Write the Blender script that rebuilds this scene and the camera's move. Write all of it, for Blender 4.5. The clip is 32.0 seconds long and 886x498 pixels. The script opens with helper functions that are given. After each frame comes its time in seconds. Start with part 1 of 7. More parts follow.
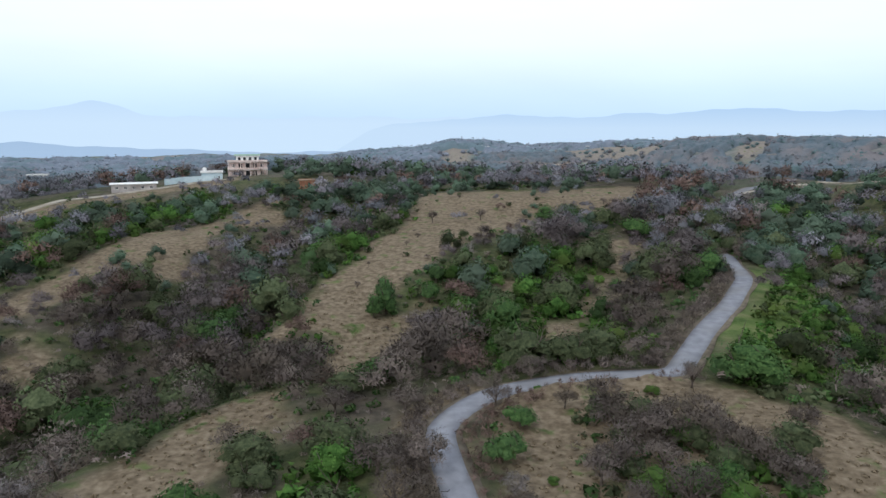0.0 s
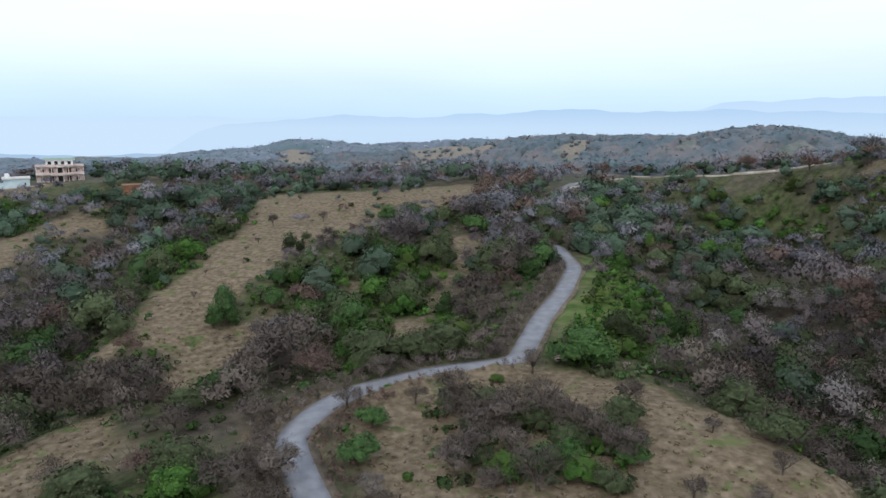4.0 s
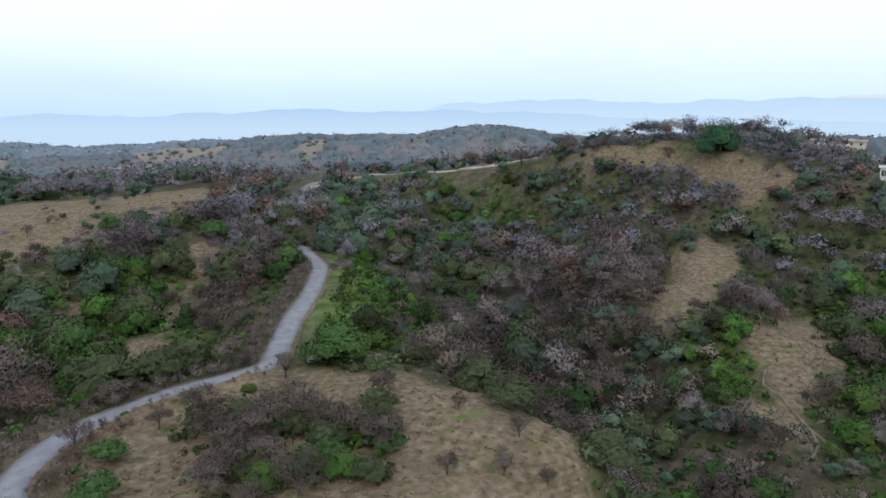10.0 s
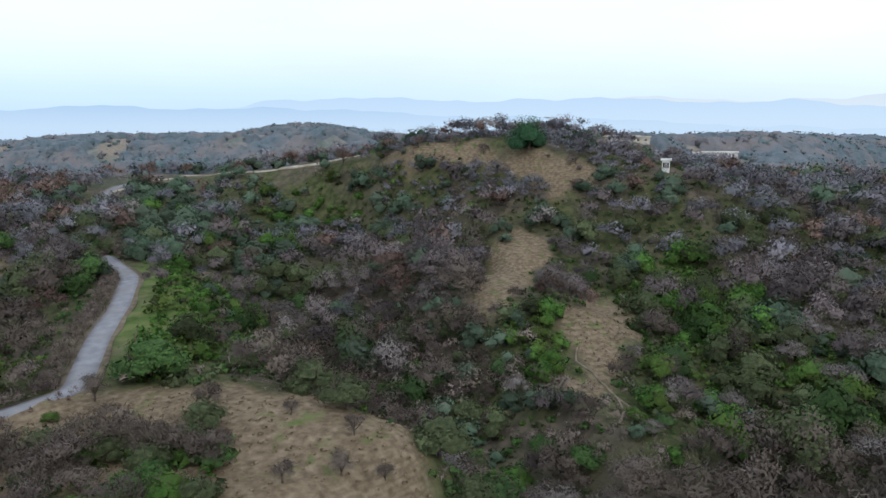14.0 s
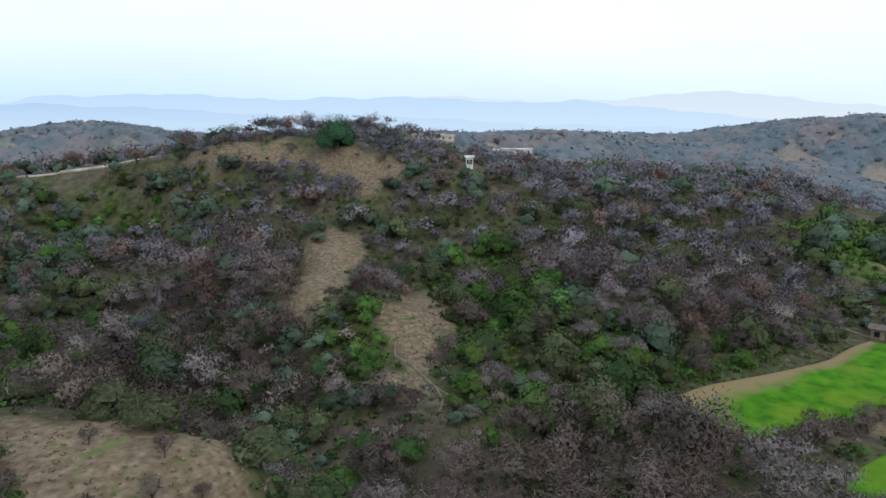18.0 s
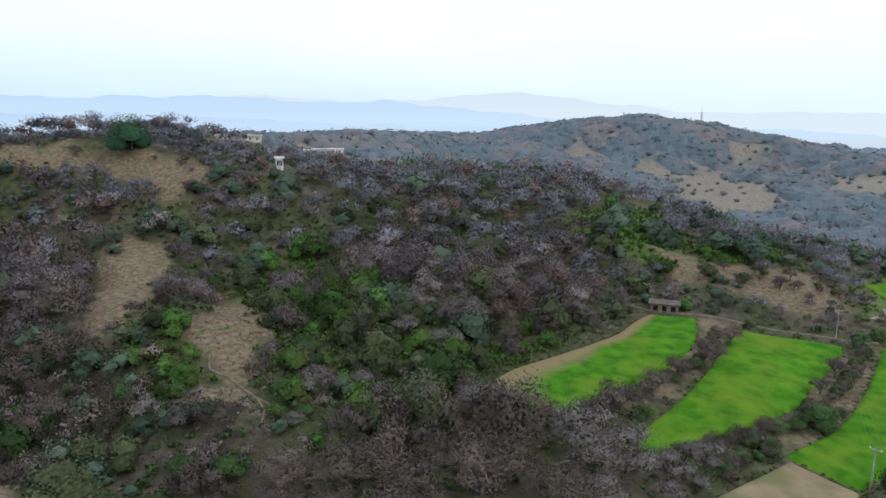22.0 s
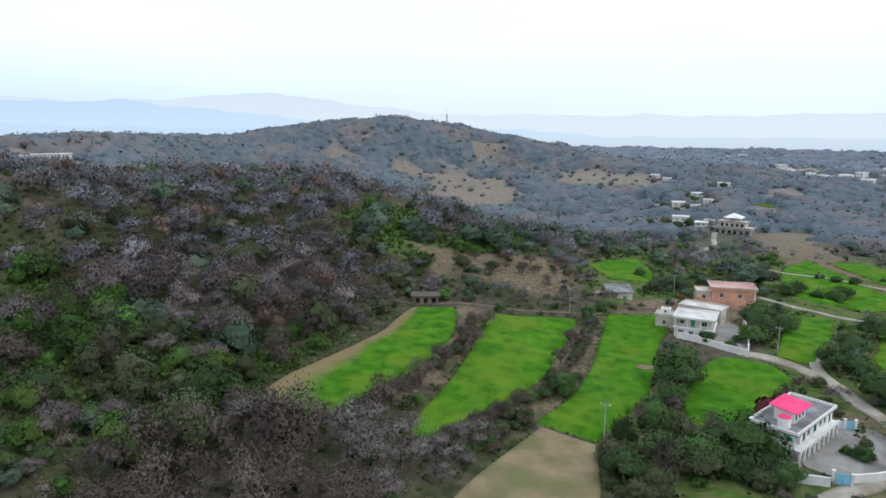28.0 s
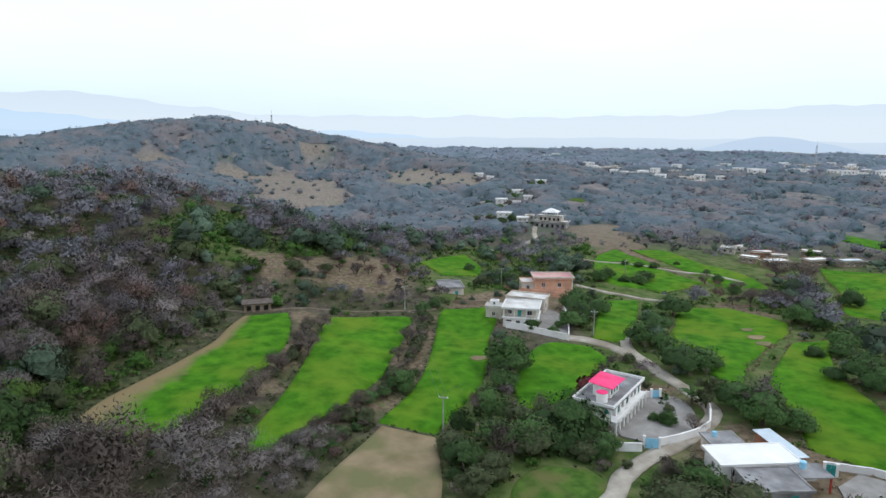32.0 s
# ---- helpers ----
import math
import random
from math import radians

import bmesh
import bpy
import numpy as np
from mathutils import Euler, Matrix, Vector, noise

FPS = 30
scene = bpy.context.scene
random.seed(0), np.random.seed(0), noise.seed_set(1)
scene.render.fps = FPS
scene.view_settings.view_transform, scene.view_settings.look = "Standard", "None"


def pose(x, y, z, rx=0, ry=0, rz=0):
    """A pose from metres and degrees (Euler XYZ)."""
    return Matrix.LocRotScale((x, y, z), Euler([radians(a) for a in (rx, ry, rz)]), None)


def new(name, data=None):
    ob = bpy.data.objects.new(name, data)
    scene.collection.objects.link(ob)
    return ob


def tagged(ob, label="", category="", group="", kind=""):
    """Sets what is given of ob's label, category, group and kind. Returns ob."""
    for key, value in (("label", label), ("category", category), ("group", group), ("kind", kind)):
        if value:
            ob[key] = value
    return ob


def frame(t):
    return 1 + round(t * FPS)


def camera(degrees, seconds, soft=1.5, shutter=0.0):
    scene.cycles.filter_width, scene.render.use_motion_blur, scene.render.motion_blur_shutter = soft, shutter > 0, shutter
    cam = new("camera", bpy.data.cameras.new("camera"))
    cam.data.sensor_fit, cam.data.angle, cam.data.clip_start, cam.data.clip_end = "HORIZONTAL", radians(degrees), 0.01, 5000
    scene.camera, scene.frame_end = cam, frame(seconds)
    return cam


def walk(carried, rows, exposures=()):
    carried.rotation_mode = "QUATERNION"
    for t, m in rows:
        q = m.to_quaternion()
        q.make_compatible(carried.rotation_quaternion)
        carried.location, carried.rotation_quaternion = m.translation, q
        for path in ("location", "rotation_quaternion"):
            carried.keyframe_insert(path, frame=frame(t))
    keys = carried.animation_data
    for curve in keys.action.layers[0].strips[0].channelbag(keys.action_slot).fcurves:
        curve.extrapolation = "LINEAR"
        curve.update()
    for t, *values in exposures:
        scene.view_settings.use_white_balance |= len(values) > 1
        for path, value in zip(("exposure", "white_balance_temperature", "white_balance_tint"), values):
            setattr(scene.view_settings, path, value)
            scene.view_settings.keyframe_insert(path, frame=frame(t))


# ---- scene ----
# ---- the camera: a drone hovering on one spot and turning to the right ----
cam = camera(66.94, 32.0, soft=1.5)
EYE = (0.0, 0.0, 60.0)
PATH = [
    (0, 0.00, -10.57, -0.14), (0.5, -1.64, -10.59, -0.13), (1, -3.35, -10.57, -0.14), (1.5, -4.91, -10.57, -0.14),
    (2, -6.62, -10.57, -0.14), (2.5, -8.30, -10.55, -0.10), (3, -10.09, -10.53, -0.12), (3.5, -11.77, -10.53, -0.10),
    (5.5, -18.79, -10.52, -0.07), (6, -20.50, -10.51, -0.10), (6.5, -22.18, -10.52, -0.06), (7, -24.11, -10.54, -0.05),
    (7.5, -26.01, -10.53, -0.06), (8, -28.04, -10.54, -0.06), (8.5, -29.82, -10.54, -0.04), (9, -31.70, -10.53, 0.03),
    (9.5, -33.48, -10.54, 0.02), (10, -35.41, -10.56, 0.04), (10.5, -36.89, -10.59, 0.05), (11, -38.52, -10.61, 0.08),
    (11.5, -40.20, -10.64, 0.11), (12, -42.55, -10.67, 0.12), (12.5, -44.49, -10.69, 0.08), (13, -46.51, -10.72, 0.07),
    (13.5, -48.44, -10.74, 0.09), (14, -50.43, -10.74, 0.05), (14.5, -52.30, -10.78, 0.04), (16.5, -60.51, -10.83, -0.15),
    (17, -62.62, -10.85, -0.11), (17.5, -64.50, -10.86, -0.08), (18, -66.47, -10.86, -0.06), (18.5, -68.23, -10.87, -0.01),
    (19, -70.18, -10.87, 0.01), (19.5, -72.13, -10.86, 0.02), (20, -74.19, -10.85, -0.00), (20.5, -76.22, -10.86, -0.01),
    (21, -78.35, -10.87, 0.01), (21.5, -80.33, -10.87, -0.03), (22, -82.36, -10.87, 0.01), (22.5, -84.29, -10.86, -0.00),
    (23, -86.32, -10.86, -0.01), (23.5, -88.16, -10.86, -0.02), (24, -90.03, -10.86, 0.01), (24.5, -91.68, -10.86, -0.00),
    (25, -93.75, -10.84, 0.01), (25.5, -95.82, -10.85, 0.02), (26, -98.05, -10.82, 0.01), (26.5, -99.76, -10.83, -0.00),
    (28.5, -104.07, -10.76, -0.02), (29, -105.83, -10.77, -0.08), (29.5, -107.61, -10.75, -0.10), (30, -109.55, -10.73, -0.05),
    (30.5, -111.43, -10.71, -0.11), (31, -113.45, -10.71, -0.01), (31.5, -115.34, -10.70, -0.04), (32, -117.20, -10.68, -0.08),
]
walk(cam, [(t, pose(*EYE, 90 + pitch, roll, yaw)) for t, yaw, pitch, roll in PATH])

# ---- sky and sun: high thin overcast over haze ----
world = bpy.data.worlds.new("overcast_sky")
scene.world = world
world.use_nodes = True
wn, wl = world.node_tree.nodes, world.node_tree.links
wn.clear()
SUN_HEIGHT, SUN_TURN = radians(48), radians(215)
sky = wn.new("ShaderNodeTexSky")
sky.sky_type, sky.sun_disc = "NISHITA", False
sky.sun_elevation, sky.sun_rotation = SUN_HEIGHT, SUN_TURN
sky.air_density, sky.dust_density, sky.ozone_density = 1.0, 4.0, 1.0
geo = wn.new("ShaderNodeTexCoord")
split = wn.new("ShaderNodeSeparateXYZ")
wl.new(geo.outputs["Generated"], split.inputs[0])
ramp = wn.new("ShaderNodeValToRGB")
while len(ramp.color_ramp.elements) < 5:
    ramp.color_ramp.elements.new(0.5)
for e, (p, c) in zip(ramp.color_ramp.elements, ((0.0, (0.50, 0.68, 0.90)), (0.045, (0.58, 0.75, 0.93)), (0.11, (0.77, 0.875, 0.955)), (0.24, (0.905, 0.93, 0.945)), (0.75, (0.77, 0.92, 1.12)))):
    e.position, e.color = p, (*c, 1)
wl.new(split.outputs["Z"], ramp.inputs[0])
cloud = wn.new("ShaderNodeTexNoise")
cloud.inputs["Scale"].default_value, cloud.inputs["Detail"].default_value = 2.2, 5
stretch = wn.new("ShaderNodeMapping")
stretch.inputs["Scale"].default_value = (1, 1, 4)
wl.new(geo.outputs["Generated"], stretch.inputs[0])
wl.new(stretch.outputs[0], cloud.inputs["Vector"])
cloud_range = wn.new("ShaderNodeMapRange")
cloud_range.inputs["From Min"].default_value, cloud_range.inputs["From Max"].default_value = 0.3, 0.7
cloud_range.inputs["To Min"].default_value, cloud_range.inputs["To Max"].default_value = 0.95, 1.04
wl.new(cloud.outputs["Fac"], cloud_range.inputs[0])
veil = wn.new("ShaderNodeMix")
veil.data_type, veil.blend_type = "RGBA", "MULTIPLY"
veil.inputs["Factor"].default_value = 1
# the veil of cloud is whiter towards the sun's side
side = wn.new("ShaderNodeVectorMath")
side.operation = "DOT_PRODUCT"
side.inputs[1].default_value = (0.55, -0.83, 0)
wl.new(geo.outputs["Generated"], side.inputs[0])
side_range = wn.new("ShaderNodeMapRange")
side_range.inputs["From Min"].default_value, side_range.inputs["From Max"].default_value = -0.3, 0.9
side_range.inputs["To Min"].default_value, side_range.inputs["To Max"].default_value = 0.0, 0.55
wl.new(side.outputs["Value"], side_range.inputs[0])
whiter = wn.new("ShaderNodeMix")
whiter.data_type = "RGBA"
whiter.inputs["B"].default_value = (0.855, 0.92, 0.965, 1)
wl.new(side_range.outputs[0], whiter.inputs["Factor"])
wl.new(ramp.outputs[0], whiter.inputs["A"])
wl.new(whiter.outputs["Result"], veil.inputs["A"])
wl.new(cloud_range.outputs[0], veil.inputs["B"])
clear_bg, cover_bg = wn.new("ShaderNodeBackground"), wn.new("ShaderNodeBackground")
clear_bg.inputs[1].default_value, cover_bg.inputs[1].default_value = 0.06, 1.30
wl.new(sky.outputs[0], clear_bg.inputs[0])
wl.new(veil.outputs["Result"], cover_bg.inputs[0])
both = wn.new("ShaderNodeMixShader")
both.inputs[0].default_value = 0.92
world_out = wn.new("ShaderNodeOutputWorld")
wl.new(clear_bg.outputs[0], both.inputs[1])
wl.new(cover_bg.outputs[0], both.inputs[2])
wl.new(both.outputs[0], world_out.inputs[0])
sun = new("sun", bpy.data.lights.new("sun", "SUN"))
sun.data.energy, sun.data.angle, sun.data.color = 0.9, radians(18), (1.0, 0.985, 0.95)
sun.matrix_world = pose(0, 0, 200, 90 - math.degrees(SUN_HEIGHT), 0, 180 - math.degrees(SUN_TURN))


# ---- materials ----
def material(name, dark, light, scale=1.0, rough=0.9, detail=4, bump=0.0, grain=0.0, random_each=0.0, islands=0.0, metal=0.0, third=None, third_scale=0.1, at=(0.45, 0.7), each_tree=False, through_light=0.0):
    """Two tones by a noise at real size, an optional third tone in larger stains, fine grain, bump."""
    m = bpy.data.materials.new(name)
    m.use_nodes = True
    n, l = m.node_tree.nodes, m.node_tree.links
    b = n["Principled BSDF"]
    b.inputs["Roughness"].default_value, b.inputs["Metallic"].default_value = rough, metal
    b.inputs["Specular IOR Level"].default_value = 0.25 if rough < 0.8 else 0.05
    place = n.new("ShaderNodeNewGeometry")
    big = n.new("ShaderNodeTexNoise")
    big.inputs["Scale"].default_value, big.inputs["Detail"].default_value = scale, detail
    l.new(place.outputs["Position"], big.inputs["Vector"])
    r = n.new("ShaderNodeValToRGB")
    r.color_ramp.elements[0].position, r.color_ramp.elements[1].position = 0.32, 0.68
    r.color_ramp.elements[0].color, r.color_ramp.elements[1].color = (*dark, 1), (*light, 1)
    l.new(big.outputs["Fac"], r.inputs[0])
    colour = r.outputs[0]
    if third:
        stain = n.new("ShaderNodeTexNoise")
        stain.inputs["Scale"].default_value, stain.inputs["Detail"].default_value = third_scale, 5
        l.new(place.outputs["Position"], stain.inputs["Vector"])
        k = n.new("ShaderNodeMapRange")
        k.inputs["From Min"].default_value, k.inputs["From Max"].default_value = at
        l.new(stain.outputs["Fac"], k.inputs[0])
        mix = n.new("ShaderNodeMix")
        mix.data_type = "RGBA"
        l.new(k.outputs[0], mix.inputs["Factor"])
        l.new(colour, mix.inputs["A"])
        mix.inputs["B"].default_value = (*third, 1)
        colour = mix.outputs["Result"]
    if each_tree:
        tone = n.new("ShaderNodeAttribute")
        tone.attribute_name = "tree_tone"
        lift = n.new("ShaderNodeMath")
        lift.operation = "ADD"
        lift.inputs[1].default_value = 1
        l.new(tone.outputs["Fac"], lift.inputs[0])
        mix = n.new("ShaderNodeMix")
        mix.data_type, mix.blend_type = "RGBA", "MULTIPLY"
        mix.inputs["Factor"].default_value = 1
        l.new(colour, mix.inputs["A"])
        l.new(lift.outputs[0], mix.inputs["B"])
        colour = mix.outputs["Result"]
    for amount, source in ((random_each, "object"), (islands, "island")):
        if amount:
            src = n.new("ShaderNodeObjectInfo").outputs["Random"] if source == "object" else place.outputs["Random Per Island"]
            k = n.new("ShaderNodeMapRange")
            k.inputs["To Min"].default_value, k.inputs["To Max"].default_value = 1 - amount, 1 + amount
            l.new(src, k.inputs[0])
            mix = n.new("ShaderNodeMix")
            mix.data_type, mix.blend_type = "RGBA", "MULTIPLY"
            mix.inputs["Factor"].default_value = 1
            l.new(colour, mix.inputs["A"])
            l.new(k.outputs[0], mix.inputs["B"])
            colour = mix.outputs["Result"]
    l.new(colour, b.inputs["Base Color"])
    if through_light:
        thin_leaf, leaf_mix = n.new("ShaderNodeBsdfTranslucent"), n.new("ShaderNodeMixShader")
        leaf_mix.inputs[0].default_value = through_light
        l.new(colour, thin_leaf.inputs[0])
        l.new(b.outputs[0], leaf_mix.inputs[1])
        l.new(thin_leaf.outputs[0], leaf_mix.inputs[2])
        l.new(leaf_mix.outputs[0], n["Material Output"].inputs[0])
    if bump:
        fine = n.new("ShaderNodeTexNoise")
        fine.inputs["Scale"].default_value, fine.inputs["Detail"].default_value = scale * 6, 3
        l.new(place.outputs["Position"], fine.inputs["Vector"])
        bp = n.new("ShaderNodeBump")
        bp.inputs["Strength"].default_value, bp.inputs["Distance"].default_value = 0.6, bump
        l.new(fine.outputs["Fac"], bp.inputs["Height"])
        l.new(bp.outputs[0], b.inputs["Normal"])
    return m


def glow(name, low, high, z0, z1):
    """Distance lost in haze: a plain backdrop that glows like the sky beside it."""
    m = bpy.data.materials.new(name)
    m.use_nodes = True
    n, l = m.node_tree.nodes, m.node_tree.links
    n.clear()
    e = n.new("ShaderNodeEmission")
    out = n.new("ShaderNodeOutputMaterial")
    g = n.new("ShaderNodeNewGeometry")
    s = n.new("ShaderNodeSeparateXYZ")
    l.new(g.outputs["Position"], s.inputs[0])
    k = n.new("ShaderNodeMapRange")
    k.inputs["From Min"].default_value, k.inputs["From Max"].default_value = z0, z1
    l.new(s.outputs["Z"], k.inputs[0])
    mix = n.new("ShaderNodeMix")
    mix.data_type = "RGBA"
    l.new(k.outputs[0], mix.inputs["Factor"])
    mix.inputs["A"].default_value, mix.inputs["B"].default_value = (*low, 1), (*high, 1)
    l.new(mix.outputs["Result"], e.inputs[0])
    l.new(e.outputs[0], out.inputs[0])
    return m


M_TWIG = material("bare_twigs", (0.086, 0.070, 0.062), (0.206, 0.166, 0.148), 0.42, detail=11, random_each=0.28, third=(0.146, 0.118, 0.096), third_scale=0.12, at=(0.46, 0.62), each_tree=True, through_light=0.22)
# distance haze painted into the next three: greyer twig and leaf colours
M_TWIG_HAZY = material("hazed_bare_twigs", (0.112, 0.093, 0.094), (0.204, 0.168, 0.166), 0.4, detail=8, third=(0.150, 0.126, 0.124), third_scale=0.07, each_tree=True, through_light=0.22)
M_LEAF_HAZY = material("hazed_evergreen_leaves", (0.044, 0.078, 0.052), (0.116, 0.160, 0.108), 1.0, detail=8, third=(0.086, 0.110, 0.080), third_scale=0.06, each_tree=True, through_light=0.22)
M_TWIG_FAR = material("hazed_grey_twigs", (0.160, 0.152, 0.176), (0.250, 0.228, 0.250), 0.5, detail=9, third=(0.146, 0.158, 0.170), third_scale=0.05, each_tree=True, through_light=0.22)
M_TWIG_PALE = material("pale_bare_twigs", (0.150, 0.130, 0.124), (0.275, 0.242, 0.230), 0.6, detail=8, each_tree=True, through_light=0.22)
M_TWIG_RUST = material("rust_dry_leaves", (0.11, 0.074, 0.062), (0.23, 0.155, 0.132), 1.6, detail=8, each_tree=True, through_light=0.22)
M_LEAF_DARK = material("dark_evergreen_leaves", (0.024, 0.060, 0.020), (0.108, 0.184, 0.060), 1.6, rough=0.85, detail=8, random_each=0.22, third=(0.066, 0.110, 0.048), third_scale=0.06, each_tree=True, through_light=0.22)
M_LEAF_OLIVE = material("olive_leaves", (0.042, 0.056, 0.028), (0.112, 0.130, 0.066), 1.4, rough=0.85, detail=8, each_tree=True, through_light=0.22)
M_LEAF_LIGHT = material("fresh_green_leaves", (0.024, 0.070, 0.016), (0.104, 0.200, 0.046), 1.2, rough=0.85, detail=8, third=(0.080, 0.105, 0.030), third_scale=0.1, each_tree=True, through_light=0.22)
M_LEAF_ROUND = material("dense_dark_green_leaves", (0.026, 0.080, 0.040), (0.080, 0.165, 0.085), 0.9, rough=0.85, detail=8, through_light=0.22)
M_BARK = material("grey_brown_bark", (0.07, 0.055, 0.045), (0.16, 0.13, 0.11), 2.0, bump=0.03)
# haze painted into the further woods' colours, bluest for the most distant
M_MID = material("hazed_mid_woods", (0.086, 0.118, 0.138), (0.150, 0.168, 0.188), 0.16, detail=12, bump=1.2, third=(0.176, 0.162, 0.166), third_scale=0.03, at=(0.5, 0.62))
M_MID_TREE = material("hazed_mid_trees", (0.080, 0.128, 0.138), (0.132, 0.182, 0.186), 0.3, detail=8, each_tree=True)
M_FAR = material("hazed_far_woods", (0.138, 0.168, 0.208), (0.200, 0.222, 0.265), 0.1, detail=12, bump=1.6, third=(0.132, 0.178, 0.200), third_scale=0.02, at=(0.47, 0.6))
M_MID_TWIG = material("hazed_mid_twigs", (0.128, 0.130, 0.148), (0.200, 0.188, 0.202), 0.4, detail=9, third=(0.118, 0.142, 0.150), third_scale=0.04, each_tree=True)
M_FAR_TWIG = material("hazed_distant_twigs", (0.170, 0.190, 0.228), (0.230, 0.244, 0.286), 0.2, detail=8, third=(0.19, 0.192, 0.222), third_scale=0.02, each_tree=True)
M_FAR_TREE = material("hazed_distant_trees", (0.142, 0.186, 0.212), (0.196, 0.246, 0.268), 0.2, detail=8, each_tree=True)
M_ROAD = material("worn_asphalt", (0.175, 0.175, 0.195), (0.255, 0.255, 0.275), 0.5, detail=8, bump=0.01, third=(0.19, 0.18, 0.175), third_scale=0.08)
M_DIRT = material("pale_dirt_track", (0.31, 0.275, 0.23), (0.44, 0.395, 0.335), 0.5, detail=8, bump=0.03, third=(0.22, 0.185, 0.14), third_scale=0.15)
M_VERGE = material("dusty_verge", (0.115, 0.094, 0.07), (0.20, 0.165, 0.125), 0.7, detail=8, bump=0.03)
M_WHEAT = material("young_wheat", (0.028, 0.108, 0.006), (0.076, 0.208, 0.012), 0.3, detail=10, third=(0.125, 0.19, 0.018), third_scale=0.075, at=(0.47, 0.75), bump=0.15)
wn_, wl_ = M_WHEAT.node_tree.nodes, M_WHEAT.node_tree.links
straw, edge_at, ragged_edge, mix_straw = wn_.new("ShaderNodeRGB"), wn_.new("ShaderNodeAttribute"), wn_.new("ShaderNodeTexNoise"), wn_.new("ShaderNodeMix")
straw.outputs[0].default_value, edge_at.attribute_name = (0.21, 0.16, 0.085, 1), "sparse"
ragged_edge.inputs["Scale"].default_value, ragged_edge.inputs["Detail"].default_value = 0.35, 8
wl_.new(next(q for q in wn_ if q.type == "NEW_GEOMETRY").outputs["Position"], ragged_edge.inputs["Vector"])
spread = wn_.new("ShaderNodeMath")
spread.operation, spread.use_clamp = "MULTIPLY_ADD", True
spread.inputs[1].default_value = 1.6
lower = wn_.new("ShaderNodeMath")
lower.operation = "MULTIPLY_ADD"
lower.inputs[1].default_value, lower.inputs[2].default_value = 1.2, -0.95
wl_.new(ragged_edge.outputs["Fac"], lower.inputs[0])
wl_.new(edge_at.outputs["Fac"], spread.inputs[0])
wl_.new(lower.outputs[0], spread.inputs[2])
mask = wn_.new("ShaderNodeMath")
mask.operation = "MULTIPLY"
rise = wn_.new("ShaderNodeMapRange")
rise.inputs["From Max"].default_value = 0.35
wl_.new(edge_at.outputs["Fac"], rise.inputs[0])
wl_.new(spread.outputs[0], mask.inputs[0])
wl_.new(rise.outputs[0], mask.inputs[1])
green_in = wn_["Principled BSDF"].inputs["Base Color"].links[0].from_socket
mix_straw.data_type = "RGBA"
wl_.new(mask.outputs[0], mix_straw.inputs["Factor"])
wl_.new(green_in, mix_straw.inputs["A"])
wl_.new(straw.outputs[0], mix_straw.inputs["B"])
wl_.new(mix_straw.outputs["Result"], wn_["Principled BSDF"].inputs["Base Color"])
M_GRASS = material("rough_pasture_grass", (0.035, 0.085, 0.014), (0.085, 0.15, 0.028), 0.6, detail=9, third=(0.12, 0.12, 0.045), third_scale=0.2, bump=0.2)
M_STUBBLE = material("dry_stubble", (0.175, 0.135, 0.078), (0.27, 0.21, 0.13), 0.25, detail=10, bump=0.05, third=(0.15, 0.145, 0.07), third_scale=0.12, at=(0.46, 0.62))
M_WHITE = material("white_lime_paint", (0.68, 0.665, 0.65), (0.83, 0.82, 0.805), 0.35, third=(0.50, 0.47, 0.44), third_scale=0.25, at=(0.5, 0.9), bump=0.005)
M_GREYCEMENT = material("weathered_cement", (0.25, 0.24, 0.235), (0.42, 0.41, 0.40), 0.4, bump=0.01, third=(0.17, 0.165, 0.16), third_scale=0.3)
M_PEACH = material("peach_paint", (0.62, 0.33, 0.22), (0.74, 0.43, 0.31), 0.4, bump=0.005, third=(0.48, 0.28, 0.2), third_scale=0.3)
M_PINK = material("magenta_sheet_roof", (0.75, 0.02, 0.13), (0.85, 0.05, 0.2), 0.5, rough=0.5)
M_BRICK = material("red_brick", (0.24, 0.11, 0.07), (0.34, 0.17, 0.11), 1.2, bump=0.01)
M_DARK = material("dark_opening", (0.03, 0.03, 0.035), (0.05, 0.05, 0.055), 1.0, rough=0.3)
M_BLUE = material("sky_blue_paint", (0.22, 0.50, 0.68), (0.32, 0.60, 0.76), 0.8, rough=0.5)


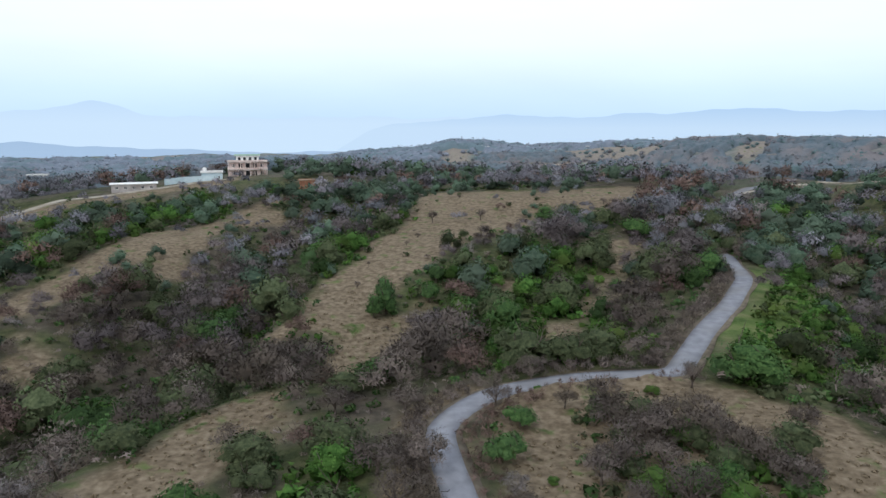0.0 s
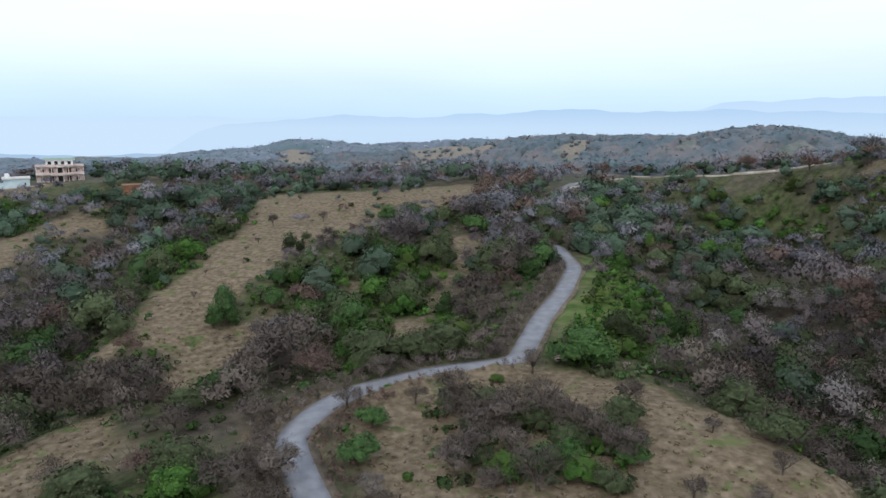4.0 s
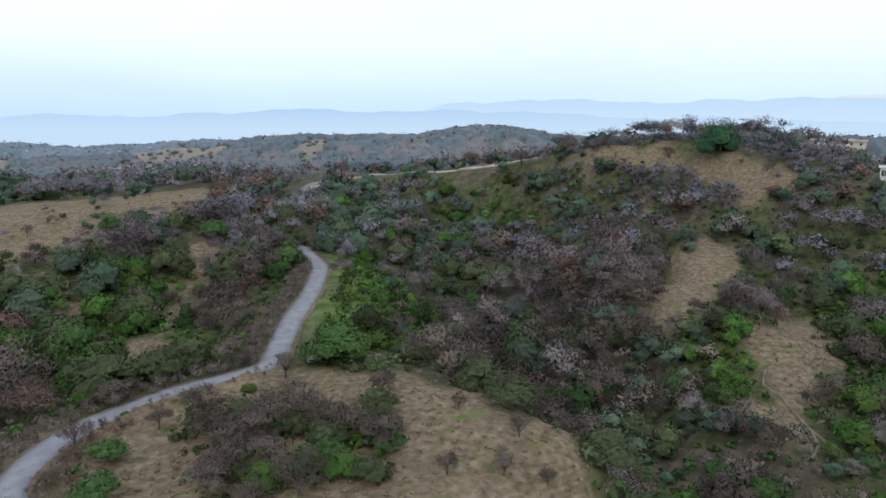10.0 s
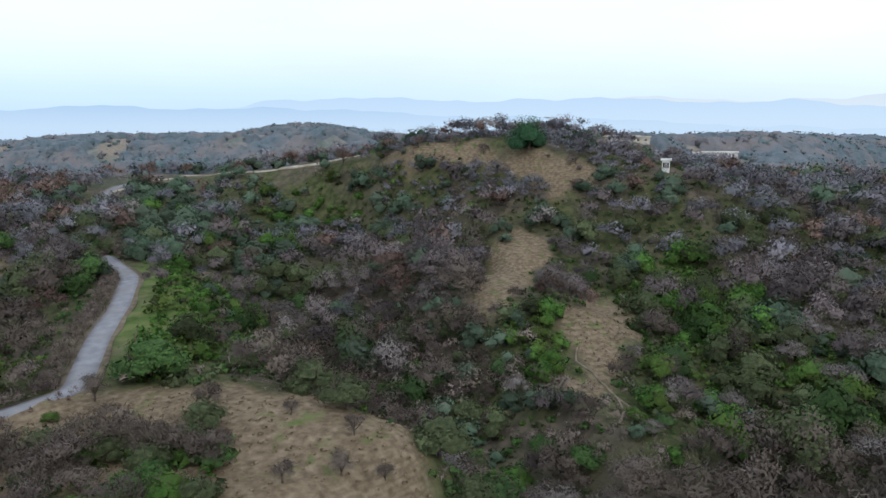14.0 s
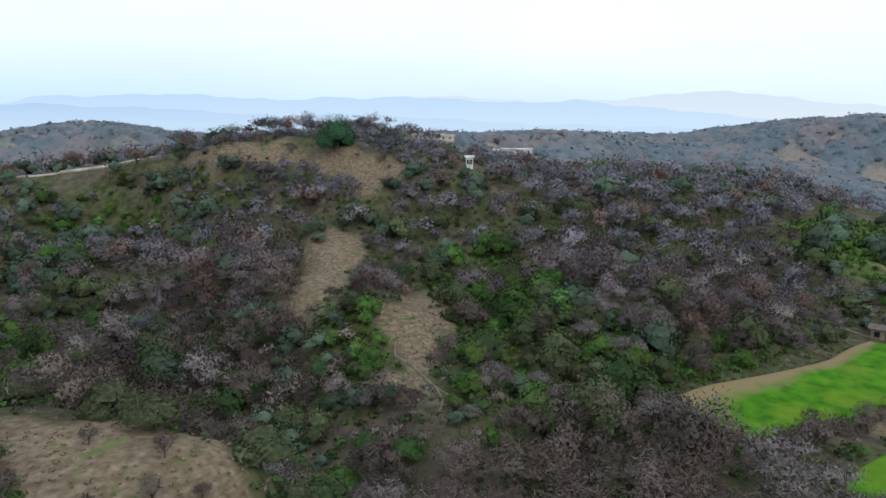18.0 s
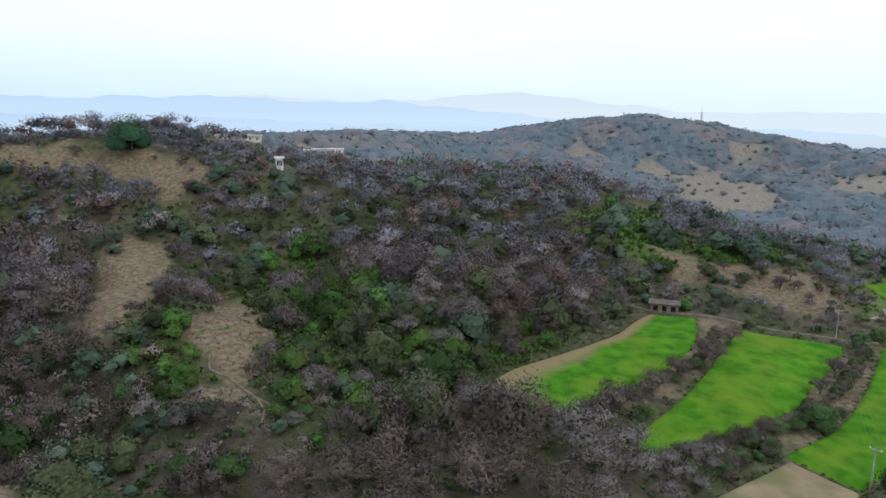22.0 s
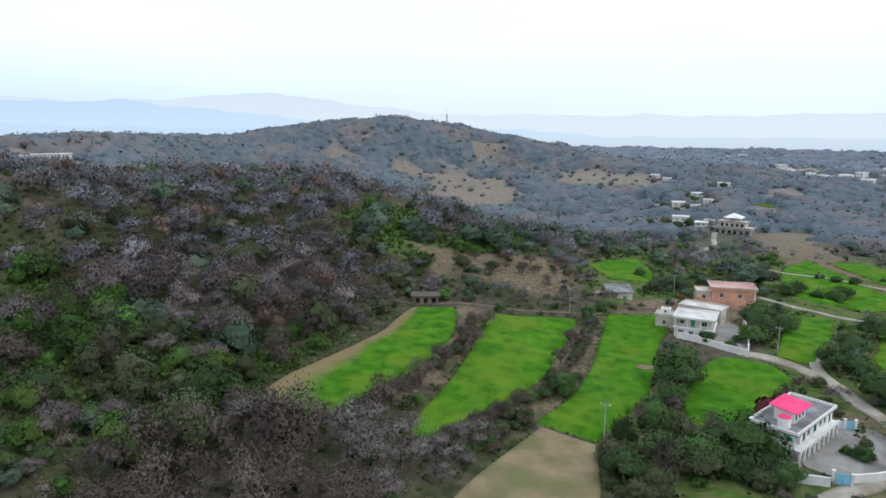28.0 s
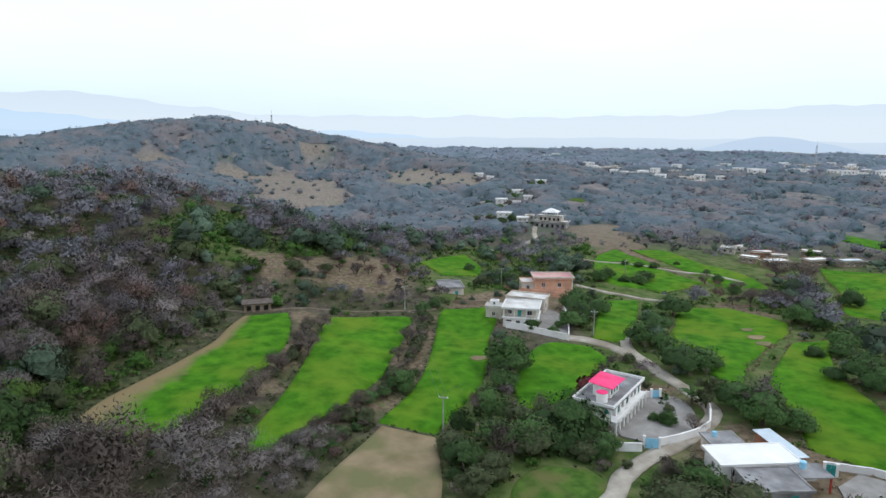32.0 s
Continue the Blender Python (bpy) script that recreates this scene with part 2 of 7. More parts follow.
# ---- the lie of the land: crests, slopes and valley floors as break lines ----
# each point: bearing in degrees clockwise from north, distance and height in metres
CRESTS = {
    "road": [(40, 10, 18), (10, 30, 19), (5, 50, 20), (2, 66, 20.3), (0.1, 82, 20.7), (2.4, 89, 21.1), (6, 94, 21.3), (12.4, 99, 21.8), (19.9, 105, 22.2), (21.3, 114, 22.7), (22.7, 131, 23.2), (24.2, 148, 24.2), (25, 168, 24.6), (23.5, 200, 25.5), (22.4, 280, 29.6), (25.1, 330, 31.7), (28.2, 350, 35.5), (33.4, 340, 36), (40, 320, 41), (44.4, 300, 45)],
    "knoll": [(20, 101, 22.6), (24.7, 97, 22.4), (31, 90, 22.6), (36.5, 84, 22.6), (43, 78, 22)],
    "knoll near": [(10, 72, 20.2), (25, 70, 21.5), (36, 68, 21.3), (45, 62, 18)],
    "terraced hill": [(16.5, 265, 36), (7, 245, 35), (0, 235, 33), (-5, 190, 27), (-10, 150, 22.5), (-13, 130, 20)],
    "terraced foot": [(12.8, 220, 31.4), (7.1, 200, 30), (0.8, 180, 28), (-4, 165, 25.5)],
    "mansion ridge": [(-60, 260, 22), (-34, 270, 28), (-30, 280, 31.5), (-24, 290, 33), (-16, 310, 37), (-11, 320, 38), (-5, 330, 34), (5, 320, 33), (15, 300, 36)],
    "dry spur": [(-13.5, 260, 33), (-19.4, 230, 26), (-26.6, 210, 26.4), (-32.2, 180, 19.4), (-45, 170, 15)],
    "near spur": [(-3, 92, 20), (-13.7, 100, 19), (-22, 90, 18.5), (-29, 80, 18.7), (-45, 75, 17)],
    "far ridge": [(-60, 800, 12), (-33, 620, 13), (-26, 620, 10), (-18, 850, -8), (-11, 900, -2), (-3, 900, 16), (0.8, 900, 31), (6.9, 900, 24), (10, 870, 27), (14.8, 850, 35), (18, 850, 30), (21.3, 850, 23), (25.2, 700, 44), (29, 680, 43), (33.1, 650, 46), (40.4, 650, 54), (45, 650, 43)],
    "big tree hill": [(44.4, 300, 45.5), (50, 258, 53), (54.8, 255, 54), (57.6, 245, 52.5), (61.2, 270, 54)],
    "village ridge": [(61.2, 275, 53), (67.7, 450, 46), (73.6, 480, 48), (79.4, 620, 43)],
    "clearing spur": [(56, 235, 43), (56.5, 205, 27.2), (57, 165, 20.7), (62, 145, 19.2), (63.6, 122, 12.7), (68.5, 103, 11)],
    "wooded ridge": [(62, 255, 49), (71, 285, 33.5), (78, 300, 35), (87, 290, 35.5), (94, 265, 29), (101.3, 235, 20), (108.6, 215, 15.8), (114.7, 205, 9)],
    "mast hill": [(79.4, 800, 38), (88, 780, 36), (92, 720, 53), (98, 700, 60), (103, 690, 53), (109.6, 680, 37), (114, 680, 27), (119, 700, 17)],
    "mast slope": [(87, 520, 14), (94, 560, 22), (101, 545, 8), (108, 600, 14)],
}
FLOORS = {
    "left valley": [(-12, 215, 22), (-17, 160, 13), (-22, 130, 9), (-30, 110, 6), (-45, 100, 4)],
    "left gully": [(10, 130, 20), (0, 118, 17), (-10, 116, 15), (-16, 118, 12)],
    "back valley": [(-60, 450, 4), (-35, 450, 4), (-15, 500, 4), (0, 520, 6), (15, 500, 10), (25, 470, 14), (33, 480, 18), (45, 500, 24)],
    "right gully": [(30, 210, 21), (35, 185, 13), (39, 170, 8), (43, 145, 5), (48, 118, 4), (54, 98, 3), (64, 88, 3)],
    "right side": [(39.5, 240, 16), (50, 200, 19), (72, 150, 13), (80.8, 170, 17), (90, 168, 12.5)],
    "right foot": [(50, 60, 4), (70, 75, 4), (80, 105, 6.5), (86, 118, 9)],
    "near bottom": [(55, 55, 3), (90, 60, 3), (120, 60, 2), (150, 60, 2)],
    "ridge dip": [(64, 330, 44), (68.7, 332, 38.5), (72, 365, 34), (78, 420, 31)],
    "village terrace": [(68, 425, 39.5), (72.6, 432, 39), (76, 440, 37)],
    "hill foot": [(84, 430, 10), (95, 430, 2), (105, 400, -2), (115, 390, -2), (126.5, 377, 4), (140, 400, 2), (160, 400, 2)],
    "terrace one": [(88, 120, 9), (96, 130, 9), (101.5, 180, 9)],
    "terrace two": [(101, 118, 7.5), (107, 150, 7.5), (111, 180, 7.5)],
    "terrace three": [(114, 114, 6), (117, 150, 6), (120, 192, 6)],
    "terrace four": [(124, 130, 5), (132, 117, 5), (130, 160, 5), (143, 108, 5), (150, 130, 4.5)],
    "low fields": [(126, 230, 4), (135, 210, 4), (146, 205, 4), (160, 190, 4), (130, 310, 2), (145, 310, 2)],
    "town": [(119, 950, 13), (134, 780, 9), (148, 860, 10), (165, 900, 10)],
    "plain": [(100, 2200, -20), (130, 2200, -10), (160, 2200, -10), (200, 1500, 0)],
    "beyond": [(-60, 2200, -40), (-10, 2200, -40), (40, 1600, -30), (80, 1600, -30)],
    "below": [(0, 0, 12), (180, 60, 6)],
    "behind": [(175, 200, 4), (210, 180, 8), (250, 180, 12), (290, 180, 12)],
}


def spot(bearing, distance):
    a = math.radians(bearing)
    return distance * math.sin(a), distance * math.cos(a)


LINES = [np.array([(*spot(b, d), z) for b, d, z in line], float) for line in (*CRESTS.values(), *FLOORS.values())]


def land(x, y):
    """Height of the ground: a weighted mean of the nearest heights on all break lines, with humps and hollows."""
    x, y = np.atleast_1d(np.asarray(x, float)), np.atleast_1d(np.asarray(y, float))
    top, weight = np.zeros_like(x), np.zeros_like(x)
    for line in LINES:
        near, high = np.full_like(x, 1e12), np.zeros_like(x)
        for a, b in zip(line[:-1], line[1:]):
            dx, dy = b[0] - a[0], b[1] - a[1]
            k = np.clip(((x - a[0]) * dx + (y - a[1]) * dy) / (dx * dx + dy * dy), 0, 1)
            d = (x - a[0] - k * dx) ** 2 + (y - a[1] - k * dy) ** 2
            h = a[2] + k * (b[2] - a[2])
            high, near = np.where(d < near, h, high), np.minimum(d, near)
        w = 1 / (near + 16) ** 1.7
        top, weight = top + w * high, weight + w
    z = top / weight
    away = np.hypot(x, y)
    far = np.clip(away / 400, 0.25, 2.0)
    z = z - 0.055 * np.clip(away - 1250, 0, None)
    z = z + far * (1.1 * np.sin(x / 23 + 1.3 * np.sin(y / 31)) * np.sin(y / 19 + 0.8) + 0.5 * np.sin(x / 9.1 + y / 7.3) * np.sin(y / 11.7 - x / 15))
    return z
# ---- land done ----


def mesh_object(name, verts, faces, mat, parent=None, label="", smooth=False):
    me = bpy.data.meshes.new(name)
    v, f = np.asarray(verts, np.float32), np.asarray(faces, np.int32)
    me.vertices.add(len(v))
    me.vertices.foreach_set("co", v.ravel())
    k = f.shape[1]
    me.loops.add(f.size)
    me.loops.foreach_set("vertex_index", f.ravel())
    me.polygons.add(len(f))
    me.polygons.foreach_set("loop_start", np.arange(0, f.size, k, dtype=np.int32))
    me.polygons.foreach_set("use_smooth", np.full(len(f), smooth))
    me.update(calc_edges=True)
    me.materials.append(mat)
    ob = new(name, me)
    if parent:
        ob.parent = parent
    if label:
        ob["label"] = label
    return ob


rng = np.random.default_rng(7)

# ---- open ground, in plan ----
DRY = {
    "terraced hill": [(-4, 265), (-13, 205), (-26, 162), (-35, 125), (-18, 126), (-9, 152), (3, 177), (25, 202), (49, 215), (74, 240), (82, 275), (30, 250)],
    "field foot": [(-24, 117), (-17, 128), (-10, 136), (-2, 142), (2, 136), (-7, 127), (-12, 119), (-18, 108)],
    "road shoulder": [(46, 182), (54, 184), (44, 151), (37, 144)],
    "scrub gap": [(20, 132), (27, 135), (27, 123), (21, 116), (18, 121)],
    "slope gap": [(48, 185), (57, 189), (47, 162), (37, 147), (31, 134), (26, 133), (33, 148), (43, 164)],
    "slope scar": [(12, 157), (19, 158), (17, 152), (11, 148)],
    "spur": [(-102, 140), (-99, 162), (-98, 179), (-96, 198), (-90, 216), (-72, 222), (-70, 197), (-72, 186), (-64, 178), (-72, 170), (-83, 174), (-86, 165), (-87, 150), (-88, 138)],
    "bank": [(-74, 227), (-72, 244), (-63, 271), (-61, 242), (-54, 227), (-64, 217)],
    "left patch": [(-87, 128), (-80, 129), (-75, 122), (-79, 112)],
    "mansion road": [(-152, 222), (-143, 236), (-130, 254), (-117, 268), (-103, 306), (-84, 300), (-88, 280), (-112, 252), (-133, 230), (-142, 212)],
    "near spur": [(-44, 62), (-40, 75), (-38, 84), (-34, 93), (-29, 99), (-23, 98), (-20, 89), (-24, 84), (-28, 78), (-27, 70), (-22, 68), (-34, 58)],
    "verge": [(-6, 60), (-7, 80), (-4, 90), (4, 95), (14, 99), (30, 101), (30, 96), (12, 92), (3, 86), (0, 60)],
    "knoll": [(20, 99), (34, 98), (44, 91), (52, 81), (58, 68), (61, 60), (58, 50), (40, 42), (6, 58), (6, 76), (8, 88)],
    "clearing top": [(171, 116), (172, 101), (155, 93), (131, 83), (114, 84), (121, 92), (152, 111)],
    "clearing middle": [(124, 69), (158, 80), (146, 61), (120, 51), (110, 52), (111, 60)],
    "paths": [(106, 57), (112, 54), (107, 47), (102, 50)],
    "hill top": [(186, 195), (185, 175), (192, 161), (202, 147), (203, 135), (205, 120), (204, 106), (199, 96), (192, 100), (191, 112), (192, 124), (194, 136), (185, 150), (180, 163), (180, 179)],
    "ridge brow": [(222, -39), (210, -58), (210, -86), (197, -88), (187, -82), (190, -65), (200, -48), (212, -39)],
    "ridge meadow": [(208, -34), (205, -50), (195, -65), (188, -86), (181, -72), (193, -51)],
    "mast hill meadow": [(599, -88), (598, -119), (597, -160), (505, -172), (458, -158), (439, -130), (439, -107), (472, -94), (570, -118), (588, -91)],
    "mast hill shoulder": [(564, -228), (547, -256), (504, -284), (459, -275), (459, -238), (483, -205)],
    "mast hill scar": [(634, -36), (626, -72), (608, -82), (612, -42)],
    "mast hill notch": [(628, -164), (625, -197), (612, -192), (612, -166)],
    "far meadow": [(119, 652), (156, 620), (215, 627), (190, 680), (138, 700)],
    "far pasture": [(70, 690), (111, 660), (136, 633), (126, 596), (84, 615)],
    "far knob": [(0, 834), (38, 807), (30, 700), (0, 690)],
    "track side": [(143, 290), (162, 290), (172, 270), (168, 268), (160, 300), (148, 306)],
    "far scar": [(240, 520), (296, 592), (284, 615), (234, 540)],
    "far slope": [(120, 800), (220, 780), (210, 690), (130, 720)],
    "village terrace": [(385, 118), (420, 112), (432, 135), (420, 160), (392, 150)],
    "low bank": [(205, -182), (240, -205), (300, -225), (290, -260), (235, -228), (190, -200)],
    "yards": [(180, -112), (172, -145), (150, -126), (140, -110), (150, -92), (172, -88)],
    "farm yard": [(56, -80), (66, -76), (78, -88), (80, -104), (60, -108), (46, -104)],
    "lane corner": [(92, -98), (100, -92), (106, -96), (98, -106), (86, -106)],
    "bottom path": [(118, -172), (142, -182), (146, -172), (130, -160)],
    "right waste": [(70, -160), (92, -178), (86, -150), (60, -128)],
}
BUND = {
    "first": [(122, -16.5), (128, -21.5), (136, -28.5), (150, -37), (164, -42.5), (176, -45), (172, -51), (152, -42), (136, -34), (125, -27)],
    "second": [(110, -34), (116, -41), (125.5, -51.5), (135, -57.5), (150, -68), (162, -75.5), (167, -85), (147, -72), (129, -61), (117.5, -52), (109, -42)],
}
DRY |= BUND
GREEN = {
    "gully": [(118, 40), (150, 50), (168, 40), (150, 18), (118, 12), (100, 26)],
    "below field": [(-8, 150), (20, 172), (40, 160), (30, 120), (5, 118)],
    "road bank": [(45, 100), (62, 125), (80, 160), (92, 160), (80, 125), (62, 100)],
    "ridge end": [(246, -15), (260, -36), (243, -48), (215, -40), (223, -22)],
    "field edge": [(118, 12), (140, 6), (155, -8), (165, -18), (158, -6), (142, 14), (122, 20)],
    "ridge green": [(227, -53), (232, -68), (241, -89), (214, -75), (213, -55)],
    "knoll gap": [(28, 76), (38, 76), (42, 66), (32, 62), (26, 66)],
    "beside clearing": [(178, 75), (185, 54), (169, 39), (146, 32), (129, 34), (115, 39), (99, 37), (101, 45), (115, 53), (130, 56), (164, 79)],
    "goat slope": [(117, 75), (115, 64), (100, 56), (99, 69), (106, 74)],
    "hill flank": [(164, 233), (175, 207), (179, 176), (177, 150), (174, 179), (156, 192), (121, 167), (136, 212)],
    "hilltop bushes": [(193, 157), (200, 145), (196, 140), (185, 148)],
    "far shoulder": [(245, -16), (261, -47), (208, -39), (219, -28), (224, -17)],
    "field top": [(130, 20), (144, 8), (153, -6), (156, -14), (136, -3), (122, 8), (121, 17)],
    "foot bushes": [(84, 68), (88, 57), (77, 50), (58, 47)],
    "knoll foot": [(96, 98), (102, 86), (92, 78), (86, 88)],
    "clearing left": [(116, 77), (123, 70), (114, 62), (100, 56), (99, 68)],
    "bank": [(66, 144), (70, 135), (77, 126), (65, 101), (53, 97), (47, 102)],
    "bank foot": [(43, 101), (57, 97), (51, 78), (41, 79), (38, 89)],
    "above road": [(11, 159), (26, 160), (19, 126), (11, 134)],
    "road cut": [(9, 129), (27, 117), (38, 107), (30, 95), (21, 91), (7, 99)],
    "inner slope": [(14, 153), (26, 152), (18, 118), (10, 124)],
    "far bank": [(64, 119), (79, 130), (88, 126), (72, 102), (53, 90)],
    "field edge left": [(-38, 200), (-23, 200), (-16, 221), (-10, 211), (-20, 165), (-28, 142)],
    "spur foot": [(-38, 68), (-39, 76), (-35, 86), (-31, 95), (-29, 91), (-34, 80), (-35, 68)],
    "spur scrub": [(-18, 72), (-12, 73), (-10, 68), (-14, 65), (-19, 67)],
    "left slope": [(-121, 180), (-122, 220), (-88, 257), (-72, 232), (-92, 223), (-101, 180), (-104, 158)],
    "ridge face": [(246, -17), (256, -44), (217, -45), (219, -66), (200, -54), (214, -33), (226, -16)],
    "gully upper": [(179, 70), (187, 53), (168, 40), (156, 49), (164, 66)],
}
EVERGREEN = {
    "valley head": [(135, 293), (182, 308), (182, 202), (179, 150), (170, 165), (161, 193), (112, 146), (98, 148), (73, 140), (92, 193)],
    "gully bottom": [(112, 146), (117, 128), (106, 104), (96, 104), (94, 118)],
    "right of clearing": [(197, 115), (204, 94), (149, 65), (153, 78), (174, 96), (176, 107)],
    "slope trees": [(-19, 152), (-6, 176), (8, 172), (9, 155), (-8, 143), (-10, 133), (-16, 131)],
    "ridge trees": [(-77, 322), (43, 669), (16, 246), (-9, 238), (-28, 229), (-52, 231)],
    "far side": [(137, 292), (162, 245), (119, 176), (103, 183), (93, 193)],
}
BROWN = {
    "gully deep": [(150, 175), (178, 172), (186, 150), (170, 120), (150, 105), (118, 95), (80, 90), (66, 96), (80, 122), (110, 150)],
    "gully wood": [(100, 118), (128, 122), (150, 128), (158, 116), (140, 98), (118, 84), (100, 84), (86, 100)],
    "ridge wood": [(150, 60), (240, 80), (290, 30), (270, -15), (200, -25), (150, 0), (130, 22), (105, 30), (85, 45), (95, 20), (105, 5), (150, 24)],
    "near bottom": [(60, 40), (90, 30), (108, 4), (104, -14), (80, -30), (60, -20)],
}
RUST = {
    "crest": [(80, 265), (100, 300), (150, 340), (205, 290), (225, 220), (200, 200), (170, 240), (130, 280), (105, 255)],
    "behind field": [(-20, 275), (60, 290), (60, 320), (-30, 320)],
}
SHADE = {
    "below fields": [(76, -44), (93, -43), (101, -58), (97, -74), (84, -74), (76, -60)],
    "by the lane": [(98, -108), (124, -116), (146, -146), (130, -156), (112, -136), (96, -122), (70, -112), (72, -104)],
    "valley rows": [(150, -140), (200, -140), (235, -180), (200, -200), (160, -170)],
    "right valley": [(70, -150), (100, -175), (130, -210), (170, -280), (110, -300), (80, -220)],
    "houses": [(128, -100), (170, -86), (205, -100), (215, -150), (160, -150)],
}
MEADOW = {
    "far shoulder": [(245, -16), (270, -48), (210, -40), (215, -31), (225, -20)],
    "gully top": [(181, 70), (188, 55), (172, 46), (164, 56), (168, 68)],
    "road bank": [(42, 100), (50, 118), (62, 134), (74, 160), (84, 163), (80, 138), (66, 112), (52, 98)],
    "valley": [(112, -40), (128, -112), (150, -112), (165, -86), (200, -92), (235, -108), (262, -150), (250, -215), (215, -262), (160, -290), (105, -230), (62, -150), (44, -110), (58, -104), (90, -112)],
    "below houses": [(70, -40), (100, -50), (132, -104), (104, -114), (48, -114), (44, -84), (60, -56)],
    "ridge end": [(246, -15), (260, -36), (243, -48), (241, -89), (214, -75), (215, -40), (223, -22)],
}
PALE = {
    "near bottom": [(70, 8), (88, 4), (112, -4), (112, -22), (95, -34), (75, -28), (62, -10)],
    "above field": [(112, 22), (132, 26), (152, 14), (146, 4), (124, 14)],
}
INFILL = {
    "gully side": [(111, 117), (120, 102), (119, 88), (112, 71), (96, 50), (100, 45), (91, 42), (82, 60), (90, 80), (92, 97)],
    "gully wood": [(155, 169), (164, 133), (120, 83), (110, 83), (94, 83), (88, 96)],
    "hill face": [(165, 242), (180, 218), (184, 185), (181, 153), (188, 124), (185, 118), (172, 127), (168, 164), (128, 165), (115, 172), (125, 205)],
    "field head": [(112, 26), (130, 24), (146, 12), (168, -14), (180, -20), (172, 8), (150, 28), (128, 38), (112, 40)],
    "clearing foot": [(90, 30), (107, 30), (109, 47), (98, 52), (86, 46)],
    "ridge edge": [(188, -34), (205, -30), (212, -46), (204, -66), (192, -76), (196, -58)],
    "road slope": [(70, 104), (84, 120), (96, 150), (88, 164), (82, 138), (68, 116)],
}
THICKET = {
    "knoll": [(17, 80), (21, 88), (28, 81), (36, 80), (42, 75), (44, 70), (41, 64), (36, 62), (25, 60), (15, 68)],
    "roadside": [(3, 81), (5, 86), (9, 84), (9, 69), (4, 66)],
}


def inside(polygon, x, y):
    """Signed depth in metres inside a polygon; negative outside."""
    p = np.array(polygon, float)
    odd, near = np.zeros(x.shape, bool), np.full(x.shape, 1e12)
    for a, b in zip(p, np.roll(p, -1, 0)):
        with np.errstate(divide="ignore", invalid="ignore"):
            cross = ((a[1] > y) != (b[1] > y)) & (x < (b[0] - a[0]) * (y - a[1]) / (b[1] - a[1]) + a[0])
        odd ^= cross
        d = b - a
        k = np.clip(((x - a[0]) * d[0] + (y - a[1]) * d[1]) / (d @ d), 0, 1)
        near = np.minimum(near, (x - a[0] - k * d[0]) ** 2 + (y - a[1] - k * d[1]) ** 2)
    return np.where(odd, 1, -1) * np.sqrt(near)


def ragged(x, y):
    return 2.2 * np.sin(x / 5.3 + 1.7 * np.sin(y / 7.9)) * np.sin(y / 4.1 + 0.6) + 1.3 * np.sin(x / 2.3 - y / 3.1)


def cover(zones, x, y, edge=3.0):
    s = np.zeros(x.shape)
    for polygon in zones.values():
        scale = max(1.0, np.hypot(*np.mean(polygon, 0)) / 200)
        s = np.maximum(s, np.clip(0.5 + (inside(polygon, x, y) + scale * ragged(x / scale, y / scale)) / (2 * edge * scale), 0, 1))
    return s


def smooth_line(points, step=2.0):
    """A rounded line through the points, at even steps."""
    p = np.array(points, float)
    p = np.vstack([2 * p[0] - p[1], p, 2 * p[-1] - p[-2]])
    out = []
    for i in range(1, len(p) - 2):
        n = max(2, int(np.linalg.norm(p[i + 1] - p[i]) / step))
        for t in np.arange(n) / n:
            out.append(0.5 * (2 * p[i] + (p[i + 1] - p[i - 1]) * t + (2 * p[i - 1] - 5 * p[i] + 4 * p[i + 1] - p[i + 2]) * t * t + (3 * p[i] - p[i - 1] - 3 * p[i + 1] + p[i + 2]) * t ** 3))
    out.append(p[-2])
    return np.array(out)


def line_distance(line, x, y):
    near = np.full(x.shape, 1e12)
    for a, b in zip(line[:-1], line[1:]):
        d = b - a
        k = np.clip(((x - a[0]) * d[0] + (y - a[1]) * d[1]) / max(d @ d, 1e-9), 0, 1)
        near = np.minimum(near, (x - a[0] - k * d[0]) ** 2 + (y - a[1] - k * d[1]) ** 2)
    return np.sqrt(near)


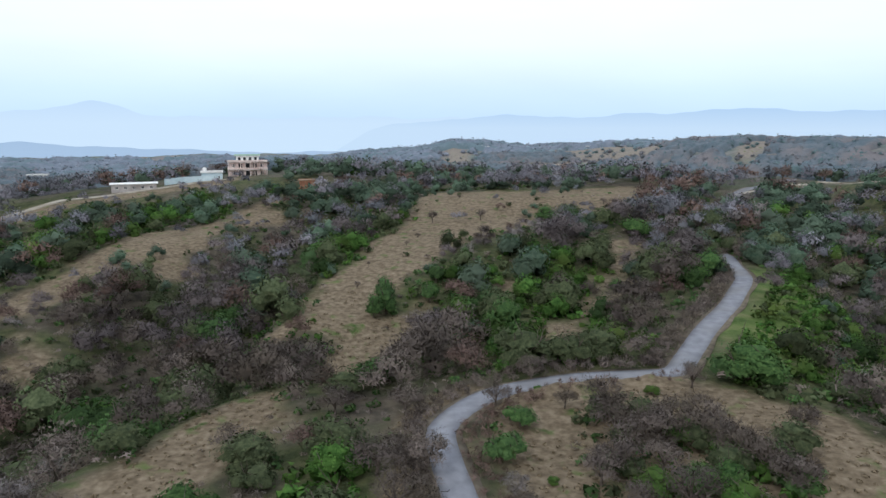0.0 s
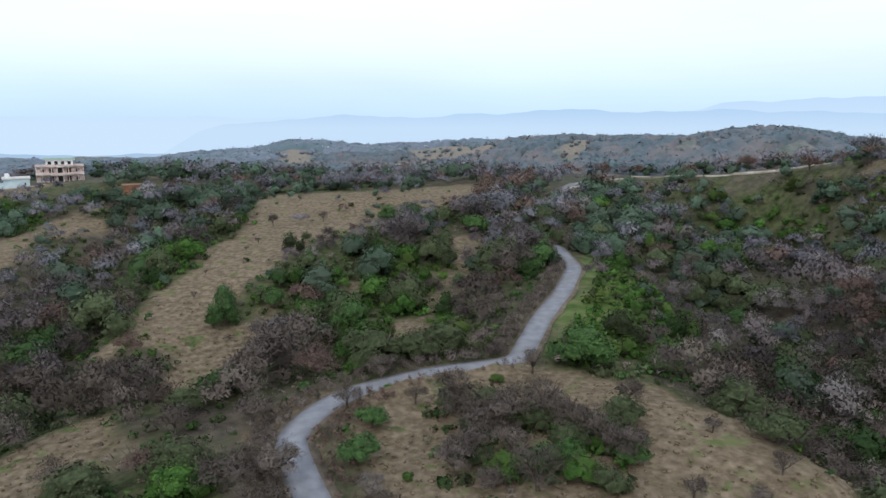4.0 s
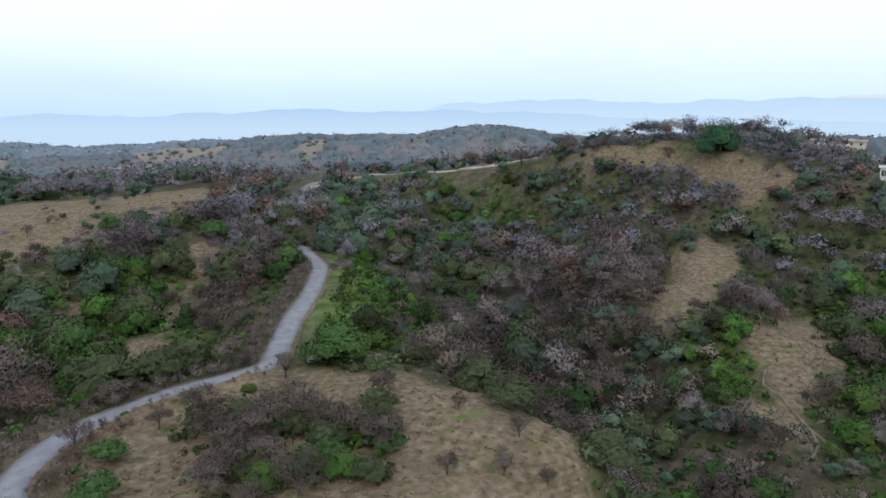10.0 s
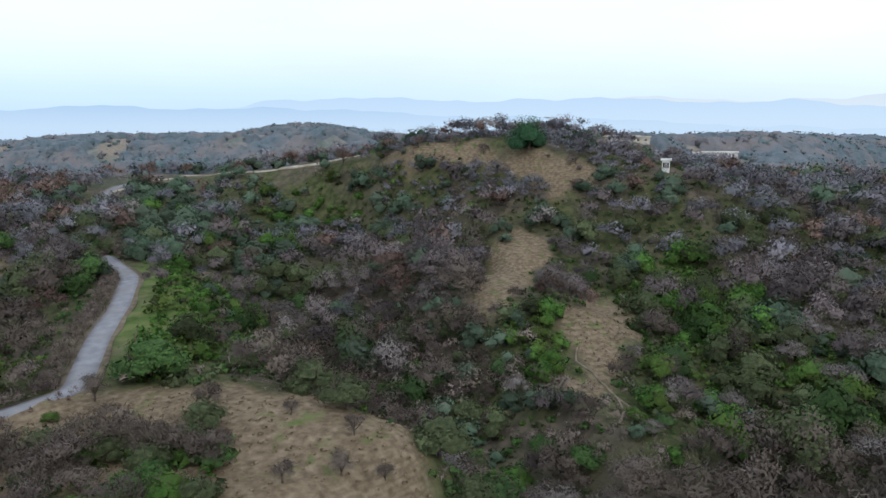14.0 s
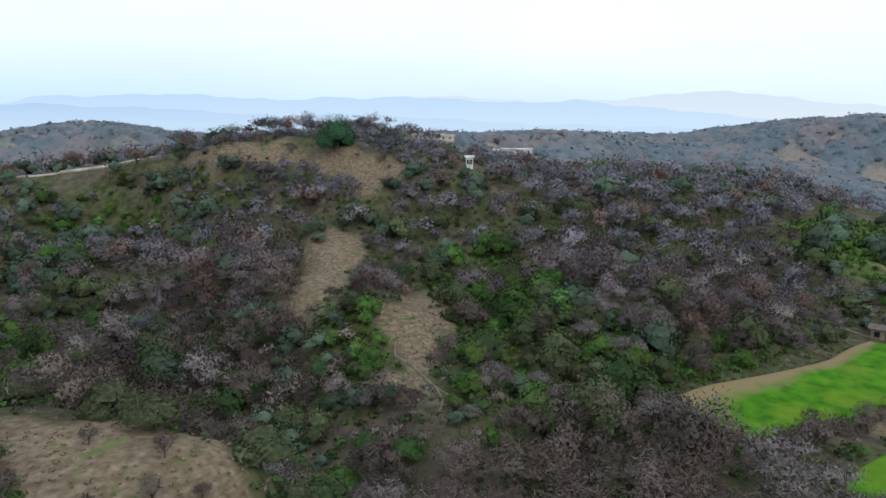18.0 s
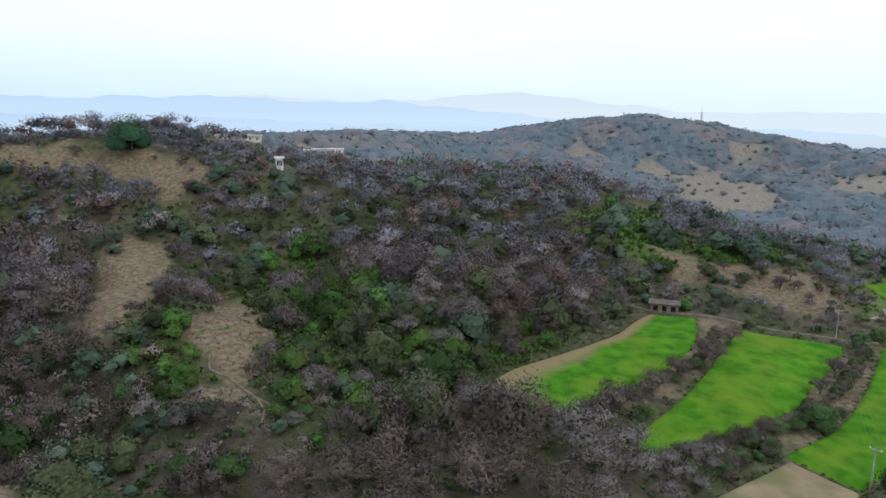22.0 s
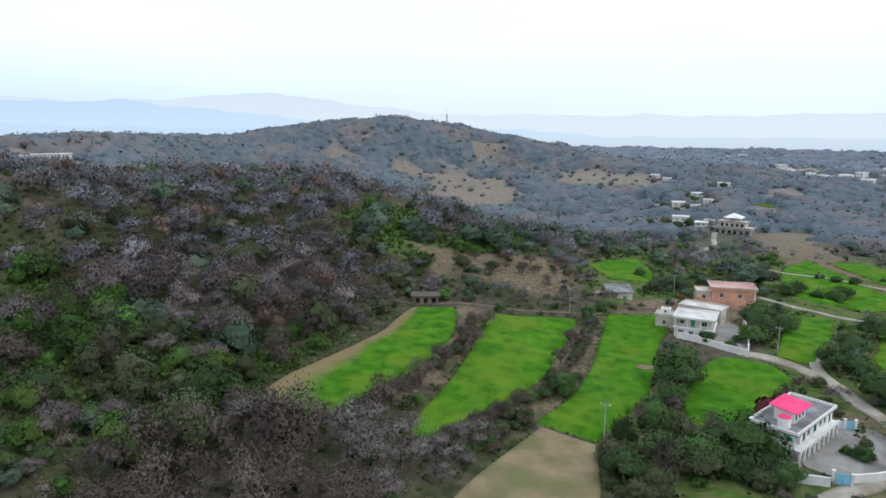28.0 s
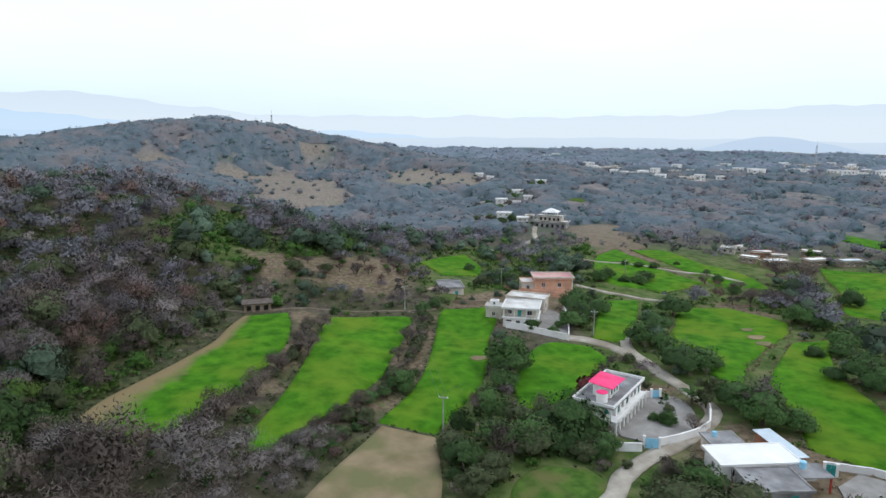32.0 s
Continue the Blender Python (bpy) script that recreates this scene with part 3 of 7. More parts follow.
# ---- ground sheet ----
def ground_material():
    m = bpy.data.materials.new("hill_ground")
    m.use_nodes = True
    n, l = m.node_tree.nodes, m.node_tree.links
    b = n["Principled BSDF"]
    b.inputs["Roughness"].default_value = 0.95
    b.inputs["Specular IOR Level"].default_value = 0.1
    g = n.new("ShaderNodeNewGeometry")

    def noise_tex(scale, detail=4.0):
        t = n.new("ShaderNodeTexNoise")
        t.inputs["Scale"].default_value, t.inputs["Detail"].default_value = scale, detail
        l.new(g.outputs["Position"], t.inputs["Vector"])
        return t.outputs["Fac"]

    def ramp_of(source, stops):
        r = n.new("ShaderNodeValToRGB")
        while len(r.color_ramp.elements) < len(stops):
            r.color_ramp.elements.new(0.5)
        for e, (p, c) in zip(r.color_ramp.elements, stops):
            e.position, e.color = p, (*c, 1)
        l.new(source, r.inputs[0])
        return r.outputs[0]

    def mixed(factor, a, c):
        x = n.new("ShaderNodeMix")
        x.data_type = "RGBA"
        l.new(factor, x.inputs["Factor"])
        l.new(a, x.inputs["A"])
        l.new(c, x.inputs["B"])
        return x.outputs["Result"]

    def limits(source, low, high):
        r = n.new("ShaderNodeMapRange")
        r.inputs["From Min"].default_value, r.inputs["From Max"].default_value = low, high
        l.new(source, r.inputs[0])
        return r.outputs[0]

    litter = ramp_of(noise_tex(0.35, 9), ((0.35, (0.058, 0.049, 0.038)), (0.65, (0.13, 0.108, 0.08))))
    under = ramp_of(noise_tex(0.5, 9), ((0.35, (0.034, 0.043, 0.018)), (0.65, (0.09, 0.094, 0.044))))
    grass = ramp_of(noise_tex(0.9, 10), ((0.3, (0.105, 0.079, 0.052)), (0.5, (0.165, 0.125, 0.084)), (0.72, (0.235, 0.185, 0.13))))
    bands = n.new("ShaderNodeTexWave")
    bands.bands_direction = "Z"
    bands.inputs["Scale"].default_value, bands.inputs["Distortion"].default_value, bands.inputs["Detail"].default_value, bands.inputs["Detail Scale"].default_value = 0.55, 5.0, 5, 0.9
    l.new(g.outputs["Position"], bands.inputs["Vector"])
    step = n.new("ShaderNodeMix")
    step.data_type, step.blend_type = "RGBA", "MULTIPLY"
    step.inputs["Factor"].default_value = 0.4
    l.new(grass, step.inputs["A"])
    l.new(ramp_of(bands.outputs["Fac"], ((0.1, (0.68, 0.66, 0.62)), (0.6, (1.05, 1.05, 1.05)))), step.inputs["B"])
    dry, green = n.new("ShaderNodeAttribute"), n.new("ShaderNodeAttribute")
    dry.attribute_name, green.attribute_name = "dry_grass", "green_growth"
    # distance haze painted into the ground: greyer scrub colours, paler dry grass
    haze_mask = n.new("ShaderNodeAttribute")
    haze_mask.attribute_name = "ground_haze"
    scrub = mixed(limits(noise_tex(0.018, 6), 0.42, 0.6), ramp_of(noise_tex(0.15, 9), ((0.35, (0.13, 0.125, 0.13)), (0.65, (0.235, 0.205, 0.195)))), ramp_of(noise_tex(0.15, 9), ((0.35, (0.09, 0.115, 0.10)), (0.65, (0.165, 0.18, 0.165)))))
    add = n.new("ShaderNodeMath")
    add.operation = "ADD"
    l.new(green.outputs["Fac"], add.inputs[0])
    l.new(limits(noise_tex(0.06, 7), 0.40, 0.56), add.inputs[1])
    add.use_clamp = True
    meadow = n.new("ShaderNodeAttribute")
    meadow.attribute_name = "meadow_grass"
    turf = ramp_of(noise_tex(0.25, 9), ((0.34, (0.042, 0.070, 0.018)), (0.5, (0.082, 0.118, 0.034)), (0.66, (0.14, 0.145, 0.064))))
    base = mixed(haze_mask.outputs["Fac"], mixed(meadow.outputs["Fac"], mixed(add.outputs[0], litter, under), turf), scrub)
    l.new(mixed(limits(dry.outputs["Fac"], 0.25, 0.75), base, mixed(limits(noise_tex(0.3, 10), 0.58, 0.72), mixed(haze_mask.outputs["Fac"], step.outputs["Result"], ramp_of(noise_tex(0.3, 9), ((0.35, (0.17, 0.145, 0.122)), (0.65, (0.265, 0.225, 0.19))))), turf)), b.inputs["Base Color"])
    bp = n.new("ShaderNodeBump")
    bp.inputs["Strength"].default_value, bp.inputs["Distance"].default_value = 0.8, 0.25
    l.new(noise_tex(1.6, 5), bp.inputs["Height"])
    l.new(bp.outputs[0], b.inputs["Normal"])
    return m


GN = 350
gu = np.linspace(-1, 1, GN)
gs = 120 * np.sinh(4.38 * gu)
gx, gy = (a.ravel() for a in np.meshgrid(gs, gs))
gz = land(gx, gy)
gi = np.arange(GN * GN).reshape(GN, GN)
ground = mesh_object("ground", np.c_[gx, gy, gz], np.c_[gi[:-1, :-1].ravel(), gi[:-1, 1:].ravel(), gi[1:, 1:].ravel(), gi[1:, :-1].ravel()], ground_material(), smooth=True)
tagged(ground, "hilly ground of dry grass, leaf litter and green undergrowth", "ground", kind="structure")
for attr, zones in (("dry_grass", DRY), ("green_growth", GREEN), ("meadow_grass", MEADOW)):
    ground.data.attributes.new(attr, "FLOAT", "POINT").data.foreach_set("value", cover(zones, gx, gy).astype(np.float32))


# share of painted haze: none at 300 m, full from 450 m
ground.data.attributes.new("ground_haze", "FLOAT", "POINT").data.foreach_set("value", np.clip((np.hypot(gx, gy) - 300) / 150, 0, 1).astype(np.float32))


# ---- far mountains in haze ----
def mountain(name, distance, start, end, peaks, base, rough, mat, label, fade=7):
    """A long range of hills with uneven crest; peaks: bearing, height angle and width, in degrees."""
    b = np.arange(start, end, 0.25)
    e = np.full(b.shape, float(base))
    for at, high, wide in peaks:
        e += high * np.exp(-((b - at) / wide) ** 2)
    e += rough * (0.5 * np.sin(b / 1.7 + np.sin(b / 3.1)) + 0.35 * np.sin(b / 0.83 + 2) + 0.2 * np.sin(b / 0.37))
    e -= 2.5 * np.clip(1 - (b - start) / 7, 0, 1) ** 2 + 2.0 * np.clip(1 - (end - b) / fade, 0, 1) ** 1.5
    a = np.radians(b)
    rows = []
    for k, d in ((-0.12, 0.93), (1.0, 1.0), (-0.1, 1.06)):
        r = distance * d
        z = EYE[2] + distance * np.tan(np.radians(e)) if k == 1.0 else np.full(b.shape, EYE[2] + k * distance)
        rows.append(np.c_[r * np.sin(a), r * np.cos(a), z])
    n = len(b)
    v = np.vstack(rows)
    f = [(i + j * n, i + 1 + j * n, i + 1 + (j + 1) * n, i + (j + 1) * n) for j in range(2) for i in range(n - 1)]
    return tagged(mesh_object(name, v, f, mat), label, "mountain range", kind="structure")


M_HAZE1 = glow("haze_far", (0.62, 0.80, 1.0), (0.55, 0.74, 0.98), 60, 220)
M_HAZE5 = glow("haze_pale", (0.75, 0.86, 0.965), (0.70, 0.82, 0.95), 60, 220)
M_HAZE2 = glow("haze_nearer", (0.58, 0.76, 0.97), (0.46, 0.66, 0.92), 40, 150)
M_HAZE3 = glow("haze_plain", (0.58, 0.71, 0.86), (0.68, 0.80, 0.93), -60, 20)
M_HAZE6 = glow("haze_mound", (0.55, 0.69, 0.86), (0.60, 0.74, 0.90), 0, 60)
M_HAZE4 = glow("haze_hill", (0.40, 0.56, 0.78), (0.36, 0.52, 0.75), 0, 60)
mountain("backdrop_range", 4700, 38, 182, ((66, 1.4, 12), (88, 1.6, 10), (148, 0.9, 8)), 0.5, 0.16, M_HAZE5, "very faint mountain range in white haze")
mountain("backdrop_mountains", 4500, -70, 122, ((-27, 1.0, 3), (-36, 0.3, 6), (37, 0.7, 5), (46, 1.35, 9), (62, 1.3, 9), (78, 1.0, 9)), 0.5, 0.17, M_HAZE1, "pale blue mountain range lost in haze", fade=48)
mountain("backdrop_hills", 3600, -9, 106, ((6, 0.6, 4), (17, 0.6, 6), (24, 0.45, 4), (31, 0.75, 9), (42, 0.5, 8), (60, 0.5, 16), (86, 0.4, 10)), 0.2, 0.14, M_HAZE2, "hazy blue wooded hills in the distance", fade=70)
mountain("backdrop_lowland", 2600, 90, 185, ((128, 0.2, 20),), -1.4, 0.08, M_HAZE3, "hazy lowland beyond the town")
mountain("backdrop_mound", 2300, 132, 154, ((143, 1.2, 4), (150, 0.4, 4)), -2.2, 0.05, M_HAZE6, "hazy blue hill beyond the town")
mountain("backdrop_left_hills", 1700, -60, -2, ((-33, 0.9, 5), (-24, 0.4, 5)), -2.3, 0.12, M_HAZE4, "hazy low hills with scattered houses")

# ---- roads ----
ROAD = smooth_line([(11, -6), (7, 14), (5, 32), (4.5, 50), (2, 66), (0.5, 74), (0, 82), (4, 89), (10, 93.5), (21, 97), (30, 97.5), (36, 98.5), (41, 106), (50, 120), (60, 134), (69.5, 151), (73.5, 166), (76, 179), (74, 196), (79, 218), (94, 240), (108, 262), (136, 297), (162, 310)])


def ribbon(name, line, width, lift, mat, label, category="road", wobble=0.0):
    p = np.asarray(line)
    d = np.gradient(p, axis=0)
    d /= np.linalg.norm(d, axis=1)[:, None]
    side = np.c_[-d[:, 1], d[:, 0]]
    n = len(p)
    cols = []
    for j, u in enumerate((-0.5, -0.5, -0.2, 0.2, 0.5, 0.5)):
        w = width * (1 + wobble * np.sin(np.arange(n) * 0.7 + 2 * np.sin(np.arange(n) * 0.23 + j)))
        q = p + side * (u * w)[:, None]
        z = land(q[:, 0], q[:, 1]) + lift - (0.5 if j in (0, 5) else 0) + (0.04 if j in (2, 3) else 0)
        cols.append(np.c_[q, z])
    v = np.stack(cols, 1).reshape(-1, 3)
    i = np.arange(n * 6).reshape(n, 6)
    f = np.c_[i[:-1, :-1].ravel(), i[:-1, 1:].ravel(), i[1:, 1:].ravel(), i[1:, :-1].ravel()]
    return tagged(mesh_object(name, v, f, mat, smooth=True), label, category, kind="structure")


ribbon("road_verge", ROAD, 5.6, 0.16, M_VERGE, "dusty dirt verge along the asphalt road", "verge", 0.12)
ribbon("road", ROAD, 3.9, 0.24, M_ROAD, "narrow worn grey asphalt road winding over the hill", wobble=0.03)
TRACKS = [
    ("hill_track", [(108, 262), (120, 279), (143, 295), (155, 298), (166, 282), (171, 256), (178, 232), (188, 216), (198, 206)], 2.2),
    ("village_lane", [(64, -48), (67, -58), (70, -65), (73, -69), (76, -77), (77, -85), (80, -94), (84, -102), (92, -106), (102, -108), (114, -111), (124, -111), (131, -108), (134, -104)], 3.2),
    ("field_lane", [(101, -108), (112, -111), (121, -114), (129, -121), (131, -126)], 2.6),
    ("field_path", [(152, -158), (158, -154), (163, -153), (173, -149), (182, -146)], 1.8),
    ("far_path", [(230, -178), (219, -182), (208, -190), (189, -196), (176, -203), (160, -204)], 1.6),
    ("pavilion_lane", [(250, -150), (255, -168), (271, -190), (285, -200), (303, -213)], 2.6),
    ("goat_path", [(116, 61), (112, 59), (111, 55), (108, 51), (105, 47), (103, 43), (100, 38)], 0.45),
    ("goat_path", [(105, 47), (101, 44), (97, 43)], 0.4),
    ("bund_path", [(186, -28), (183, -32), (176, -56), (167, -75), (168, -84)], 1.0),
    ("mansion_lane", [(-152, 221), (-143, 233), (-130, 251), (-117, 266), (-104, 288), (-92, 298)], 3.0),
]
for tname, pts, w in TRACKS:
    ribbon(tname, smooth_line(pts), w, 0.6 if tname == "far_path" else 0.3, M_VERGE if tname in ("goat_path", "bund_path") else M_DIRT, "narrow eroded goat path in dry grass" if tname == "goat_path" else "pale trodden dirt track", "track", 0.1)

# grassy lip on the knoll's side of the road
LIP = smooth_line([(8, 88.6), (13, 91.2), (20, 93.6), (27, 94.3), (33, 94.6), (37, 95.6)], 1.0)


def bank(name, line, high, wide, mat, label):
    """A low uneven mound along a line, with its ends run out."""
    n = len(line)
    d = np.gradient(line, axis=0)
    d /= np.linalg.norm(d, axis=1)[:, None]
    side = np.c_[-d[:, 1], d[:, 0]]
    i = np.arange(n)
    top = high * np.clip(np.minimum(i, n - 1 - i) / 6, 0, 1) * (0.85 + 0.2 * np.sin(i * 0.9) + 0.12 * np.sin(i * 2.3))
    cols = []
    for u, k in ((-1, -0.15), (-0.62, 0.45), (-0.22, 0.95), (0.15, 1.0), (0.5, 0.6), (0.8, -0.15)):
        q = line + side * (u * wide)
        cols.append(np.c_[q, land(q[:, 0], q[:, 1]) + top * k])
    v = np.stack(cols, 1).reshape(-1, 3)
    g = np.arange(n * 6).reshape(n, 6)
    ob = mesh_object(name, v, np.c_[g[:-1, :-1].ravel(), g[:-1, 1:].ravel(), g[1:, 1:].ravel(), g[1:, :-1].ravel()], mat, smooth=True)
    ob.data.attributes.new("dry_grass", "FLOAT", "POINT").data.foreach_set("value", np.ones(n * 6, np.float32))
    return tagged(ob, label, "bank", kind="structure")


bank("grass_bank", LIP, 1.15, 2.6, ground.data.materials[0], "low dry-grass bank between the road and the knoll")

# ---- fields ----
FIELDS = [
    ("wheat_field", [(111, -1), (113, -7), (120, -13), (128, -20), (136, -27), (150, -36), (164, -41), (177, -43.5)], [(126, 8), (134, 3), (141, -4.5), (149, -12.5), (159, -20.5), (171, -26.5), (179, -32)], M_WHEAT),
    ("wheat_field", [(102.5, -22), (108.5, -30), (116.5, -40), (126, -50.5), (135, -56.5), (150, -67), (162, -74.5)], [(103, -17), (111, -20), (122, -27), (136, -35), (152, -43), (172, -52)], M_WHEAT),
    ("wheat_field", [(98, -49), (103, -55), (114.5, -68), (125, -76), (138.5, -84.5), (151, -94.5), (163, -103.5)], [(107, -41), (117.5, -53), (129, -62), (147, -73), (162, -81.5), (168.5, -86.5)], M_WHEAT),
    ("wheat_field", [(101, -69), (101, -77), (104, -84), (109, -92), (117, -105)], [(113, -74.5), (121, -82), (131, -93), (132, -100), (125, -106.5)], M_WHEAT),
    ("stubble_field", [(80, -16), (87, -21.5), (95, -30), (106, -42)], [(78, -40), (85, -44), (97, -48.8)], M_STUBBLE),
    ("grass_plot", [(69, -58), (72, -66), (78, -66.5)], [(74, -48), (80, -54), (81, -60)], M_GRASS),
    ("wheat_field", [(88, -114), (93, -122), (98, -130), (105, -146), (111, -162), (118, -171)], [(104, -119.5), (113, -123), (121, -127), (132, -141), (144, -156), (138, -171)], M_WHEAT),
    ("wheat_field", [(53, -108), (60, -120), (69, -132.5), (86, -144), (103, -167)], [(66, -104.5), (72, -110.5), (78, -117), (89.5, -125), (98, -140), (106, -156)], M_WHEAT),
    ("wheat_field", [(124, -116), (137, -132), (157, -152)], [(130, -110), (146, -125), (164, -140)], M_WHEAT),
    ("wheat_field", [(165, -192), (190, -197), (212, -205), (238, -213)], [(164, -166), (182, -158), (212, -178), (226, -192)], M_WHEAT),
    ("wheat_field", [(150, -206), (165, -214), (190, -218), (222, -226)], [(160, -191), (178, -200), (200, -206), (232, -217)], M_WHEAT),
    ("wheat_field", [(108, -200), (120, -225), (140, -268)], [(118, -196), (136, -222), (168, -258)], M_WHEAT),
    ("wheat_field", [(200, -103), (206, -120), (216, -128)], [(222, -104), (234, -118), (240, -134)], M_WHEAT),
    ("wheat_field", [(176, -320), (190, -345)], [(204, -330), (216, -352)], M_WHEAT),
    ("wheat_field", [(367, -297), (372, -308)], [(378, -292), (384, -304)], M_GRASS),
]


def resample(points, n):
    p = smooth_line(points, 1.0)
    s = np.r_[0, np.cumsum(np.linalg.norm(np.diff(p, axis=0), axis=1))]
    t = np.linspace(0, s[-1], n)
    return np.c_[np.interp(t, s, p[:, 0]), np.interp(t, s, p[:, 1])]


def field(name, right, left, mat, label, category, thin=0.0):
    n, k = 48, 22
    a, b = resample(right, n), resample(left, n)
    u = np.linspace(0, 1, k)[None, :, None]
    q = a[:, None] * (1 - u) + b[:, None] * u
    edge = np.zeros((n, k))
    edge[0] = edge[-1] = edge[:, 0] = edge[:, -1] = 1
    z = land(q[..., 0].ravel(), q[..., 1].ravel()).reshape(n, k) + 0.45 - 0.7 * edge
    v = np.dstack([q, z]).reshape(-1, 3)
    i = np.arange(n * k).reshape(n, k)
    f = np.c_[i[:-1, :-1].ravel(), i[:-1, 1:].ravel(), i[1:, 1:].ravel(), i[1:, :-1].ravel()]
    ob = mesh_object(name, v, f, mat, smooth=True)
    if thin:
        along = np.linspace(0, 1, n)[:, None]
        reach = thin * (1 - 0.55 * along) * (1 + 0.18 * np.sin(9 * along) + 0.1 * np.sin(23 * along))
        sparse = np.clip((u[..., 0] - 1 + reach) / reach / 0.75, 0, 1)
        ob.data.attributes.new("sparse", "FLOAT", "POINT").data.foreach_set("value", sparse.astype(np.float32).ravel())
    return tagged(ob, label, category, group="terraced fields")


for k, (fname, right, left, mat) in enumerate(FIELDS):
    if mat is M_GRASS:
        field(fname, right, left, mat, "small green plot beside the hamlet" if right[0][0] > 300 else "rough green grass plot below the white house", "grass plot")
    elif k == 0:
        field(fname, right, left, mat, "green terrace of young wheat with a dry brown upper edge", "field", 0.52)
    elif mat is M_WHEAT:
        field(fname, right, left, mat, "bright green field of young wheat on a terrace", "field")
    else:
        field(fname, right, left, mat, "bare brown stubble ground beside green wheat", "field")


# ---- trees ----
def dome(r, n_lobes, rings, down=112):
    """A lumpy closed cap of a crown: points, faces, normals, directions and the lobes' directions."""
    k = 14 if rings > 4 else 7 if rings > 2 else 6
    c = r.normal(0, 1, (n_lobes, 3))
    c[:, 2] = np.abs(c[:, 2]) - 0.3
    c /= np.linalg.norm(c, axis=1)[:, None]
    rows = []
    for i in range(rings + 1):
        th = math.radians(8 + (down - 8) * i / rings)
        w = 2 * math.pi * (np.arange(k) + 0.5 * (i % 2)) / k
        rows.append(np.c_[np.sin(th) * np.cos(w), np.sin(th) * np.sin(w), np.full(k, np.cos(th))])
    d = np.vstack(rows)
    lump = lobe_size(d, c) + r.uniform(-0.05, 0.05, len(d))
    v = d * lump[:, None] * (1, 1, 0.8)
    f = []
    for i in range(rings):
        for a in range(k):
            p, q, s, t = i * k + a, i * k + (a + 1) % k, (i + 1) * k + a, (i + 1) * k + (a + 1) % k
            f += [(p, s, q), (q, s, t)] if i % 2 else [(p, s, t), (p, t, q)]
    f += [(0, a, a + 1) for a in range(1, k - 1)]
    f = np.array(f)
    face = np.cross(v[f[:, 1]] - v[f[:, 0]], v[f[:, 2]] - v[f[:, 0]])
    nrm = np.zeros(v.shape)
    for a in range(3):
        np.add.at(nrm, f[:, a], face)
    nrm /= np.linalg.norm(nrm, axis=1)[:, None] + 1e-9
    nrm = 0.75 * nrm + 0.35 * d
    nrm /= np.linalg.norm(nrm, axis=1)[:, None]
    return v, f, nrm, d, c


def lobe_size(d, c):
    return 0.6 + 0.42 * np.clip((d @ c.T).max(1), 0, 1) ** 4


def crown(n, size, lobes, kind, seed, rings=0, thin=1.0, level=0.0, heart=0.74):
    """Leaf or twig triangles of one crown of radius 1, leaves over a lumpy heart if rings is given; corners and normals, each (n, 3, 3)."""
    r = np.random.default_rng(seed)
    twig = kind == "twig"
    v, f, nrm, vd, c = dome(r, lobes, max(rings, 2), 112 if twig else 138)
    mid = 1.0 if twig else 0.8
    d = r.normal(0, 1, (n, 3))
    low = -0.35 if twig else -0.8
    d[:, 2] = np.where(d[:, 2] < low, -d[:, 2], d[:, 2])
    d /= np.linalg.norm(d, axis=1)[:, None]
    inner = r.uniform(0, 1, n) < 0.42 if twig else np.zeros(n, bool)
    if twig:
        deep = np.where(inner, r.uniform(0.3, 0.86, n), r.uniform(0.62, 1.06, n))
    elif rings:
        deep = r.uniform(0.74, 1.1, n)
    else:
        deep = r.uniform(0.3, 1.1, n) ** 0.6
    base = d * (lobe_size(d, c) * deep)[:, None] * (1, 1, 0.8) + (0, 0, mid)
    tangent = np.cross(d, r.normal(0, 1, (n, 3)))
    tangent /= np.linalg.norm(tangent, axis=1)[:, None]
    if twig:
        out = 0.7 * d + 0.7 * tangent + (0, 0, 0.25)
        out[inner] = (0.35 * d + 0.9 * tangent)[inner]
        out /= np.linalg.norm(out, axis=1)[:, None]
        side = np.cross(out, d + r.normal(0, 0.35, (n, 3)))
        side /= np.linalg.norm(side, axis=1)[:, None]
        long = (size * np.where(inner, 1.15, 1.0) * r.uniform(0.5, 1.5, n))[:, None]
        wide = np.where(inner, 0.038, 0.0150)[:, None] * thin
        t = np.stack([base - side * wide - out * long * 0.45, base + side * wide - out * long * 0.45, base + out * long * 0.55], 1)
    else:
        face = d + r.normal(0, 0.4, (n, 3)) + (0, 0, 0.25)
        side = np.cross(face, tangent)
        side /= np.linalg.norm(side, axis=1)[:, None]
        s = size * r.uniform(0.5, 1.4, n)[:, None]
        t = np.stack([base - side * s * 0.5 - tangent * s * 0.3, base + side * s * 0.5 - tangent * s * 0.3, base + tangent * s * 0.7], 1)
    soft = nrm[np.argmax(d @ vd.T, 1)] + r.normal(0, 0.16, (n, 3)) + (0, 0, level + 0.12)
    soft /= np.linalg.norm(soft, axis=1)[:, None]
    flip = (np.cross(t[:, 1] - t[:, 0], t[:, 2] - t[:, 0]) * soft).sum(1) < 0
    t[flip] = t[flip][:, ::-1]
    tn = np.repeat(soft[:, None], 3, 1)
    if rings and not twig:
        v = v * heart + (0, 0, mid - 0.12)
        t, tn = np.concatenate([v[f], t]), np.concatenate([nrm[f], tn])
    return t, tn


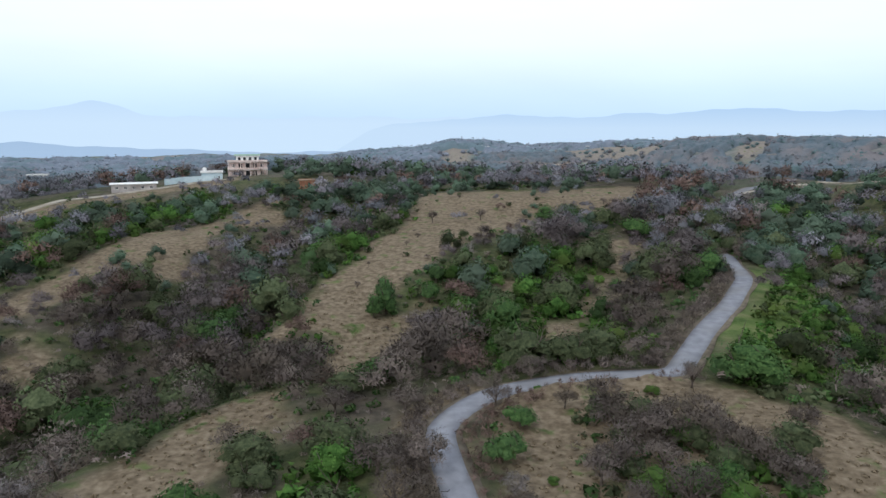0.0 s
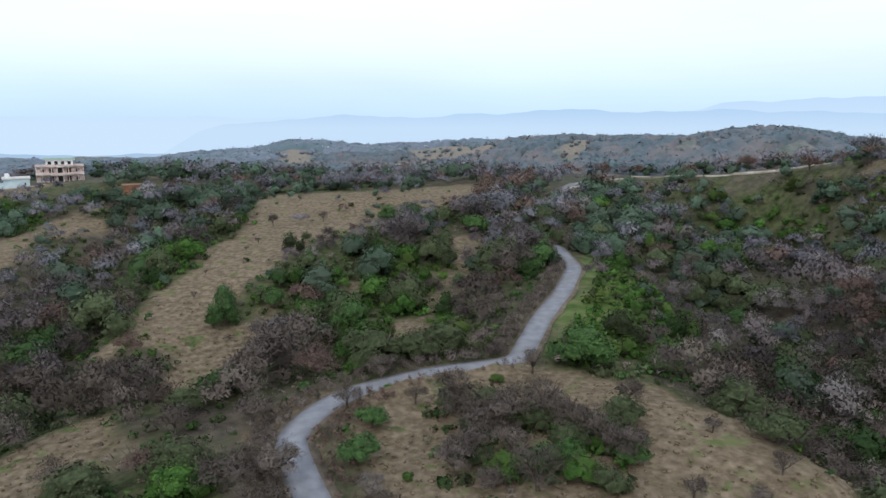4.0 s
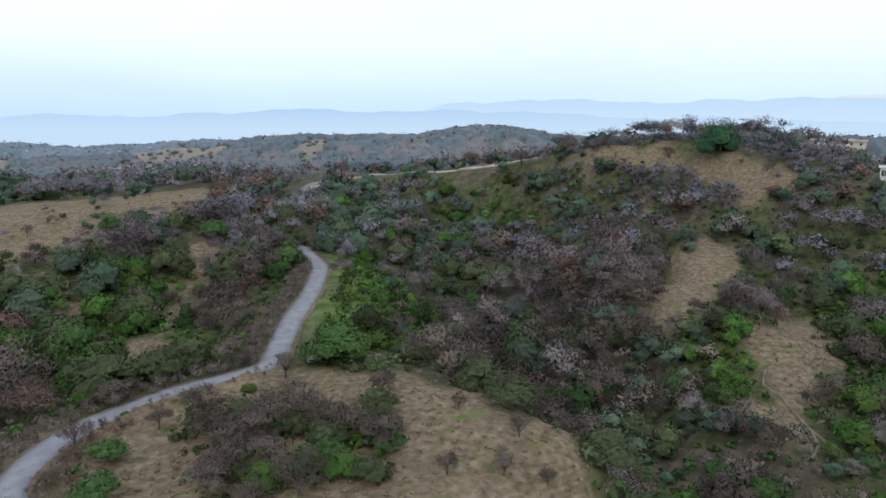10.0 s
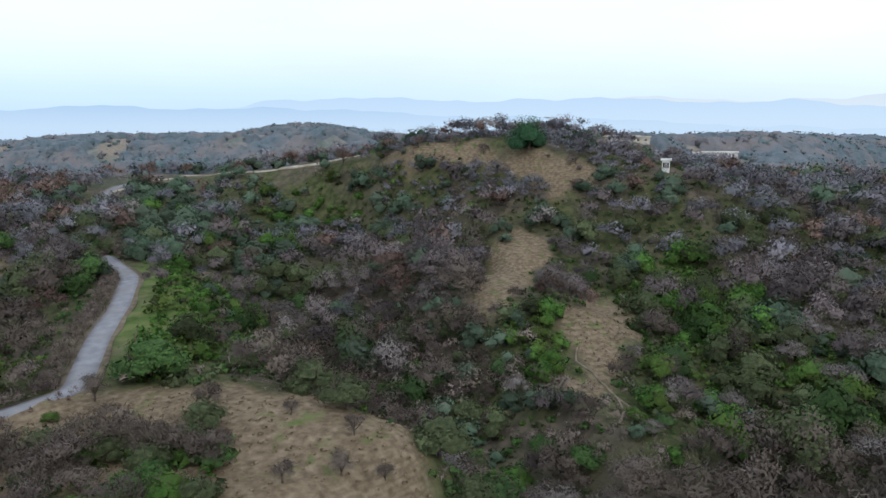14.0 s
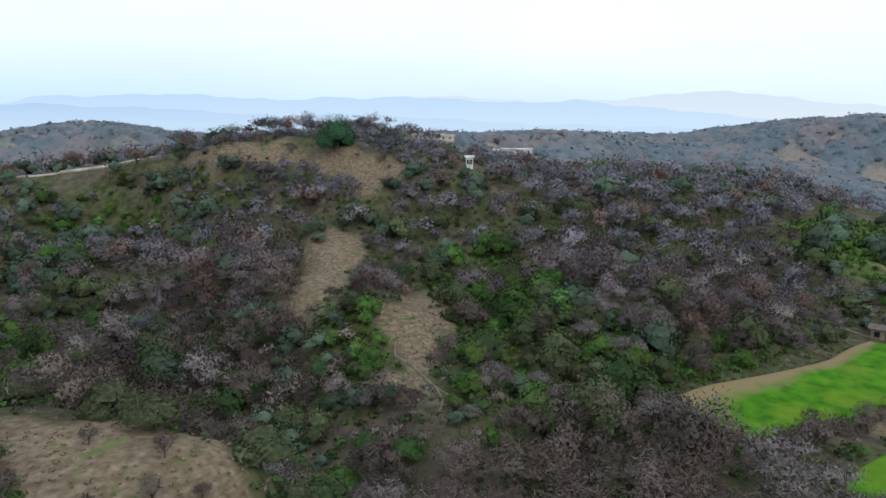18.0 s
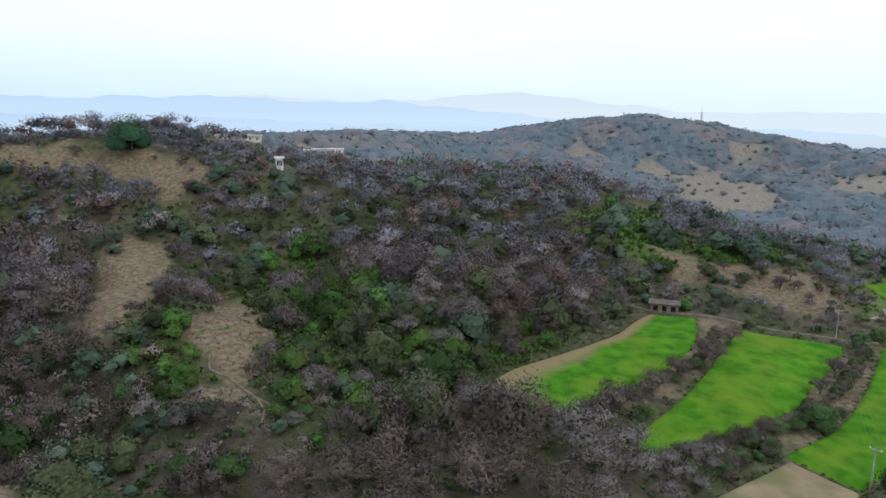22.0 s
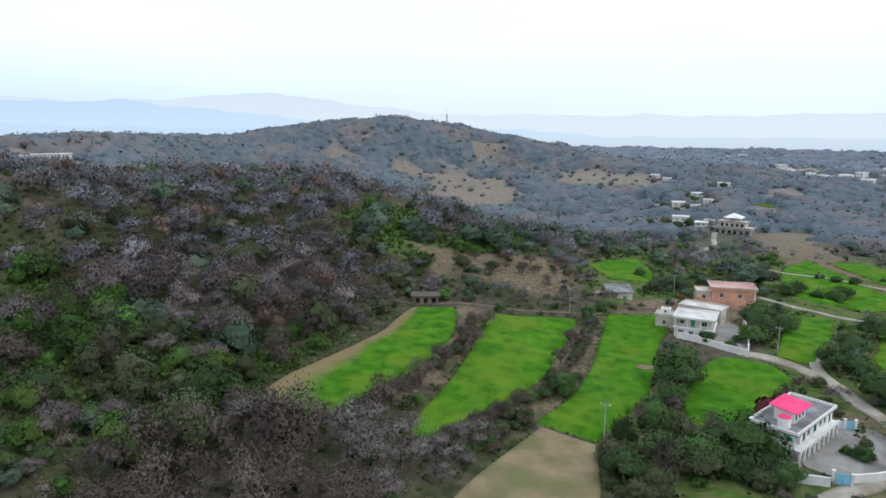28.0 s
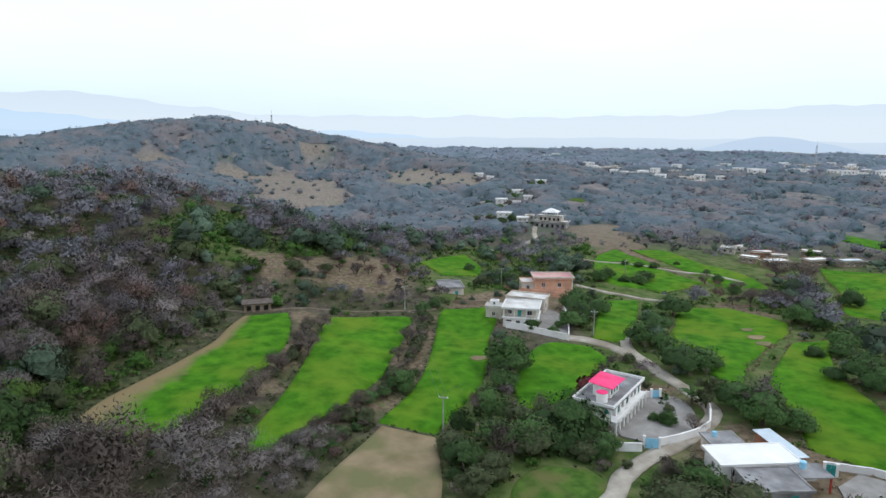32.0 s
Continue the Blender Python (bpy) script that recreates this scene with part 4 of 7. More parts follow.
def clumps(n, size, kind, seed, m, rings=2, thin=1.0, lobes=6):
    """A crown of radius about 1 made of several uneven clumps round a middle one."""
    r = np.random.default_rng(seed + 77)
    mid = 1.0 if kind == "twig" else 0.8
    ts, ns = [], []
    for i in range(m):
        a = 2 * math.pi * (i + r.uniform(-0.35, 0.35)) / max(1, m - 1)
        s = r.uniform(0.7, 0.86) if i == 0 else r.uniform(0.46, 0.7)
        o = r.uniform(0, 0.15) if i == 0 else r.uniform(0.4, 0.66)
        at = np.array((o * math.cos(a), o * math.sin(a), mid + (r.uniform(0.1, 0.35) if i == 0 else r.uniform(-0.25, 0.2))))
        t, tn = crown(max(4, int(n / m)), size / s, lobes, kind, seed * 13 + i, rings, thin / s)
        ts.append((t - (0, 0, mid)) * s + at)
        lean = 0.5 * tn + 0.85 * (at - (0, 0, mid - 0.25)) / 0.6 + (0, 0, 0.15)
        ns.append(lean / np.linalg.norm(lean, axis=2)[..., None])
    return np.concatenate(ts), np.concatenate(ns)


def tube(path, radii, sides=5):
    v, f = [], []
    p = np.asarray(path, float)
    for i, (q, r) in enumerate(zip(p, radii)):
        d = p[min(i + 1, len(p) - 1)] - p[max(i - 1, 0)]
        d /= np.linalg.norm(d)
        a = np.cross(d, (0.31, 0.95, 0.1))
        a /= np.linalg.norm(a)
        b = np.cross(d, a)
        for k in range(sides):
            w = 2 * math.pi * k / sides
            v.append(q + r * (math.cos(w) * a + math.sin(w) * b))
    for i in range(len(p) - 1):
        for k in range(sides):
            f.append((i * sides + k, i * sides + (k + 1) % sides, (i + 1) * sides + (k + 1) % sides, (i + 1) * sides + k))
    return np.array(v), np.array(f)


def trunk_shape(seed, limbs=5):
    """Tapered trunk with forking limbs for a crown of radius 1."""
    r = np.random.default_rng(seed)
    vs, fs, n = [], [], 0
    lean = r.normal(0, 0.08, 2)
    paths = [([(0, 0, -0.15), (lean[0] * 0.5, lean[1] * 0.5, 0.35), (lean[0], lean[1], 0.75)], (0.085, 0.06, 0.045))]
    for i in range(limbs):
        w = 2 * math.pi * (i + r.uniform(-0.3, 0.3)) / limbs
        o = r.uniform(0.45, 0.8)
        start = np.array([lean[0] * 0.7, lean[1] * 0.7, r.uniform(0.35, 0.7)])
        tip = np.array([math.cos(w) * o, math.sin(w) * o, r.uniform(1.15, 1.6)])
        mid = (start + tip) / 2 + r.normal(0, 0.07, 3)
        paths.append(((start, mid, tip), (0.042, 0.026, 0.008)))
        fork = mid + (tip - mid) * 0.3
        paths.append(((mid, fork + r.normal(0, 0.12, 3), fork + r.normal(0, 0.3, 3) + (0, 0, 0.35)), (0.024, 0.016, 0.005)))
    for p, q in paths:
        v, f = tube(p, q, 4)
        vs.append(v)
        fs.append(f + n)
        n += len(v)
    return np.vstack(vs), np.vstack(fs)


def scatter(spacing, near, far, seed):
    """Jittered places in a ring sector of the plan."""
    r = np.random.default_rng(seed)
    a = np.arange(-far, far, spacing)
    x, y = (q.ravel() for q in np.meshgrid(a, a))
    x, y = x + r.uniform(-0.48, 0.48, x.shape) * spacing, y + r.uniform(-0.48, 0.48, x.shape) * spacing
    d, b = np.hypot(x, y), np.degrees(np.arctan2(x, y))
    ok = (d >= near) & (d < far) & (b > -42) & (b < 160)
    return x[ok], y[ok]


# house plots kept clear of trees: x, y, radius
HOUSES = [(147, -97, 13), (92, -83, 11), (84, -90, 9), (150, -103, 11), (142, -106, 8), (177, -132, 13), (181, -95, 8), (64, -88, 11), (58, -86, 8), (72, -92, 6), (-92, 312, 17), (-86, 294, 13), (-122, 268, 15), (-104, 300, 13), (-57, 278, 10), (203, 128.6, 17), (183.5, -36.5, 5), (178, -35, 4), (300, -222, 14), (83, -73, 5), (178, -240, 20), (411, 128, 16), (217, 84.5, 6), (275, 147, 7), (280, 143, 7), (280, 137, 7), (329, 152, 7), (333, 148, 7), (333, 143, 7), (142, 850, 20), (392, -247, 9), (400, -238, 7), (338, -215, 9), (346, -207, 7), (324, -219, 9), (330, -228, 7), (417, -277, 9), (395, -271, 8), (447, -319, 9), (498, -291, 9), (483, -293, 8), (100, 634, 12), (84, 626, 9), (-345, 572, 12), (-330, 590, 9), (-112, 845, 14), (44, 868, 12), (500, -475, 26), (597, -501, 24), (428, -476, 22), (473, -595, 26), (397, -648, 30), (492, -730, 24), (329, -618, 24)]


SLOPES = {k: v for k, v in DRY.items() if k not in ("hill top", "yards", "farm yard", "lane corner", *BUND)}


def camera_side_of_open(x, y):
    """How far a place lies on the camera's side of an open slope, where trees are kept few and low to leave it in view.
    """
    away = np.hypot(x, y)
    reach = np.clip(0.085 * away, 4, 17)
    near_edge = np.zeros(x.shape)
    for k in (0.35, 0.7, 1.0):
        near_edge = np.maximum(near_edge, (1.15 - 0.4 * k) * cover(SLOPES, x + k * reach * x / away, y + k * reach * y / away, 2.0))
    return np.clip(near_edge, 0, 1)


def free(x, y, dry_share, low=False):
    """Where trees may stand: off roads, fields and houses, and seldom on open grass."""
    r = np.random.default_rng(len(x))
    ok = line_distance(ROAD, x, y) > np.where(y > 172, 2.0, 6.0)
    for _, pts, w in TRACKS:
        ok &= line_distance(np.array(pts, float), x, y) > w / 2 + 1.5
    away = np.hypot(x, y)
    # trees on the camera's side of fields and the hill track are thinned for the view
    for step in (6, 12):
        ok &= (line_distance(np.array(TRACKS[0][1], float), x * (1 + step / away), y * (1 + step / away)) > 3.5) | (r.uniform(0, 1, x.shape) < 0.25)
    for _, right, left, _ in FIELDS:
        ok &= inside(right + left[::-1], x, y) < -1.0
        if math.hypot(*right[0]) > 140:
            for step in (6, 12, 18):
                ok &= (inside(right + left[::-1], x * (1 + step / away), y * (1 + step / away)) < -1.0) | (r.uniform(0, 1, x.shape) < 0.2)
    for hx, hy, hr in HOUSES:
        way = math.hypot(hx, hy)
        # far houses are also cleared towards the camera
        for step in (0, 8, 16) if way > 250 else (0,):
            ok &= np.hypot(x - hx * (1 - step / way), y - hy * (1 - step / way)) > hr
    for polygon in BUND.values():
        ok &= inside(polygon, x, y) < 0.0
    thick = cover(THICKET, x, y, 1.5)
    grassy = cover({k: MEADOW[k] for k in ("road bank", "far shoulder", "gully top")}, x, y)
    bare = np.maximum(np.maximum(cover(DRY, x, y, 2.0), 0.2 * camera_side_of_open(x, y) * (1 - low)), np.where(np.hypot(x, y) > 165, 0.8, 0.45) * grassy * (1 - low))
    return ok & (r.uniform(0, 1, x.shape) > bare * (1 - dry_share) * (1 - 0.75 * thick))


def patchy(x, y, s):
    return np.sin(x / s + 1.9 * np.sin(y / (1.3 * s) + 0.4)) * np.sin(y / (0.8 * s) - 1.1 * np.sin(x / (1.7 * s))) + 0.5 * np.sin((x + y) / (0.45 * s))


def leafy(name, corners, normals, mat):
    """One mesh of loose triangles that shade like the crowns they belong to."""
    v = corners.reshape(-1, 3)
    ob = mesh_object(name, v, np.arange(len(v)).reshape(-1, 3), mat, smooth=True)
    a = ob.data.attributes.new("custom_normal", "FLOAT_VECTOR", "POINT")
    a.data.foreach_set("vector", np.ascontiguousarray(normals.reshape(-1, 3), np.float32).ravel())
    return ob


def wood(name, x, y, radius, tall, templates, mat, label, seed, category="wood", vary=0.26):
    """Joined far trees: each place takes one crown, turned and scaled."""
    r = np.random.default_rng(seed)
    if not len(x):
        return None
    z = land(x, y)
    turn, pick = r.uniform(0, 2 * math.pi, len(x)), r.integers(0, len(templates), len(x))
    rise = radius * np.clip(r.normal(-0.02, 0.15, len(x)), -0.3, 0.08)
    parts, shades, tones = [], [], []
    for k, (t, tn) in enumerate(templates):
        m = pick == k
        if not m.any():
            continue
        tones.append(np.repeat(np.clip(r.normal(0, vary, m.sum()), -1.8 * vary, 2.0 * vary), t.shape[0] * 3))
        c, s, R_ = (a[:, None, None] for a in (np.cos(turn[m]), np.sin(turn[m]), radius[m]))
        for src, out in ((t, parts), (tn, shades)):
            q = np.empty((m.sum(), *t.shape))
            q[..., 0] = src[..., 0] * c - src[..., 1] * s
            q[..., 1] = src[..., 0] * s + src[..., 1] * c
            q[..., 2] = src[..., 2]
            if out is parts:
                q[..., 0] = q[..., 0] * R_ + x[m][:, None, None]
                q[..., 1] = q[..., 1] * R_ + y[m][:, None, None]
                q[..., 2] = q[..., 2] * R_ * tall + (z + rise)[m][:, None, None] - 0.3 * R_
            out.append(q.reshape(-1, 3))
    ob = leafy(name, np.vstack(parts), np.vstack(shades), mat)
    ob.data.attributes.new("tree_tone", "FLOAT", "POINT").data.foreach_set("value", np.concatenate(tones).astype(np.float32))
    return tagged(ob, label, category, kind="stuff")


def canopy(name, x, y, radius, cell, mat, label, high=0.95):
    """A closed roof of domed tree crowns over the far slopes."""
    reach = max(abs(x).max(), abs(y).max()) + 20
    n = int(2 * reach / cell)
    roof = np.zeros((n, n))
    ix, iy = ((x + reach) / cell).astype(int), ((y + reach) / cell).astype(int)
    w = int(radius.max() / cell) + 1
    for dx in range(-w, w + 1):
        for dy in range(-w, w + 1):
            gx_, gy_ = np.clip(ix + dx, 0, n - 1), np.clip(iy + dy, 0, n - 1)
            d2 = ((gx_ * cell - reach - x) ** 2 + (gy_ * cell - reach - y) ** 2) / radius ** 2
            np.maximum.at(roof, (gx_, gy_), np.where(d2 < 1, high * radius * (0.35 + 0.65 * np.sqrt(np.clip(1 - d2, 0, 1))), 0))
    r = np.random.default_rng(n)
    has = roof > 0
    for _ in range(2):
        count = sum(np.roll(has, (a, b), (0, 1)).astype(int) for a in (-1, 0, 1) for b in (-1, 0, 1))
        has &= count > 5
    wide = has.copy()
    for a, b in ((1, 0), (-1, 0), (0, 1), (0, -1), (1, 1), (-1, -1), (1, -1), (-1, 1)):
        wide |= np.roll(has, (a, b), (0, 1))
    index = np.full((n, n), -1)
    ii, jj = np.nonzero(wide)
    index[ii, jj] = np.arange(len(ii))
    px, py = ii * cell - reach + r.uniform(-0.3, 0.3, len(ii)) * cell, jj * cell - reach + r.uniform(-0.3, 0.3, len(ii)) * cell
    z = land(px, py) + np.where(has[ii, jj], roof[ii, jj] - 0.3, -0.8)
    q = np.stack([index[:-1, :-1], index[1:, :-1], index[1:, 1:], index[:-1, 1:]], -1).reshape(-1, 4)
    q = q[(q >= 0).all(1)]
    tagged(mesh_object(name, np.c_[px, py, z], q, mat, smooth=True), label, "wood", kind="stuff")


# woodland rings: spacing, from, to, radius, triangles, triangle size, rings of the cap
RINGS = [(6.8, 55, 190, (3.0, 6.6), 1080, 0.075, 3), (7.0, 190, 275, (3.4, 6.8), 330, 0.095, 3), (7.6, 275, 355, (3.6, 6.8), 120, 0.12, 2), (7.8, 355, 740, (4.4, 7.2), 20, 0.28, 2), (11.0, 740, 1150, (5.5, 9.0), 9, 0.3, 2)]
KINDS = {
    "bare": (M_TWIG, "twig", "grey-brown leafless thorn woodland on the hillside"),
    "pale": (M_TWIG_PALE, "twig", "pale grey leafless trees among the woodland"),
    "rust": (M_TWIG_RUST, "twig", "rust-brown trees holding dry leaves"),
    "evergreen": (M_LEAF_DARK, "leaf", "dark evergreen trees among the woodland"),
    "olive": (M_LEAF_OLIVE, "leaf", "dull olive-green scrub trees"),
    "fresh": (M_LEAF_LIGHT, "leaf", "fresh green bushes and undergrowth"),
}
SINGLE = []
for ri, (gap, near, far, (r0, r1), tris, size, cap) in enumerate(RINGS):
    x, y = scatter(gap, near, far, 20 + ri)
    ok = free(x, y, 0.07 if ri == 0 else 0.25 if ri < 3 else 0.2)
    if ri >= 3:
        ok &= patchy(x + 15, y, 38) + 0.8 * patchy(x, y, 11) > np.where(x > 2.2 * np.abs(y + 100), -1.6, -1.15)
    x, y = x[ok], y[ok]
    r = np.random.default_rng(50 + ri)
    radius = np.clip(r.uniform(r0, r1, len(x)) * (0.98 + 0.16 * patchy(x, y, 31) + 0.15 * cover(BROWN, x, y)), r0 * 0.65, r1)
    radius *= 1 - 0.5 * np.maximum(cover(DRY, x, y, 4.0), 0.9 * camera_side_of_open(x, y)) - 0.05 * cover(THICKET, x, y)
    radius *= np.where((x > -0.55 * y) & (y < -80) & (np.hypot(x, y) > 150) & (np.hypot(x, y) < 355), 0.75, np.where((x > -0.55 * y) & (y < -0.62 * x) & (y < -150), 0.86, 1))
    if ri < 3:
        room = np.full(x.shape, 99.0)
        for _, right, left, _ in FIELDS:
            room = np.minimum(room, -inside(right + left[::-1], x, y))
        for _, pts, w in TRACKS:
            room = np.minimum(room, line_distance(np.array(pts, float), x, y) - w / 2)
        room = np.minimum(room, np.where(y > 160, 99, line_distance(ROAD, x, y) - 2.0))
        radius = np.minimum(radius, 0.75 * room + 0.5)
        ok = radius > 1.2
        x, y, radius = x[ok], y[ok], radius[ok]
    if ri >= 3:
        # beyond 355 m all trees take the colours with haze painted in
        wname, mat, tree_mat, label, cell = ("middle_woods", M_MID, M_MID_TREE, "grey-brown woodland on the further slopes", 3.0) if ri == 3 else ("distant_woods", M_FAR, M_FAR_TREE, "distant woodland on the hills in blue-grey haze colour", 4.4)
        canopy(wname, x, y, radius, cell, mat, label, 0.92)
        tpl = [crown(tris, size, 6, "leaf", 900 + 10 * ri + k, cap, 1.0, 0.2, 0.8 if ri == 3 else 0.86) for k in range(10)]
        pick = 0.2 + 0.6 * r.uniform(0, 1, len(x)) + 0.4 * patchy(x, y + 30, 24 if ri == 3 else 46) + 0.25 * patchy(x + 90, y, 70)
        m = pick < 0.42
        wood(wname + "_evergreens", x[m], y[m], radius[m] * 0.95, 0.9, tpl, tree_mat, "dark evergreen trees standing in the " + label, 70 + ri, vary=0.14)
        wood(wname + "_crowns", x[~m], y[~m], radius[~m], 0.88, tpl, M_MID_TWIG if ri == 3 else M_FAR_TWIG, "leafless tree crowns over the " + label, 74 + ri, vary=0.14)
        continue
    greenish = cover(GREEN, x, y)
    u = 0.2 + 0.62 * r.uniform(0, 1, len(x)) + 0.3 * patchy(x + 40, y, 17) + 0.03 - 0.62 * greenish + 0.4 * cover(BROWN, x, y) * (1 - greenish) + 0.3 * cover(THICKET, x, y)
    u = np.where((cover(SHADE, x, y) > 0.5) & (u > 0.12), 0.12 + 0.2 * np.abs(patchy(x, y, 9)), u)
    ever = cover(EVERGREEN, x, y)
    u = np.where((ever > 0.4) & (u > 0.22), 0.08 + 0.42 * r.uniform(0, 1, len(x)), u)
    mixed_in = r.uniform(0, 1, len(x))
    u = np.where((greenish > 0.4), np.where(mixed_in < 0.42, 0.0, np.where(mixed_in < 0.66, 0.15, np.where(mixed_in < 0.82, 0.28, 0.5))), u)
    kind = np.where(u > 0.32, 0, np.where(u > 0.24, 4, np.where(u > 0.05, 3, 5)))
    v = r.uniform(0, 1, len(x)) + 0.02 * patchy(x, y + 70, 26)
    kind = np.where((kind == 0) & (v < 0.07 + 0.45 * cover(PALE, x, y)), 1, np.where((kind == 0) & (v > 0.93 - 0.3 * cover(RUST, x, y)), 2, kind))
    kind = np.where((kind == 0) & (r.uniform(0, 1, len(x)) < 0.13), 4, kind)
    # painted haze: greyer colours become common further out and down in the valley
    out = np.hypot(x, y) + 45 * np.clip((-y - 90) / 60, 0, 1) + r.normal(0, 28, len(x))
    haze_grade = np.where(out > 212, 2, np.where(out > 150, 1, 0))
    single = (ri == 0) & (np.hypot(x, y) < np.where(kind == 0, 94, 110))
    SINGLE += list(zip(x[single], y[single], radius[single], kind[single]))
    for k, (kname, (mat, shape, label)) in enumerate(KINDS.items()):
        twig = shape == "twig"
        tpl = [clumps(int(tris * (1.35 if twig else 1.0)), size * (1.3 if twig else 1.2), shape, 100 * k + 10 * ri + j, 4 if ri == 0 else 3, 2, 0.85 + 0.7 * ri) for j in range(10)]
        m = (kind == k) & ~single
        size_by = (0.74 if ri == 0 else 0.88) if kname == "fresh" else 0.85 if kname == "pale" else 1
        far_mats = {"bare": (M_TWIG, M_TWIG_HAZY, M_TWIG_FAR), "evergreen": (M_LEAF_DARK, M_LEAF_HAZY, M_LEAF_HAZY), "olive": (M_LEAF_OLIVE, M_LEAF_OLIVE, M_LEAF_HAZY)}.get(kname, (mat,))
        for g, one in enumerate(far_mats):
            p = m & (haze_grade == g) if len(far_mats) > 1 else m
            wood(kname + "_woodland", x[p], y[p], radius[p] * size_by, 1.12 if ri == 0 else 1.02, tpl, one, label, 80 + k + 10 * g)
# smaller trees and shrubs that close the gaps on the thicker slopes
x, y = scatter(4.3, 55, 300, 43)
ok = free(x, y, 0.1, True) & (cover(INFILL, x, y) > 0.5)
x, y = x[ok], y[ok]
r = np.random.default_rng(44)
dense = cover({k: INFILL[k] for k in ("gully side", "gully wood")}, x, y)
radius = r.uniform(1.5, 3.3, len(x)) * (1 + 0.35 * dense)
v = r.uniform(0, 1, len(x)) + 0.22 * patchy(x, y, 13) - 0.3 * dense
for k, (kname, lo, hi, mat) in enumerate((("bare", -9, 0.42, M_TWIG), ("evergreen", 0.42, 0.66, M_LEAF_HAZY), ("olive", 0.66, 0.84, M_LEAF_OLIVE), ("fresh", 0.84, 9, M_LEAF_LIGHT))):
    shape = KINDS[kname][1]
    m = (v >= lo) & (v < hi)
    tpl = [clumps(260, 0.12, shape, 5600 + 10 * k + j, 3, 2, 1.5) for j in range(6)]
    wood(kname + "_scrub", x[m], y[m], radius[m], 1.0, tpl, mat, "small " + KINDS[kname][2], 46 + k, "scrub")
x, y = scatter(2.5, 55, 285, 41)
ok = free(x, y, 0.03, True) & ((np.hypot(x, y) < 255) | (patchy(x, y, 17) > 0.0) | (cover(MEADOW, x, y) > 0.4))
x, y = x[ok], y[ok]
r = np.random.default_rng(5)
lush = 0.5 * patchy(x, y, 17) + 1.0 * cover(GREEN, x, y) + np.where(np.hypot(x, y) > 165, 0.9, 0.5) * cover(MEADOW, x, y) - 0.5 * cover(BROWN, x, y) + r.normal(0, 0.45, len(x))
for low, high, mat, shape, label in ((0.75, 9, M_LEAF_LIGHT, "leaf", "low fresh green undergrowth between the trees"), (0.35, 0.75, M_LEAF_OLIVE, "leaf", "low olive-green scrub between the trees"), (-0.05, 0.35, M_LEAF_DARK, "leaf", "low dark evergreen scrub between the trees"), (-9, -0.05, M_TWIG, "twig", "low bare brown scrub between the trees")):
    m = (lush >= low) & (lush < high)
    wood("undergrowth", x[m], y[m], r.uniform(0.7, 1.7, m.sum()) * (1 + 0.45 * cover(GREEN, x[m], y[m])), 0.85, [crown(21, 0.48, 4, shape, 700 + j, 0, 2.4) for j in range(6)], mat, label, 99, "undergrowth")

# single trees near by: a base with a trunk and a crown each
TREE_WORDS = {
    "bare": ("bare_tree", "leafless grey-brown thorn tree on dry grass", "tree"),
    "pale": ("pale_tree", "pale grey leafless tree in the scrub", "tree"),
    "rust": ("rust_tree", "tree with rust-brown dry leaves", "tree"),
    "evergreen": ("evergreen_tree", "dark green broad-crowned evergreen tree", "tree"),
    "olive": ("olive_tree", "dull olive-green scrub tree", "tree"),
    "fresh": ("green_bush", "fresh green bush among dry grass", "bush"),
}
FIRST = {}


def tree(kname, x, y, radius, tall=0.8, label=""):
    """One tree of a kind; five shapes a kind are built once and shared."""
    word, words, category = TREE_WORDS[kname]
    mat, shape, _ = KINDS[kname]
    j = int(abs(x * 7 + y * 13)) % 5
    if (kname, j) not in FIRST:
        twig = shape == "twig"
        t, tn = clumps(2000 if twig else 1250, 0.115 if twig else 0.095, shape, 3000 + 10 * len(FIRST) + j, 6 if twig else 7, 3 if not twig else 2, 0.48, 7)
        tv, tf = trunk_shape(4000 + len(FIRST), 6 if twig else 4)
        FIRST[kname, j] = (leafy("crown", t, tn, mat), mesh_object("trunk", tv, tf, M_BARK, smooth=True))
        made = FIRST[kname, j]
    else:
        made = [o.copy() for o in FIRST[kname, j]]
        for o in made:
            scene.collection.objects.link(o)
    root = new(word)
    for o in made:
        o.parent = root
    turn = (x * 37 + y * 11) % 360
    root.matrix_basis = pose(x, y, float(land(x, y)[0]) - 0.1 * radius, 0, 0, turn) @ Matrix.Diagonal((radius, radius, radius * tall, 1))
    return tagged(root, label or words, category, group=category + " on the hillside")


names = list(KINDS)
for x, y, radius, k in SINGLE:
    tree(names[int(k)], float(x), float(y), float(radius) * (0.7 if k == 5 else 1))

# dry brush along the upper side of the road, and tufts on the open grass
r = np.random.default_rng(61)
d = np.gradient(ROAD, axis=0)
d /= np.linalg.norm(d, axis=1)[:, None]
edge = np.vstack([ROAD + np.c_[-d[:, 1], d[:, 0]] * (2.8 + 0.5 * k) + r.normal(0, 0.3, ROAD.shape) for k in range(6)])
edge = edge[(edge[:, 1] > 62) & (edge[:, 1] < 185)]
inner_edge = np.vstack([ROAD - np.c_[-d[:, 1], d[:, 0]] * (2.9 + 0.9 * k) + r.normal(0, 0.5, ROAD.shape) for k in range(4)])
inner_edge = inner_edge[(inner_edge[:, 1] > 60) & (inner_edge[:, 1] < 96) & (inner_edge[:, 0] < 14)]
lip = np.vstack([LIP + r.normal(0, 0.7, LIP.shape) for k in range(3)])
lip = lip[r.uniform(0, 1, len(lip)) < 0.55]
